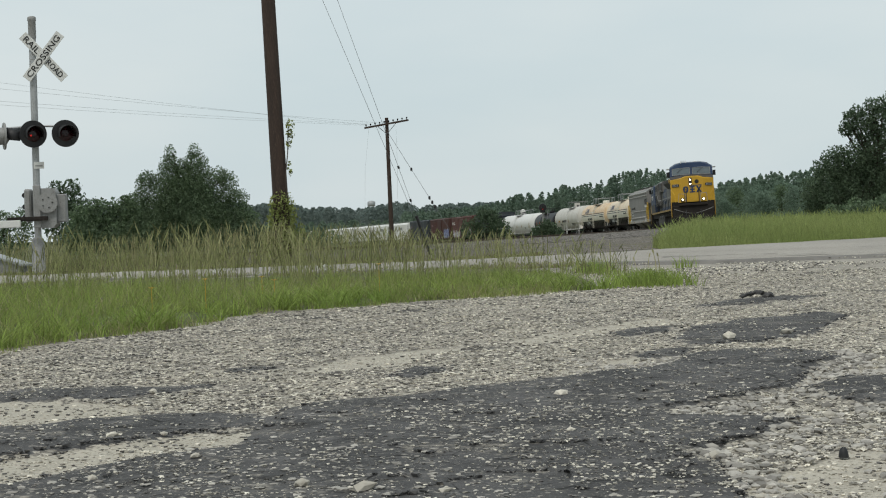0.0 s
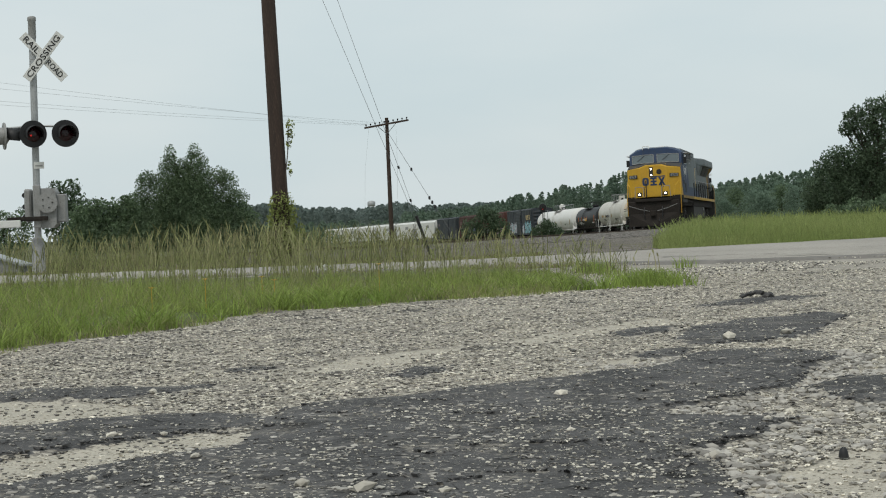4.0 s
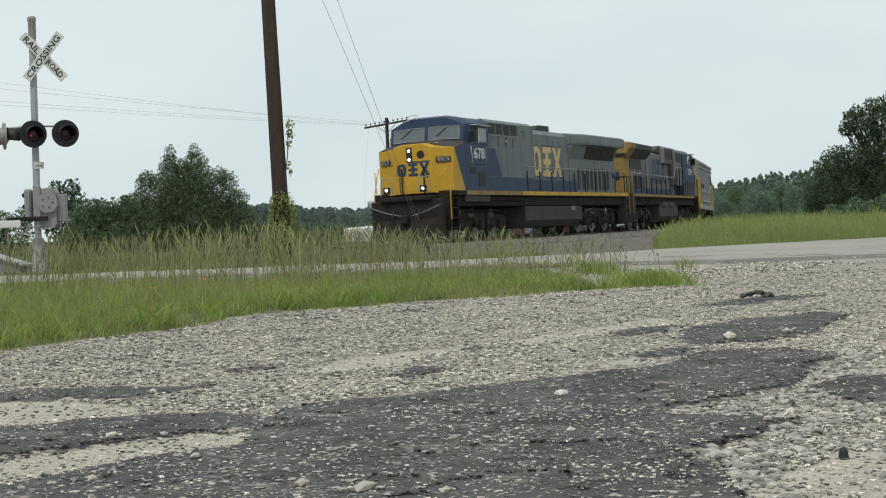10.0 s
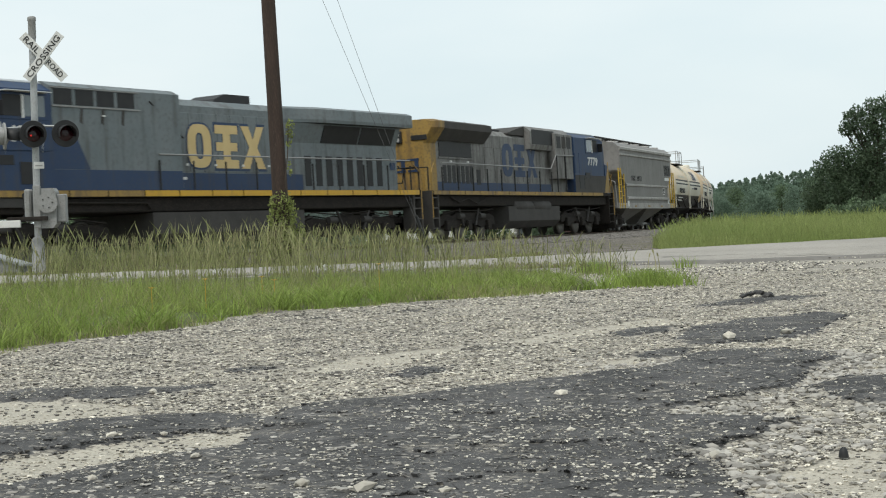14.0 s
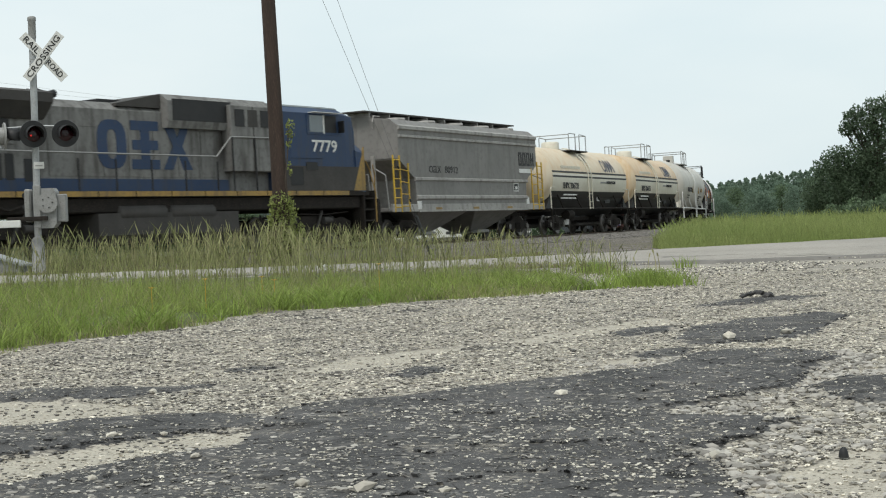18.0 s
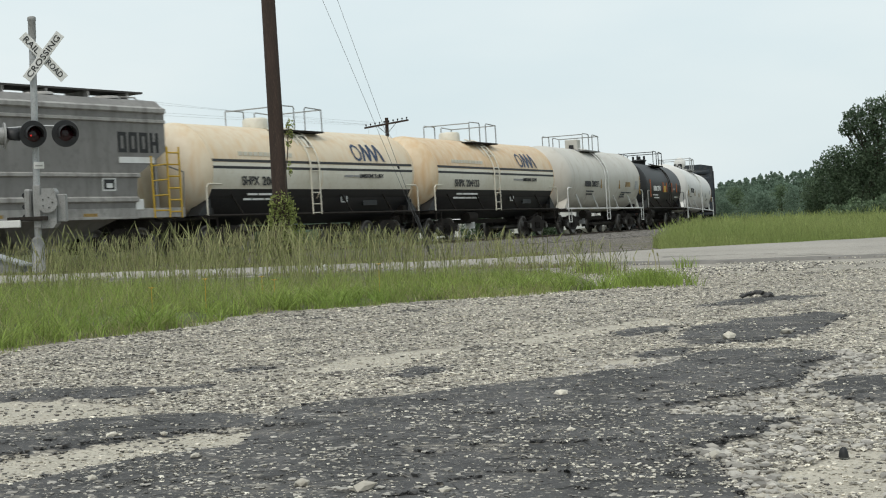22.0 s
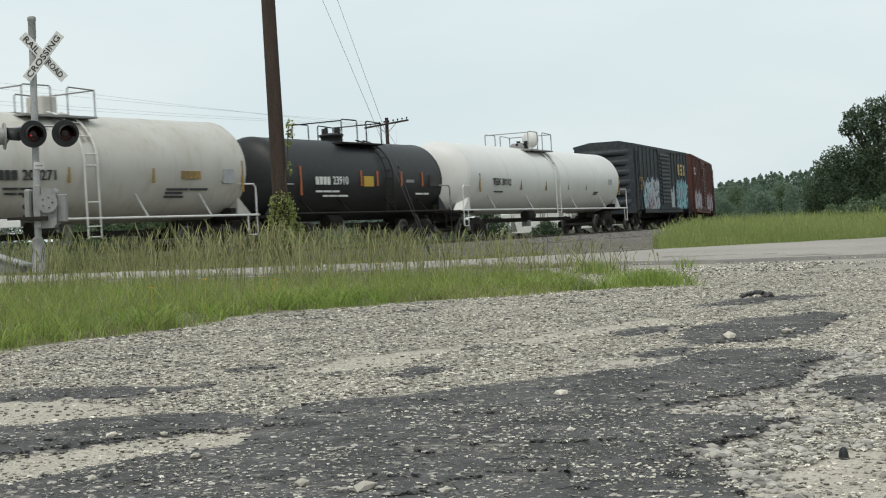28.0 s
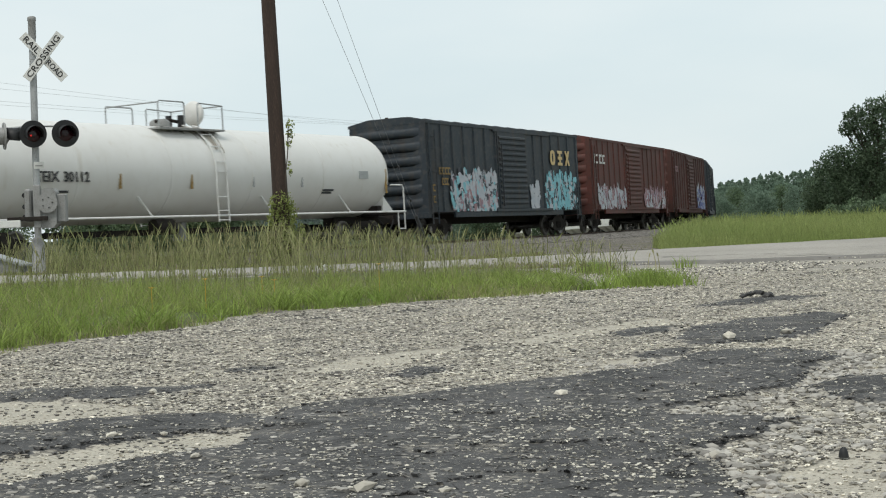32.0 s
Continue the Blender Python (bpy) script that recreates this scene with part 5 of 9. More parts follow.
    tree("bush", "weedy scrub at the foot of the pole", -3.6, 36.2, [(0, 0, 0.9, 0.26, 0.4), (0.12, 0, 1.25, 0.2, 0.26), (-0.1, 0, 0.5, 0.3, 0.35), (0.3, 0, 0.7, 0.3, 0.4), (0.05, 0, 1.4, 0.24, 0.25)], 1500, 0.04, M_FIELD, 0.015, 109)


def right_trees():
    big = [(0, 0, 2.2, 2.3, 2.0), (2.2, 0, 2.4, 2.4, 2.2), (4.8, 0, 2.6, 2.6, 2.4), (0.0, 0, 3.9, 1.4, 1.2), (1.2, 0, 4.3, 1.7, 1.3), (3.4, 0, 4.9, 1.9, 1.5), (5.6, 0, 5.2, 2.0, 1.8), (2.1, 0, 6.4, 1.1, 1.0), (3.4, 0, 6.9, 1.4, 1.1), (5.2, 0, 7.2, 1.6, 1.3), (1.75, 0, 7.5, 0.6, 0.55), (3.0, 0, 7.9, 0.75, 0.6), (4.3, 0, 8.2, 0.9, 0.7), (6.2, 0, 8.3, 1.1, 0.8), (-1.0, 0, 1.8, 1.1, 1.2), (7.5, 0, 4, 2.4, 2.6), (1.35, 0, 7.0, 0.7, 0.7), (0.95, 0, 6.4, 0.5, 0.5)]
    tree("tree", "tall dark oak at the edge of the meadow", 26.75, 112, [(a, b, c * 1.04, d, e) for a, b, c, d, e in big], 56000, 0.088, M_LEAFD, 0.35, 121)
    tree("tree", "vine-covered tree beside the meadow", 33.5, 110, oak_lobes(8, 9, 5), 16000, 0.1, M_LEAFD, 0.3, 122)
    tree("bush", "green brush in front of the oak", 25.5, 100, [(0, 0, 0.8, 1.3, 0.9), (1.8, 0, 0.9, 1.4, 1.0), (3.8, 0, 0.8, 1.5, 1.0), (5.5, 0, 0.9, 1.4, 1.0), (-1.4, 0, 0.6, 1.0, 0.8)], 7000, 0.1, M_LEAF, 0.06, 123)
    r = random.Random(9)
    k = 0
    for px, d in ((33.2, 205), (35.5, 215), (37.4, 208), (39.3, 218), (41.0, 212), (42.6, 205), (44.6, 216), (46.5, 206), (48.3, 196), (36.4, 190), (40.2, 186), (43.6, 180), (34.6, 176), (38.2, 168), (41.2, 165), (30.6, 180), (32.0, 196)):
        k += 1
        top = float(np.interp(px / d, (0.15, 0.167, 0.193, 0.213, 0.227, 0.26), (3.6, 4.2, 4.4, 5.0, 5.4, 6.4))) * d / 205 * (1.0 if d > 200 else 0.8) + r.uniform(-0.5, 0.2)
        g = ground_z(px, d)
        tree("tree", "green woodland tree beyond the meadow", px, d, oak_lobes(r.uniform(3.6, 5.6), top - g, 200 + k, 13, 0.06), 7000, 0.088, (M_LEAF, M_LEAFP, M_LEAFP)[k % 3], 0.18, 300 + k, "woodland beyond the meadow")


def woods(name, label, spots, mat, card, per, seed):
    """A far stand of trees in one mesh: tapered crowns of leaf cards on thin trunks."""
    r = np.random.RandomState(seed)
    quads, tv = [], Mesh()
    for x, y, top, w in spots:
        z0 = ground_z(x, y) - 0.3
        h = top - z0
        n = per
        u = r.rand(n) ** 0.8
        prof = np.interp(u, (0.0, 0.2, 0.55, 0.85, 1.0), (0.8, 1.0, 0.92, 0.55, 0.1)) * (0.85 + 0.25 * np.sin(u * 11 + x) * np.sin(x * 3.1 + y))
        a = r.rand(n) * 6.283
        q = np.sqrt(r.rand(n)) * prof * w * 0.5
        p = np.stack([x + np.cos(a) * q, y + np.sin(a) * q, z0 + h * u], -1)
        d1 = r.randn(n, 3)
        d1 /= np.linalg.norm(d1, axis=1)[:, None]
        d2 = np.cross(d1, r.randn(n, 3))
        d2 /= np.linalg.norm(d2, axis=1)[:, None]
        s = (card * (0.6 + 0.8 * r.rand(n)))[:, None]
        quads.append(np.stack([p - d1 * s, p + d2 * s * 0.6, p + d1 * s, p - d2 * s * 0.6], 1).reshape(-1, 3))
        tv.cyl((x, y, z0), (x, y, z0 + h * 0.85), 0.16, 5, 0.05, False)
    v = np.concatenate(quads)
    n = len(v) // 4
    me = bpy.data.meshes.new(name)
    me.from_pydata(v.tolist() + tv.v, [], (np.arange(n)[:, None] * 4 + np.arange(4)[None]).tolist() + [tuple(i + 4 * n for i in q) for q in tv.f])
    me.materials.append(mat)
    me.update()
    return tagged(new(name, me), label, "woods", kind="stuff")


def far_woods():
    r = random.Random(77)
    spots = []
    xs, ts = (-16.8, -0.2, 8.2, 10.5, 15.4, 17.8, 21.3, 24.9, 27.9, 32.0, 35.6, 38.0, 41.0, 45.8, 50, 57.5, 61.7, 66.5, 75), (3.1, 3.4, 3.7, 4.2, 5.8, 6.5, 6.2, 7.6, 6.9, 8.0, 8.6, 10.0, 10.5, 10.1, 9.2, 7.0, 7.2, 8.2, 9.2)
    for k in range(420):
        x = -8 + 80 * r.random()
        y = 325 + 40 * r.random()
        spots.append((x * y / 345, y, 0.7 + (float(np.interp(x, xs, ts)) - 0.7 + r.choice((-0.2, 0.15, -0.5, -1.4, -2.0)) + r.uniform(-0.2, 0.2)) * y / 345, r.uniform(2.6, 5.0)))
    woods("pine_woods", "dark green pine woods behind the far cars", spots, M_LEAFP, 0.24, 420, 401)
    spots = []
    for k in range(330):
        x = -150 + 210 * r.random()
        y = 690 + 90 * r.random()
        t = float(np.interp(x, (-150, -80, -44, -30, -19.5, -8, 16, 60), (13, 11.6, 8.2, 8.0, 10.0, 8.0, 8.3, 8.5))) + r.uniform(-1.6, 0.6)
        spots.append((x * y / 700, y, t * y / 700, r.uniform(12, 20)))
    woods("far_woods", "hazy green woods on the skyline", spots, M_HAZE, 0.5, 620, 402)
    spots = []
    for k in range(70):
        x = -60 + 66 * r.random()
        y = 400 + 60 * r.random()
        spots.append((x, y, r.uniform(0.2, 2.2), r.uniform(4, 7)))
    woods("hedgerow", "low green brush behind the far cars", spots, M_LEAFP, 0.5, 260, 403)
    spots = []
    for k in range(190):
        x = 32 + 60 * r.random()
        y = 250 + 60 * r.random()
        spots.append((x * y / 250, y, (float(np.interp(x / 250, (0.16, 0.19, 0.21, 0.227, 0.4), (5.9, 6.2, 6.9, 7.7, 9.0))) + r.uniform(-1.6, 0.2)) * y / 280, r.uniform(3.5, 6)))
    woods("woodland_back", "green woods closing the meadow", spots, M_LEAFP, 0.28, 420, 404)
    # trees that close the place behind and beside the camera
    spots = [(70 * math.cos(t * 0.21 + 2.6) + r.uniform(-6, 6), -40 + 60 * math.sin(t * 0.21 + 2.6) + r.uniform(-6, 6), r.uniform(7, 12), r.uniform(5, 8)) for t in range(18)]
    woods("woods_behind", "green trees across the lot", spots, M_LEAF, 0.5, 260, 405)


railway()
left_trees()
right_trees()
far_woods()


# ---------------- poles, wires, signals ----------------
def pole_near():
    p = thing("utility_pole", "dark creosoted utility pole with climbing vine, leaning slightly", "utility pole", at=pose(-3.49, 36.04, -0.05))
    top = (-0.30, 0, 12.4)
    me = Mesh()
    rings = []
    for k in range(9):
        a = k / 8
        rr = 0.178 - 0.055 * a
        rings.append([(top[0] * a + rr * math.cos(t * math.pi / 7), rr * math.sin(t * math.pi / 7), top[2] * a) for t in range(14)])
    loft(me, rings, True)
    part("shaft", me, M_POLE, p)
    part("crossarm", Mesh().box(-1.5, 0.9, -0.06, 0.06, 11.3, 11.42, 0.01), M_POLE, p)
    r = np.random.RandomState(5)
    lobes = [(0.24, 0, 2.95, 0.10, 0.22), (0.2, -0.05, 2.6, 0.07, 0.14), (0.26, 0, 2.8, 0.08, 0.10), (0.2, 0, 2.05, 0.06, 0.2), (0.0, -0.1, 1.3, 0.27, 0.28), (0.16, -0.1, 1.1, 0.2, 0.25), (-0.14, -0.1, 1.05, 0.18, 0.3), (0.05, -0.1, 0.7, 0.26, 0.35), (0.1, -0.1, 0.35, 0.3, 0.3)]
    leaf_cloud("vine", lobes, 1900, 0.034, M_FIELD, p, 11)
    part("vine_stem", Mesh().tube([(0.1, -0.17, 0.1), (0.16, -0.12, 1.0), (0.1, -0.16, 1.8), (0.17, -0.06, 2.4), (0.2, -0.02, 3.0)], 0.012, 5), M_BARK, p)
    anchor = Vector((-0.28, 37.12, -0.04))
    for h, guard in ((9.0, False), (10.7, True)):
        g = thing("guy_wire", "steel guy wire running down to its anchor", "guy wire", "guy wires of the pole")
        a = Vector((-3.49 - 0.30 * h / 12.4, 36.04, h))
        part("strand", Mesh().cyl(a, anchor, 0.0045, 5), M_WIRE, g)
        if guard:
            d = a - anchor
            part("guard", Mesh().cyl(anchor + d * 0.002, anchor + d * 0.085, 0.035, 8), M_SIGBLK, g, "black plastic guy guard")
            for u in (0.115, 0.185):
                part("clamp", Mesh().cyl(anchor + d * u, anchor + d * (u + 0.006), 0.025, 6), M_SIGBLK, g)


def pole_far():
    p = thing("telegraph_pole", "old telegraph pole with one crossarm of insulators", "utility pole", at=pose(-3.39, 110, -0.6))
    part("shaft", Mesh().cyl((0, 0, 0), (-0.07, 0, 8.45), 0.165, 12, 0.115), M_POLE, p)
    a, b = Vector((-1.57, 0, 7.80)), Vector((1.40, 0, 8.24))
    d = (b - a).normalized()
    up = Vector((-d.z, 0, d.x))
    me = Mesh()
    c = [a - up * 0.06, b - up * 0.06, b + up * 0.06, a + up * 0.06]
    me.add([(q.x, -0.12, q.z) for q in c] + [(q.x, -0.25, q.z) for q in c], [(0, 1, 2, 3), (7, 6, 5, 4), (0, 4, 5, 1), (1, 5, 6, 2), (2, 6, 7, 3), (3, 7, 4, 0)])
    part("crossarm", me, M_POLE, p)
    for k in range(10):
        q = a + (b - a) * ((k + 0.4) / 9.8)
        part("insulator", Mesh().lathe([(0, 0.02), (0.06, 0.02), (0.07, 0.05), (0.14, 0.055), (0.17, 0.03)], (q.x, -0.18, q.z + 0.06), "z", 8), M_SIGBLK, p)
    for s in (-1, 1):
        part("brace", Mesh().cyl((s * 0.62 - 0.06, -0.22, 8.02 + s * 0.09 - 0.04), (-0.07, -0.16, 7.35), 0.02, 5), M_WIRE, p)
    # line wires to the next pole, beyond the left edge
    for k, (zl, u) in enumerate(((8.95, 0.05), (8.12, 0.3), (7.1, 0.12), (6.83, 0.0))):
        q = a + (b - a) * u
        p0 = Vector((-3.39 + q.x, 109.82, -0.6 + q.z + 0.2))
        p1 = Vector((-36.2 + 0.15 * k, 40.2, zl + 0.15))
        w = thing("line_wire", "thin sagging telegraph wire", "wire", "telegraph wires")
        pts = []
        for i in range(13):
            t = i / 12
            m = p0.lerp(p1, t)
            m.z -= 0.35 * 4 * t * (1 - t)
            pts.append(m)
        wire = Mesh()
        loft(wire, [[(q.x, q.y + 0.006 * math.cos(t), q.z + 0.006 * math.sin(t)) for t in (0.5, 2.6, 4.7)] for q in pts], True)
        part("strand", wire, M_WIREL, w)
    nx = thing("telegraph_pole", "telegraph pole further along the line", "utility pole", at=pose(-36.1, 40.2, -0.2))
    part("shaft", Mesh().cyl((0, 0, 0), (0, 0, 8.4), 0.165, 10, 0.115), M_POLE, nx)
    part("crossarm", Mesh().box(-1.0, 1.0, -0.06, 0.06, 7.0, 8.1, 0.01), M_POLE, nx)
    g = thing("guy_wire", "guy wire with insulators from the telegraph pole", "guy wire")
    p0, p1 = Vector((-3.42, 109.9, 6.9)), Vector((0.9, 101.0, -0.5))
    part("strand", Mesh().cyl(p0, p1, 0.012, 5), M_WIRE, g)
    for u in (0.36, 0.62, 0.66, 0.70):
        q = p0.lerp(p1, u)
        part("strain_insulator", Mesh().lathe([(-0.12, 0.02), (-0.08, 0.07), (0.08, 0.07), (0.12, 0.02)], q, "z", 8), M_SIGBLK, g)
    for dx, z1 in ((-1.25, 0.5), (0.55, 2.4)):
        w = thing("drop_wire", "hair-thin loose wire hanging from the crossarm", "wire", "hanging wires")
        part("strand", Mesh().tube([(-3.39 + dx, 109.8, 7.3), (-3.5 + dx * 1.2, 109.8, 4.5), (-3.6 + dx * 1.25, 109.8, z1)], 0.006, 4), M_WIREL, w)


def lamp_unit(sig, x, z, lit, yaw=0.0, name="flasher", skin=None):
    at = pose(x, -0.16, z, 0, 0, yaw)
    f = part(name, Mesh().lathe([(-0.02, 0.26), (0.0, 0.265), (0.015, 0.26)], (0, 0, 0), "y", 28), skin or M_SIGBLK, sig, "round flasher background" if skin else "round black flasher background", at)
    part("housing", Mesh().lathe([(0.0, 0.17), (0.16, 0.16), (0.2, 0.08)], (0, 0, 0), "y", 18), skin or M_SIGBLK, f)
    part("lens", Mesh().lathe([(-0.05, 0.05), (-0.045, 0.11), (-0.02, 0.15)], (0, 0, 0), "y", 20), M_REDOFF, f)
    if lit:
        part("glow", Mesh().lathe([(-0.062, 0.012), (-0.05, 0.02)], (-0.05, 0, -0.03), "y", 10), M_REDON, f)
    hood = Mesh()
    v, n = [], 16
    for k in range(n + 1):
        t = -0.35 + (math.pi + 0.7) * k / n
        for y, r in ((-0.02, 0.165), (-0.32, 0.175), (-0.32, 0.165), (-0.02, 0.155)):
            v.append((r * math.cos(t), y, r * math.sin(t) - (0.0 if y > -0.1 else 0.03)))
    hood.add(v, [(4 * k + a, 4 * k + b, 4 * k + 4 + b, 4 * k + 4 + a) for k in range(n) for a, b in ((0, 1), (1, 2), (2, 3), (3, 0))], True)
    part("hood", hood, M_SIGBLK, f)
    return f


def crossing_signal():
    sig = thing("crossing_signal", "railroad crossing signal with crossbuck, red flashers and gate motor", "crossing signal", at=pose(-7.88, 32.0, -0.1))
    part("mast", Mesh().cyl((0, 0, 0), (0.05, 0, 5.0), 0.068, 16), M_ALU, sig, "galvanised steel mast")
    part("base_casting", Mesh().lathe([(0, 0.24), (0.08, 0.24), (0.12, 0.13), (0.75, 0.12), (0.8, 0.075)], (0, 0, 0), "z", 16), M_ALU2, sig)
    part("mast_cap", Mesh().lathe([(0, 0.075), (0.32, 0.075), (0.34, 0.085), (0.4, 0.085), (0.42, 0.05)], (0.05, 0, 4.675), "z", 16), M_ALU2, sig)
    for q in (4.12, 4.62):
        part("band_clamp", Mesh().lathe([(0, 0.07), (0.05, 0.075)], (0.045, 0, q), "z", 14), M_ALU2, sig)
    # crossbuck: two white blades with black letters
    for k, (x0, z0, x1, z1, words) in enumerate(((-0.12, 4.725, 0.665, 3.855, "RAIL ROAD"), (-0.065, 3.87, 0.625, 4.725, "CROSSING"))):
        c = Vector(((x0 + x1) / 2, -0.09 - 0.03 * k, (z0 + z1) / 2))
        ang = math.degrees(math.atan2(z1 - z0, x1 - x0))
        ln = math.hypot(x1 - x0, z1 - z0)
        bl = part("crossbuck_blade", Mesh().box(-ln / 2, ln / 2, -0.008, 0.008, -0.093, 0.093, 0.004), M_SIGN, sig, "white crossbuck blade with black letters", pose(c.x, c.y, c.z, 0, -ang, 0))
        groups = ("RAIL", "ROAD") if k == 0 else ("CROSSING",)
        spans = ((0.06, 0.39), (0.60, 0.94)) if k == 0 else ((0.06, 0.94),)
        for wd, (a, b) in zip(groups, spans):
            t = lettering(wd, (b - a) * ln, 0.115, M_INK, bl, -ln / 2 + a * ln, -0.010, -0.057, -1, name="letters", bold=0.004)
    # lamps
    part("lamp_crossarm", Mesh().tube([(-0.56, -0.05, 2.93), (0.02, -0.05, 2.96), (0.62, -0.05, 2.94)], 0.022, 8), M_ALU, sig)
    part("junction_box", Mesh().box(-0.02, 0.14, -0.09, 0.09, 2.9, 3.04, 0.02), M_ALU2, sig)
    lamp_unit(sig, 0.03, 2.80, True, 24)
    lamp_unit(sig, 0.655, 2.79, False, 24)
    lamp_unit(sig, -0.53, 2.78, False, 112, skin=M_ALU2)
    part("lamp_back", Mesh().lathe([(0, 0.16), (0.14, 0.15), (0.2, 0.06)], (-0.68, 0.02, 2.78), "x", 14), M_ALU2, sig)
    part("notice_plate", Mesh().box(0.0, 0.2, -0.085, -0.075, 2.13, 2.26, 0.002), M_SIGN, sig)
    part("notice_print", bars(0.03, -0.088, 2.18, (0.14,), 0.02, -1), M_ALU2, sig)
    # gate motor and arm
    part("motor_case", Mesh().prism([(0.1, 1.05), (0.16, 0.97), (0.38, 0.97), (0.45, 1.05), (0.45, 1.66), (0.4, 1.74), (0.16, 1.74), (0.1, 1.68)], "y", -0.3, 0.02), M_ALU2, sig)
    part("motor_cover", Mesh().lathe([(0, 0.2), (0.05, 0.19), (0.07, 0.12)], (0.3, -0.37, 1.46), "y", 18), M_ALU2, sig)
    for k in range(5):
        t = k * 1.257
        part("cover_bolt", Mesh().cyl((0.3 + 0.1 * math.cos(t), -0.39, 1.46 + 0.1 * math.sin(t)), (0.3 + 0.1 * math.cos(t), -0.375, 1.46 + 0.1 * math.sin(t)), 0.014, 6), M_SIGBLK, sig)
    part("counterweight", Mesh().box(0.44, 0.62, -0.22, -0.02, 1.08, 1.62, 0.02), M_ALU2, sig)
    part("weight_bracket", Mesh().box(0.02, 0.16, -0.34, -0.26, 0.98, 1.8, 0.01), M_ALU2, sig)
    part("hinge_casting", Mesh().box(-0.2, -0.07, -0.16, 0.08, 1.1, 1.74, 0.03), M_ALU2, sig)
    for z in (1.2, 1.4, 1.62):
        part("u_bolt", Mesh().lathe([(-0.02, 0.05), (0.02, 0.055), (0.05, 0.03)], (-0.2, -0.1, z), "y", 10), M_SIGBLK, sig)
    part("arm_bracket", Mesh().box(-0.48, 0.3, -0.4, -0.33, 1.12, 1.2, 0.01), M_FRAME, sig)
    part("gate_arm", Mesh().box(-3.4, -0.22, -0.42, -0.36, 1.0, 1.14, 0.008), M_SIGN, sig, "white gate arm")
    for k in range(3):
        part("arm_stripe", Mesh().box(-1.9 - k * 0.8, -1.5 - k * 0.8, -0.424, -0.356, 0.996, 1.144), M_BOXR, sig)
    cab = thing("equipment_box", "pale metal equipment box with sloping lid beside the crossing signal", "equipment box", at=pose(-8.75, 32.3, -0.1))
    part("body", Mesh().prism([(-0.75, 0), (0.5, 0), (0.5, 0.26), (-0.75, 0.66)], "y", -0.3, 0.4), M_ALU2, cab)
    part("lid", Mesh().prism([(-0.82, 0.69), (0.58, 0.24), (0.58, 0.28), (-0.82, 0.74)], "y", -0.36, 0.46), M_ALU, cab)
    part("latch", Mesh().box(-0.1, 0.0, -0.32, -0.3, 0.2, 0.3), M_ALU2, cab)


def block_signal():
    s = thing("block_signal", "railway block signal showing a red light", "railway signal", at=pose(8.3, 135, -0.6))
    part("mast", Mesh().cyl((0, 0, 0), (0, 0, 2.3), 0.06, 10), M_ALU2, s)
    part("head", Mesh().lathe([(-0.05, 0.3), (0.0, 0.32), (0.05, 0.3)], (0, -0.08, 2.25), "y", 18), M_SIGBLK, s)
    part("lower_head", Mesh().box(-0.2, 0.2, -0.12, 0.05, 1.85, 2.2, 0.03), M_SIGBLK, s)
    part("light", Mesh().lathe([(-0.03, 0.03), (0, 0.045)], (0, -0.15, 2.1), "y", 12), M_REDON, s)
    part("hood", Mesh().cyl((0, -0.3, 2.3), (0, -0.1, 2.3), 0.12, 12), M_SIGBLK, s)
    part("ladder", Mesh().tube([(0.15, 0.1, 0), (0.15, 0.1, 2.0)], 0.02, 5).tube([(0.4, 0.1, 0), (0.4, 0.1, 2.0)], 0.02, 5), M_ALU2, s)


def water_tower():
    t = thing("water_tower", "pale blue-grey water tower over the distant woods", "water tower", at=pose(-38.3, 900, -6.6))
    part("tank", Mesh().lathe([(0, 1.7), (0.3, 2.15), (2.4, 2.15), (3.0, 1.4), (3.2, 0.3)], (0, 0, 17.6), "z", 20), M_ALU, t)
    for k in range(4):
        a = k * 1.571 + 0.78
        part("leg", Mesh().cyl((2.2 * math.cos(a), 2.2 * math.sin(a), 0), (1.8 * math.cos(a), 1.8 * math.sin(a), 17.8), 0.2, 8), M_ALU, t)
    part("riser", Mesh().cyl((0, 0, 0), (0, 0, 16.1), 0.4, 10), M_ALU, t)


def litter():
    for x, y, s, lb in ((-1.86, 25.2, 0.085, "crumpled white plastic bag at the road's edge"), (-3.6, 25.9, 0.05, "scrap of white paper on the road")):
        r = random.Random(int(s * 100))
        me = Mesh()
        rings = []
        for k in range(6):
            u = k / 5
            rings.append([(math.cos(t) * s * (math.sin(math.pi * (0.12 + 0.8 * u)) + r.uniform(-0.2, 0.2)), math.sin(t) * s * (0.8 + r.uniform(-0.25, 0.25)), u * s * 1.3 * (1 + r.uniform(-0.1, 0.2))) for t in [6.283 * i / 9 for i in range(9)]])
        loft(me, rings)
        ob = solid("plastic_bag" if s > 0.06 else "paper_scrap", me, M_WHITE2)
        ob.location = (x, y, 0.02)
        tagged(ob, lb, "litter")


pole_near()
pole_far()
crossing_signal()
block_signal()
water_tower()
litter()


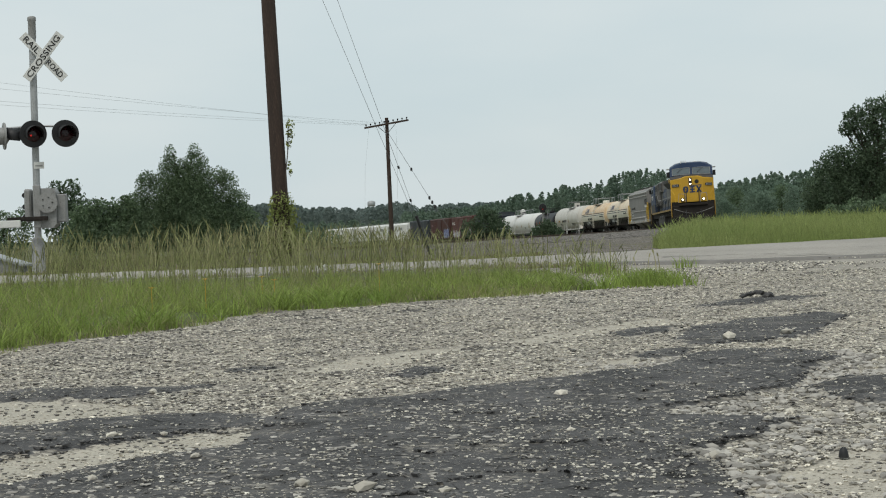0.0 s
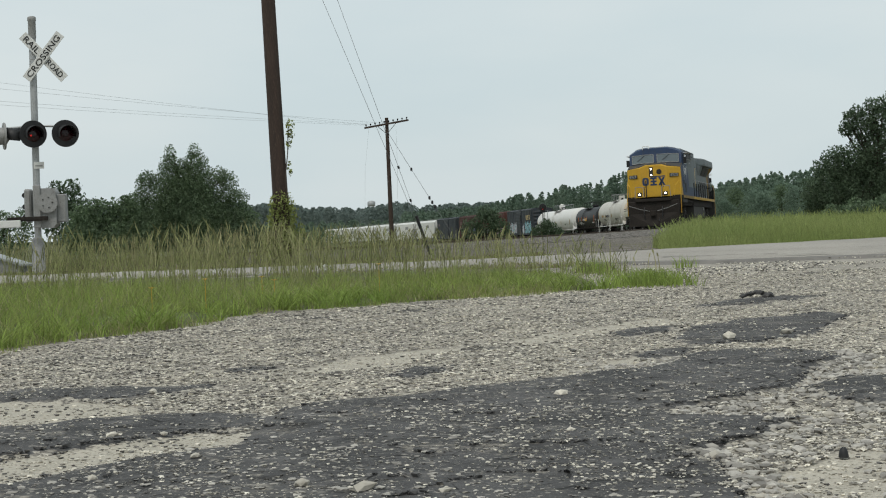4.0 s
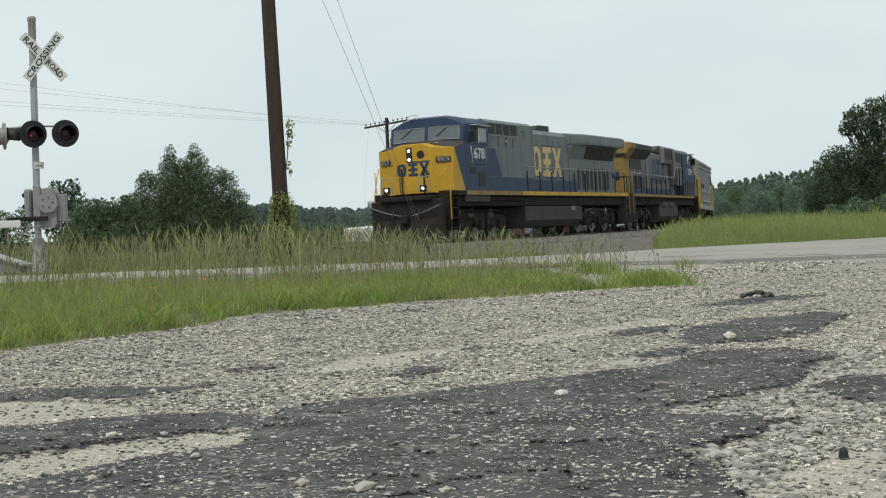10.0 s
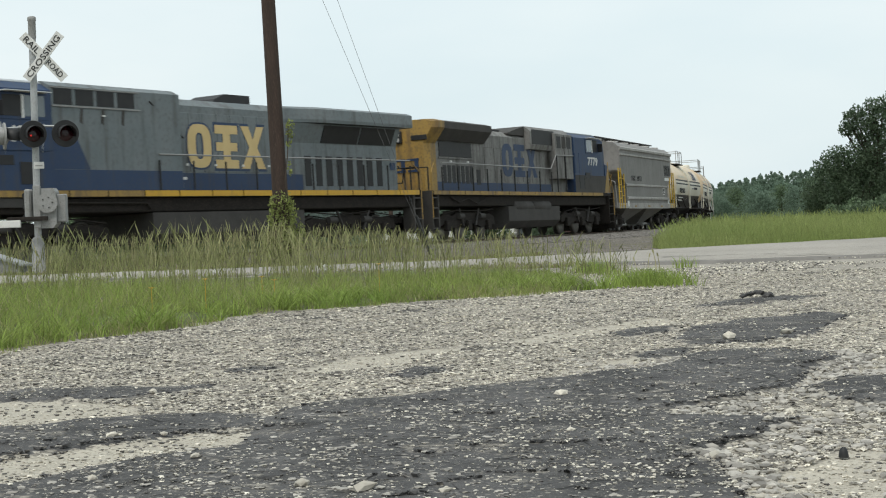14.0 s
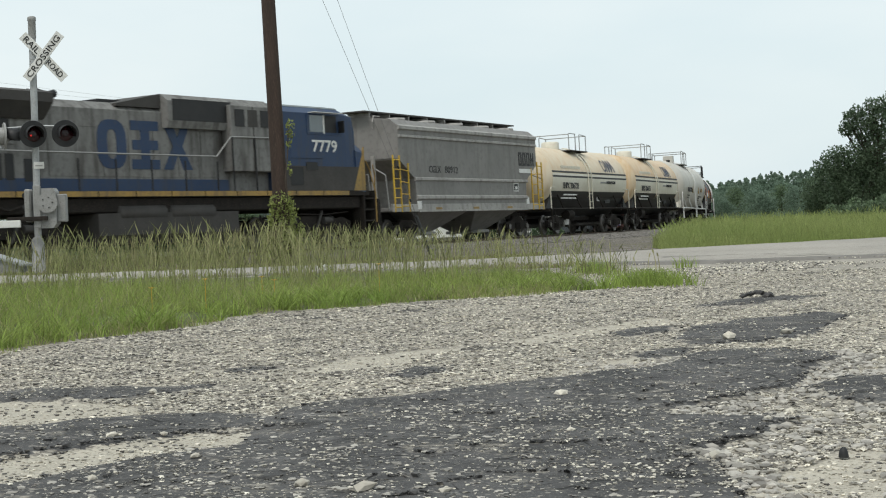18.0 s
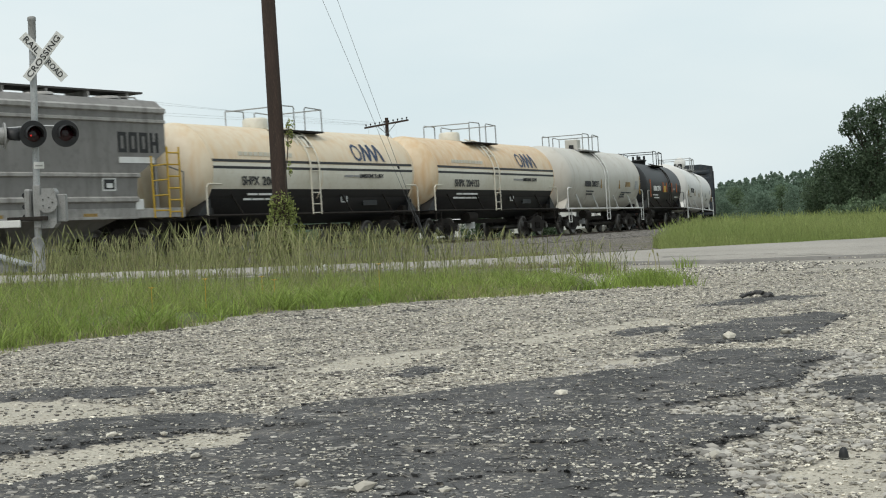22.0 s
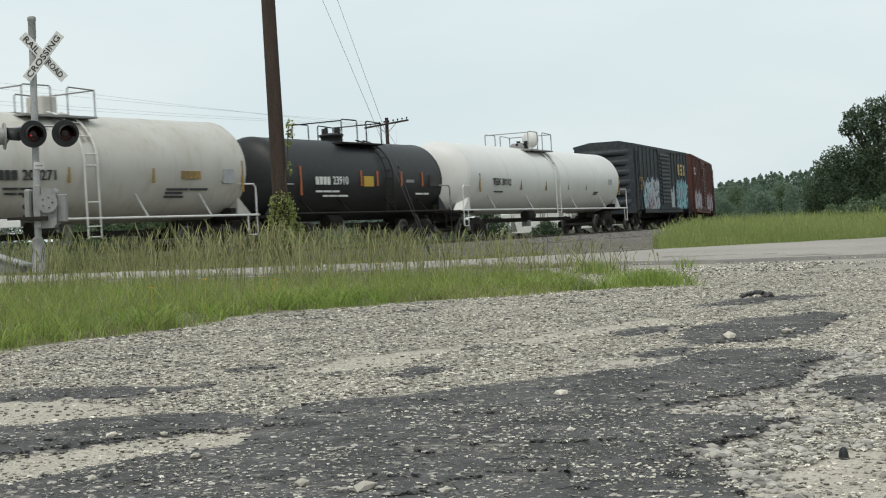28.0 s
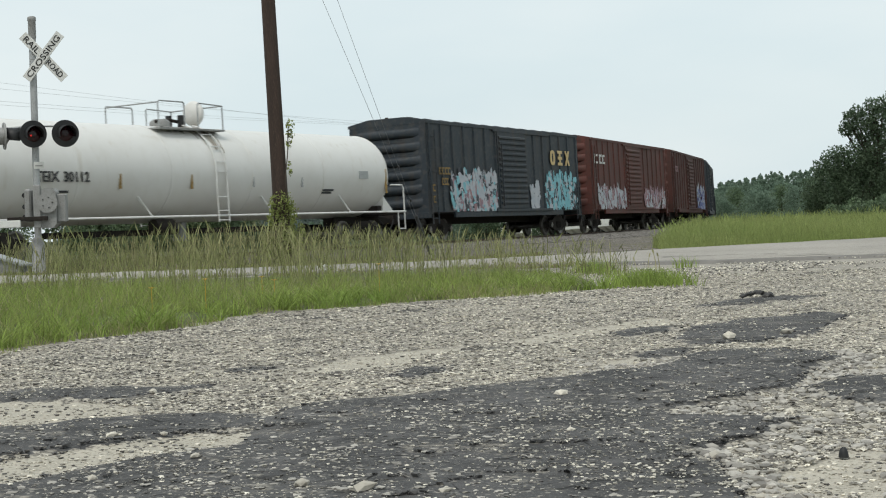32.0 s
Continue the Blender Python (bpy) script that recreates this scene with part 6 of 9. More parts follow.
# ---------------- the train: shared pieces ----------------
def wheelset_mesh(r, gauge=0.75):
    me = Mesh()
    for s in (-1, 1):
        y = s * gauge
        me.lathe([(-0.07, r * 0.55), (-0.07, r * 0.97), (-0.05, r), (0.05, r), (0.06, r * 0.86), (0.02, r * 0.78), (0.02, r * 0.35), (0.08, r * 0.3)][::s], (0, y, 0), "y", 20)
        for k in range(5):
            t = 2 * math.pi * k / 5
            me.cyl((math.cos(t) * r * 0.58, y + s * 0.02, math.sin(t) * r * 0.58), (math.cos(t) * r * 0.58, y + s * 0.045, math.sin(t) * r * 0.58), r * 0.08, 6)
    me.cyl((0, -1.05, 0), (0, 1.05, 0), 0.085, 10)
    return me


WHEEL_FREIGHT = wheelset_mesh(0.42).data("wheelset", M_STEEL)
WHEEL_LOCO = wheelset_mesh(0.52).data("wheelset", M_STEEL)


def freight_truck(car, x, detailed=True):
    tr = part("truck", Mesh().box(-0.2, 0.2, -1.05, 1.05, 0.36, 0.72, 0.03), M_FRAME, car, at=pose(x, 0, 0))
    for s in (-1, 1):
        prof = [(-1.1, 0.34), (-1.1, 0.58), (-0.6, 0.64), (-0.35, 0.80), (0.35, 0.80), (0.6, 0.64), (1.1, 0.58), (1.1, 0.34), (0.75, 0.34), (0.45, 0.18), (-0.45, 0.18), (-0.75, 0.34)]
        part("side_frame", Mesh().prism(prof, "y", s * 0.98 - 0.07, s * 0.98 + 0.07), M_FRAME, tr)
        if detailed:
            sp = Mesh()
            for dx in (-0.18, 0.0, 0.18):
                for k in range(6):
                    sp.lathe([(0, 0.05), (0.02, 0.075), (0.035, 0.05)], (dx, s * 1.06, 0.30 + k * 0.045), "z", 8)
            part("spring", sp, M_FRAME, tr)
            for dx in (-0.89, 0.89):
                part("bearing_cap", Mesh().cyl((dx, s * 1.04, 0.42), (dx, s * 1.12, 0.42), 0.11, 10), M_STEEL, tr)
    for dx in (-0.89, 0.89):
        home = pose(dx, 0, 0.42)
        wh = part("wheelset", WHEEL_FREIGHT, None, tr, at=home)
        if detailed:
            WHEELS.append((wh, home, 0.42))
    return tr


def loco_truck(car, x, at=None):
    home = pose(x, 0, 0)
    tr = part("truck", Mesh().box(-2.3, 2.3, -0.5, 0.5, 0.5, 0.85, 0.03), M_FRAME, car, at=home)
    for s in (-1, 1):
        prof = [(-2.65, 0.5), (-2.65, 0.82), (-2.2, 0.95), (-1.4, 0.88), (-1.0, 1.0), (1.0, 1.0), (1.4, 0.88), (2.2, 0.95), (2.65, 0.82), (2.65, 0.5), (2.0, 0.62), (1.5, 0.42), (0.4, 0.62), (-0.4, 0.62), (-1.5, 0.42), (-2.0, 0.62)]
        part("side_frame", Mesh().prism(prof, "y", s * 1.06 - 0.07, s * 1.06 + 0.07), M_FRAME, tr)
        for dx in (-1.95, 0.0, 1.95):
            part("axle_box", Mesh().box(dx - 0.2, dx + 0.2, s * 1.15 - 0.09, s * 1.15 + 0.09, 0.34, 0.72, 0.03), M_FRAME, tr)
        for dx in (-1.0, 1.0):
            part("brake_cylinder", Mesh().cyl((dx, s * 1.18, 0.86), (dx + 0.45, s * 1.18, 0.86), 0.11, 10), M_GREY3, tr)
            part("damper", Mesh().cyl((dx * 0.55, s * 1.2, 0.5), (dx * 0.95, s * 1.2, 1.15), 0.045, 8), M_GREY3, tr)
        rod = Mesh()
        rod.tube([(-2.5, s * 1.2, 0.95), (-1.2, s * 1.2, 1.08), (1.1, s * 1.2, 1.04), (2.4, s * 1.2, 1.12)], 0.022, 6)
        part("sand_pipe", rod, M_FRAME, tr)
    for dx in (-1.95, 0.0, 1.95):
        wh_home = pose(dx, 0, 0.52)
        wh = part("wheelset", WHEEL_LOCO, None, tr, at=wh_home)
        WHEELS.append((wh, wh_home, 0.52))
    return tr


def coupler(car, x, way):
    me = Mesh()
    me.box(min(x, x - way * 0.8), max(x, x - way * 0.8), -0.09, 0.09, 0.72, 0.92, 0.02)
    me.box(min(x + way * 0.02, x - way * 0.25), max(x + way * 0.02, x - way * 0.25), -0.16, 0.14, 0.66, 0.98, 0.04)
    part("coupler", me, M_FRAME, car)
    hose = Mesh().tube([(x - way * 0.5, 0.3, 0.85), (x - way * 0.2, 0.33, 0.55), (x - way * 0.05, 0.3, 0.35), (x + way * 0.02, 0.25, 0.45)], 0.022, 6)
    part("brake_hose", hose, M_SIGBLK, car)


def rail_bar(car, pts, mat, r=0.02, name="handrail", label=""):
    return part(name, Mesh().tube(pts, r, 6), mat, car, label)


# ---------------- the two locomotives ----------------
def cab_ring(x, half, low, eave, shoulder, top, hs):
    return [(x, half, low), (x, half, eave), (x, hs, shoulder), (x, hs * 0.6, top), (x, -hs * 0.6, top), (x, -hs, shoulder), (x, -half, eave), (x, -half, low)]


def ring_mesh(at, u0, u1, v0, v1, thick_u, thick_v, low, high, n=20):
    """A closed heavy oval ring between two heights; at(u, v, h) places a point."""
    me = Mesh()
    rings = []
    for k in range(n):
        t = 2 * math.pi * k / n
        c, w = math.cos(t), math.sin(t)
        c, w = math.copysign(abs(c) ** 0.7, c), math.copysign(abs(w) ** 0.7, w)
        cu, cv, ru, rv = (u0 + u1) / 2, (v0 + v1) / 2, (u1 - u0) / 2, (v1 - v0) / 2
        out, ins = (cu + ru * c, cv + rv * w), (cu + (ru - thick_u) * c, cv + (rv - thick_v) * w)
        rings.append([at(*out, low), at(*out, high), at(*ins, high), at(*ins, low)])
    v = [p for r in rings for p in r]
    f = [(4 * k + a, 4 * k + (a + 1) % 4, 4 * ((k + 1) % n) + (a + 1) % 4, 4 * ((k + 1) % n) + a) for k in range(n) for a in range(4)]
    return me.add(v, f)


STACK = ((0.0, 0.0), (1.0, 0.0), (1.0, 0.2), (0.66, 0.2), (0.66, 0.4), (0.96, 0.4), (0.96, 0.6), (0.66, 0.6), (0.66, 0.8), (1.0, 0.8), (1.0, 1.0), (0.0, 1.0), (0.0, 0.8), (0.34, 0.8), (0.34, 0.6), (0.04, 0.6), (0.04, 0.4), (0.34, 0.4), (0.34, 0.2), (0.0, 0.2))
CROSS = ((-0.04, 0.0), (0.32, 0.0), (0.52, 0.34), (0.70, 0.0), (1.06, 0.0), (0.70, 0.5), (1.04, 1.0), (0.70, 1.0), (0.52, 0.68), (0.34, 1.0), (-0.02, 1.0), (0.34, 0.5))


def outline_mesh(shape, at, low, high, grow=0.0):
    """A closed outline of (u, v) as a flat slab; grow swells it about its middle."""
    n = len(shape)
    q = [(0.5 + (u - 0.5) * (1 + grow), 0.5 + (v - 0.5) * (1 + grow)) for u, v in shape]
    v = [at(a, b, low) for a, b in q] + [at(a, b, high) for a, b in q]
    return Mesh().add(v, [tuple(range(n))[::-1], tuple(range(n, 2 * n))] + [(k, (k + 1) % n, n + (k + 1) % n, n + k) for k in range(n)])


def emblem(car, place, mat, edge=None, gap=0.06):
    """Three heavy plain shapes, an oval ring, a stack of bars and a cross; place(u, v, h) maps the unit box onto the side."""
    w = (1 - 2 * gap) / 3
    for k in range(3):
        def at(u, v, h, k=k):
            return place(k * (w + gap) + u * w, v, h)
        for grow, skin, low, high in ((0.12, edge, 0.0, 0.006), (0.0, mat, 0.004, 0.012)):
            if skin is None:
                continue
            e = grow / 2
            if k == 0:
                me = ring_mesh(at, -e, 1 + e, -e * 0.7, 1 + e * 0.7, 0.34 + grow, 0.2 + grow * 0.6, low, high)
            else:
                me = outline_mesh(STACK if k == 1 else CROSS, at, low, high, grow)
            part("emblem" if skin is mat else "emblem_edge", me, skin, car)


def locomotive(name, label, flip, half, sill0, sill1, cabx, number, win, lit, wings, clean):
    """A road locomotive. Its own front is +x; flip turns it about."""
    car = thing(name, label, "locomotive", "locomotives of the train")
    xb, xw, xr, xn = cabx
    xp = xn + 0.48 if clean else xn + 0.43
    lift = 0.0 if clean else -0.12
    xg = xw - 1.01 if clean else xw - 0.48
    nh = 1.5 if clean else 1.505
    wz = 0.12 if clean else 0.1
    # frame, deck, stripes
    part("underframe", Mesh().box(-half + 0.5, half - 0.95, -1.35, 1.35, 1.22, sill0, 0.03), M_FRAME, car)
    part("deck", Mesh().box(-half + 0.35, xw + 0.2, -1.5, 1.5, sill0, sill1, 0.01), M_FRAME, car)
    for s in (-1, 1):
        x, k = xw - 1.0, 0
        while x > -half + 0.6:
            x2 = max(x - 1.46, -half + 0.45)
            part("sill_stripe", Mesh().box(x2 + 0.05, x, s * 1.505 - 0.006, s * 1.505 + 0.006, sill0 + 0.015, sill1 - 0.005), M_YELD if (k < 4 or not clean) else M_YEL, car)
            x, k = x2, k + 1
    # cab
    cab = Mesh()
    zr = 4.62 if clean else 4.5
    dz = zr - 4.62
    loft(cab, [cab_ring(xb, 1.5, sill1, 4.30 + dz, zr - 0.1, zr, 1.15), cab_ring(xg - 0.55, 1.5, sill1, 4.30 + dz, zr - 0.1, zr, 1.15), cab_ring(xg - 0.14, 1.48, sill1, 4.24 + dz, zr - 0.2, zr - 0.06, 1.1),
               cab_ring(xg - 0.11, 1.47, sill1, 4.16 + dz, 4.20 + dz, 4.22 + dz, 1.2), cab_ring(xg, 1.47, sill1, 3.66, 3.70, 3.72, 1.2)])
    cab_ob = part("cab", cab, M_BLUE, car, "dark blue safety cab")
    roof = Mesh()
    loft(roof, [cab_ring(xb, 1.18, zr - 0.13, zr - 0.1, zr - 0.05, zr + 0.025, 1.06), cab_ring(xg - 0.5, 1.18, zr - 0.13, zr - 0.1, zr - 0.05, zr + 0.025, 1.06)])
    part("cab_roof", roof, M_ROOFSKY if clean else M_GREY, car)
    m_nose = M_YEL if clean else M_YELD
    nose = Mesh()
    back_ring = cab_ring(xg - 0.03, nh, sill1, 3.06, 3.46, 3.68, 1.1)
    side_ring = cab_ring(xw, nh - 0.005, sill1 - 0.05, 2.98, 3.36, 3.60 if clean else 3.42, 1.1)
    front_rings = [cab_ring(xn - 0.03, 0.80, sill1 - 0.05, 3.22 + lift, 3.38 + lift, 3.50 + lift, 0.66), cab_ring(xn, 0.76, sill1 - 0.03, 3.18 + lift, 3.34 + lift, 3.46 + lift, 0.62)]
    if clean:
        loft(nose, [cab_ring(xg + 0.01, 1.495, sill1, 3.60, 3.66, 3.70, 0.77), cab_ring(xw, 1.5, sill1 - 0.05, 3.36, 3.46, 3.58, 0.77), cab_ring(xn - 0.03, 0.80, sill1 - 0.05, 3.40, 3.46, 3.56, 0.72), cab_ring(xn, 0.77, sill1 - 0.03, 3.37, 3.43, 3.53, 0.70)])
        tread = Mesh()
        edge = ((-1.49, 3.60, 3.36), (-0.77, 3.66, 3.46), (-0.46, 3.70, 3.58), (0.46, 3.70, 3.58), (0.77, 3.66, 3.46), (1.49, 3.60, 3.36))
        loft(tread, [[(xg + 0.02, y, a + 0.03) for y, a, b in edge] + [(xg + 0.02, y, a - 0.02) for y, a, b in edge[::-1]], [(xw - 0.03, y, b + 0.036) for y, a, b in edge] + [(xw - 0.04, y, b - 0.02) for y, a, b in edge[::-1]]])
        part("nose_tread", tread, M_GREY3, car, "dark anti-slip top of the nose")
    else:
        loft(nose, [side_ring] + front_rings)
        shoulder = Mesh()
        loft(shoulder, [back_ring, cab_ring(xw - 0.004, nh - 0.005, sill1 - 0.05, 2.98, 3.36, 3.42, 1.1)])
        part("nose_shoulder", shoulder, M_BLUE, car)
    nose_ob = part("nose", nose, m_nose, car, "yellow short nose")
    for s in (-1, 1):
        # yellow flank wedge, windows, door, number
        if clean:
            part("cab_flank", plate([(xg - 0.02, 3.6), (xw - 0.05, 3.35), (xg + 0.07, sill1), (xg - 0.02, sill1)], (s * 1.495, s * 1.508)), M_BLUE, car)
        else:
            part("nose_flank", plate([(xw - 0.01, 3.2), (xw - 0.7, sill1), (xw - 0.01, sill1)], (s * 1.465, s * 1.513)), m_nose, car)
        part("window_frame", Mesh().box(xb + win + 0.12, xb + win + 1.98, s * 1.49, s * 1.512, 3.42 + wz, 4.08 + wz, 0.004), M_BLUE, cab_ob)
        part("side_window", Mesh().box(xb + win + 0.26, xb + win + 0.98, s * 1.50, s * 1.52, 3.50 + wz, 4.02 + wz), M_GLASS, cab_ob)
        part("side_window", Mesh().box(xb + win + 1.06, xb + win + 1.72, s * 1.50, s * 1.52, 3.50 + wz, 4.02 + wz), M_DARK, cab_ob)
        part("window_post", Mesh().box(xb + win + 0.98, xb + win + 1.06, s * 1.50, s * 1.525, 3.46 + wz, 4.04 + wz), M_WPAINT, cab_ob)
        part("awning", Mesh().prism([(xb + win + 0.22, 4.11 + wz), (xb + win + 1.8, 4.11 + wz), (xb + win + 1.8, 4.09 + wz), (xb + win + 0.22, 4.09 + wz)], "y", s * 1.5, s * 1.74), M_WPAINT, cab_ob)
        part("mirror", Mesh().box(xb + win + 1.84, xb + win + 1.87, s * 1.52, s * 1.72, 3.6, 3.98, 0.01), M_SIGBLK, cab_ob)
        part("battery_door", Mesh().box(xb + 0.55, xb + 1.2, s * 1.49, s * 1.515, 1.95, 2.5, 0.005), M_DARK, cab_ob)
        part("side_vent", Mesh().box(xb + 1.4, xb + 2.0, s * 1.49, s * 1.515, 2.42, 2.66, 0.005), M_DARK, cab_ob)
        part("belt_rail", Mesh().box(xb + 0.1, xb + 2.3, s * 1.5, s * 1.525, 2.78, 2.82), M_BLUE, cab_ob)
        if number:
            begin = (xb + 1.55 if s > 0 else xb + 0.5) if clean else (xb + 3.12 if s > 0 else xb + 1.78)
            lettering(number, 1.06 if len(number) == 3 else 1.35, 0.42 if clean else 0.38, M_WPAINT, cab_ob, begin, s * 1.512, 2.98, s, bold=0.02)
            if clean:
                for bx, tilt in ((xb + 1.8, 0.06), (xb + 0.28, -0.06)):
                    part("slash_mark", plate([(bx, 3.48), (bx + 0.07, 3.40), (bx - tilt, 3.08), (bx - tilt * 2.2, 2.72), (bx - tilt * 1.6, 3.06)], (s * 1.503, s * 1.513)), M_WPAINT, cab_ob)
        # front steps and ladder rails
        well = part("step_well", Mesh().box(xw + 0.48, xw + 0.54, s * 1.27 - 0.23, s * 1.27 + 0.23, 0.38, sill1), M_FRAME, car)
        part("step_side", Mesh().box(xw - 0.16, xw - 0.11, s * 1.27 - 0.23, s * 1.27 + 0.23, 0.38, sill1), M_FRAME, well)
        for k in range(4):
            part("step", Mesh().box(xw - 0.12, xw + 0.5, s * 1.27 - 0.21, s * 1.27 + 0.21, 0.42 + k * 0.36, 0.47 + k * 0.36), M_FRAME, well)
        rail_bar(car, [(xw + 0.55, s * 1.5, 0.75), (xw + 0.56, s * 1.51, 1.7), (xw + 0.30, s * 1.49, 2.45), (xw + 0.12, s * 1.47, 2.75)], m_nose if clean else M_YELD, 0.022)
        rail_bar(car, [(xw + 0.98, s * 1.2, 1.75), (xw + 0.95, s * 1.25, 2.3), (xw + 0.55, s * 1.45, 2.62)], m_nose, 0.02)
    # windshield panes: on the sloped plane between the roof and the nose
    def on_glass(y, v):
        zt = float(np.interp(abs(y), (0.72, 1.2, 1.47), (4.22, 4.20, 4.16))) + dz
        zb = float(np.interp(abs(y), (0.72, 1.2, 1.47), (3.72, 3.70, 3.66)))
        return (xg - 0.11 * v + 0.02, y, zb + (zt - zb) * v)
    for y0, y1 in ((0.10, 1.32), (-1.32, -0.10)):
        g = Mesh()
        ys = [y0 + (y1 - y0) * k / 4 for k in range(5)]
        q = [on_glass(y, 0.06) for y in ys] + [on_glass(y, 0.96) for y in ys]
        q2 = [(p[0] - 0.05, p[1], p[2] - 0.03) for p in q]
        g.add(q + q2, [(k, k + 1, k + 6, k + 5) for k in range(4)] + [(k + 15, k + 16, k + 11, k + 10) for k in range(4)])
        part("windshield", g, M_GLASS, cab_ob)
        m = (y0 + y1) / 2
        part("wiper", Mesh().cyl((on_glass(m, 0.92)[0] + 0.02, m + 0.1, on_glass(m, 0.92)[2]), (on_glass(m, 0.3)[0] + 0.03, m - 0.3, on_glass(m, 0.3)[2]), 0.012, 5), M_SIGBLK, cab_ob)
        fr = Mesh()
        for a, b in (((y0, 0.04), ((y0 + y1) / 2, 0.04)), (((y0 + y1) / 2, 0.04), (y1, 0.04)), ((y0, 0.98), ((y0 + y1) / 2, 0.98)), (((y0 + y1) / 2, 0.98), (y1, 0.98)), ((y0, 0.04), (y0, 0.98)), ((y1, 0.04), (y1, 0.98))):
            fr.cyl(on_glass(*a), on_glass(*b), 0.02, 5)
        part("windshield_frame", fr, M_ALU2, cab_ob)
    # nose fittings
    part("nose_window", Mesh().lathe([(0, 0.15), (0.02, 0.15)], (xn - 0.005, 0.33, 3.16), "x", 14), M_DARK, nose_ob)
    hb = part("headlight_box", Mesh().box(xn - 0.02, xn + 0.03, -0.23, -0.01, 2.9, 3.44, 0.01), M_SIGBLK, nose_ob)
    for z in (3.0, 3.32):
        part("headlight", Mesh().lathe([(0, 0.045), (0.02, 0.04)], (xn + 0.03, -0.12, z), "x", 14), M_HLON if lit else M_LENS, hb)
    for s in (-1, 1):
        turn = math.degrees(math.atan2(s * (nh - 0.8), xw - xn))
        board = part("number_board", Mesh().box(-0.27, 0.27, -0.02, 0.02, -0.1, 0.1, 0.015), M_SIGBLK, nose_ob, at=pose((xw + xn) / 2 + 0.02, s * (nh + 0.8) / 2, 2.94, 0, 0, turn))
        part("number_panel", Mesh().box(-0.21, 0.21, -0.023, 0.023, -0.075, 0.075), M_ALU2, board)
        lettering(number, 0.3, 0.115, M_INK, board, -0.15 * s, -0.026 * s, -0.058, -s, name="number_print", bold=0.01)
        bx = part("ditch_light_box", Mesh().box(xp + 0.26, xp + 0.38, s * 0.72 - 0.12, s * 0.72 + 0.12, 1.78, 2.02, 0.02), M_SIGBLK, nose_ob)
        part("ditch_light", Mesh().lathe([(0, 0.045), (0.02, 0.038)], (xp + 0.38, s * 0.72, 1.91), "x", 12), M_HLON if lit else M_LENS, bx)
        part("grab_bar", Mesh().cyl((xn + 0.06, s * 0.44, 1.74), (xn + 0.06, s * 0.44, 2.70), 0.03, 6), M_SIGBLK, nose_ob)
    part("nose_door", Mesh().box(xn - 0.01, xn + 0.008, -0.1, 0.62, 1.82, 2.3, 0.003), m_nose, nose_ob)
    # a flat blue emblem across the nose
    emblem(nose_ob, lambda u, v, h: (xn + h, -0.64 + 1.28 * u, 2.40 + 0.46 * v), M_BLUE)
    part("emblem_bar", Mesh().box(xn - 0.004, xn + 0.01, -0.05, 0.66, 2.875, 2.93), M_BLUE, nose_ob)
    for s in (-1, 1):
        part("nose_groove", Mesh().box(xn - 0.01, xn + 0.006, s * 0.55 - 0.02, s * 0.55 + 0.02, 1.8, 2.36), M_SIGBLK, nose_ob)
        part("front_rail", Mesh().tube([(xp + 0.3, s * 0.5, 1.72), (xp + 0.3, s * 0.52, 2.3), (xp + 0.28, s * 0.95, 2.34), (xp + 0.26, s * 1.0, 1.72)], 0.018, 6), M_ALU2, car)
    part("anticlimber", Mesh().box(xp - 0.95, xp + 0.36, -1.0, 1.0, sill0 - 0.14, sill0 + 0.04, 0.03), M_FRAME, car)
    part("pilot", Mesh().box(xp + 0.02, xp + 0.22, -1.42, 1.42, 0.62, sill0 - 0.1, 0.03), M_FRAME, car)
    pl = Mesh()
    pl.add([(xp + 0.62, 0, 0.12), (xp + 0.25, 1.42, 0.14), (xp + 0.2, 1.42, 0.85), (xp + 0.28, 0, 0.80), (xp + 0.2, -1.42, 0.85), (xp + 0.25, -1.42, 0.14), (xp + 0.1, 1.42, 0.14), (xp + 0.1, 1.42, 0.85), (xp + 0.1, -1.42, 0.85), (xp + 0.1, -1.42, 0.14)],
           [(0, 1, 2, 3), (0, 3, 4, 5), (1, 6, 7, 2), (5, 4, 8, 9), (6, 9, 8, 7), (2, 7, 8, 4, 3), (0, 5, 9, 6, 1)])
    part("snow_plow", pl, M_FRAME, car)
    for s in (-1, 1):
        part("air_hose", Mesh().tube([(xp + 0.25, s * 0.5, 1.2), (xp + 0.42, s * 0.52, 0.9), (xp + 0.4, s * 0.48, 0.5)], 0.03, 6), M_SIGBLK, car)
        part("uncoupling_lever", Mesh().tube([(xp + 0.3, s * 0.2, 0.95), (xp + 0.36, s * 0.8, 1.1), (xp + 0.34, s * 1.35, 1.3)], 0.014, 6), M_ALU2, car)
    coupler(car, half, 1)
    coupler(car, -half, -1)
    # hood handrails, each post its own
    post = Mesh().cyl((0, 0, 0), (0, 0, 1.0), 0.028, 6).data("stanchion", M_SIGBLK)
    x0h, x1h = wings["rail"]
    n = wings["posts"]
    for s in (-1, 1):
        rail_bar(car, [(x0h, s * 1.47, sill1 + 0.98), (x1h, s * 1.47, sill1 + 1.0)], M_ALU2, 0.024)
        for k in range(n):
            part("stanchion", post, None, car, at=pose(x0h + (x1h - x0h) * k / (n - 1), s * 1.48, sill0 + 0.0))
        # rear steps
        well = part("step_well", Mesh().box(-half + 0.83, -half + 0.9, s * 1.27 - 0.23, s * 1.27 + 0.23, 0.38, sill1), M_GREY3, car)
        part("step_side", Mesh().box(-half + 0.33, -half + 0.38, s * 1.27 - 0.23, s * 1.27 + 0.23, 0.38, sill1), M_GREY3, well)
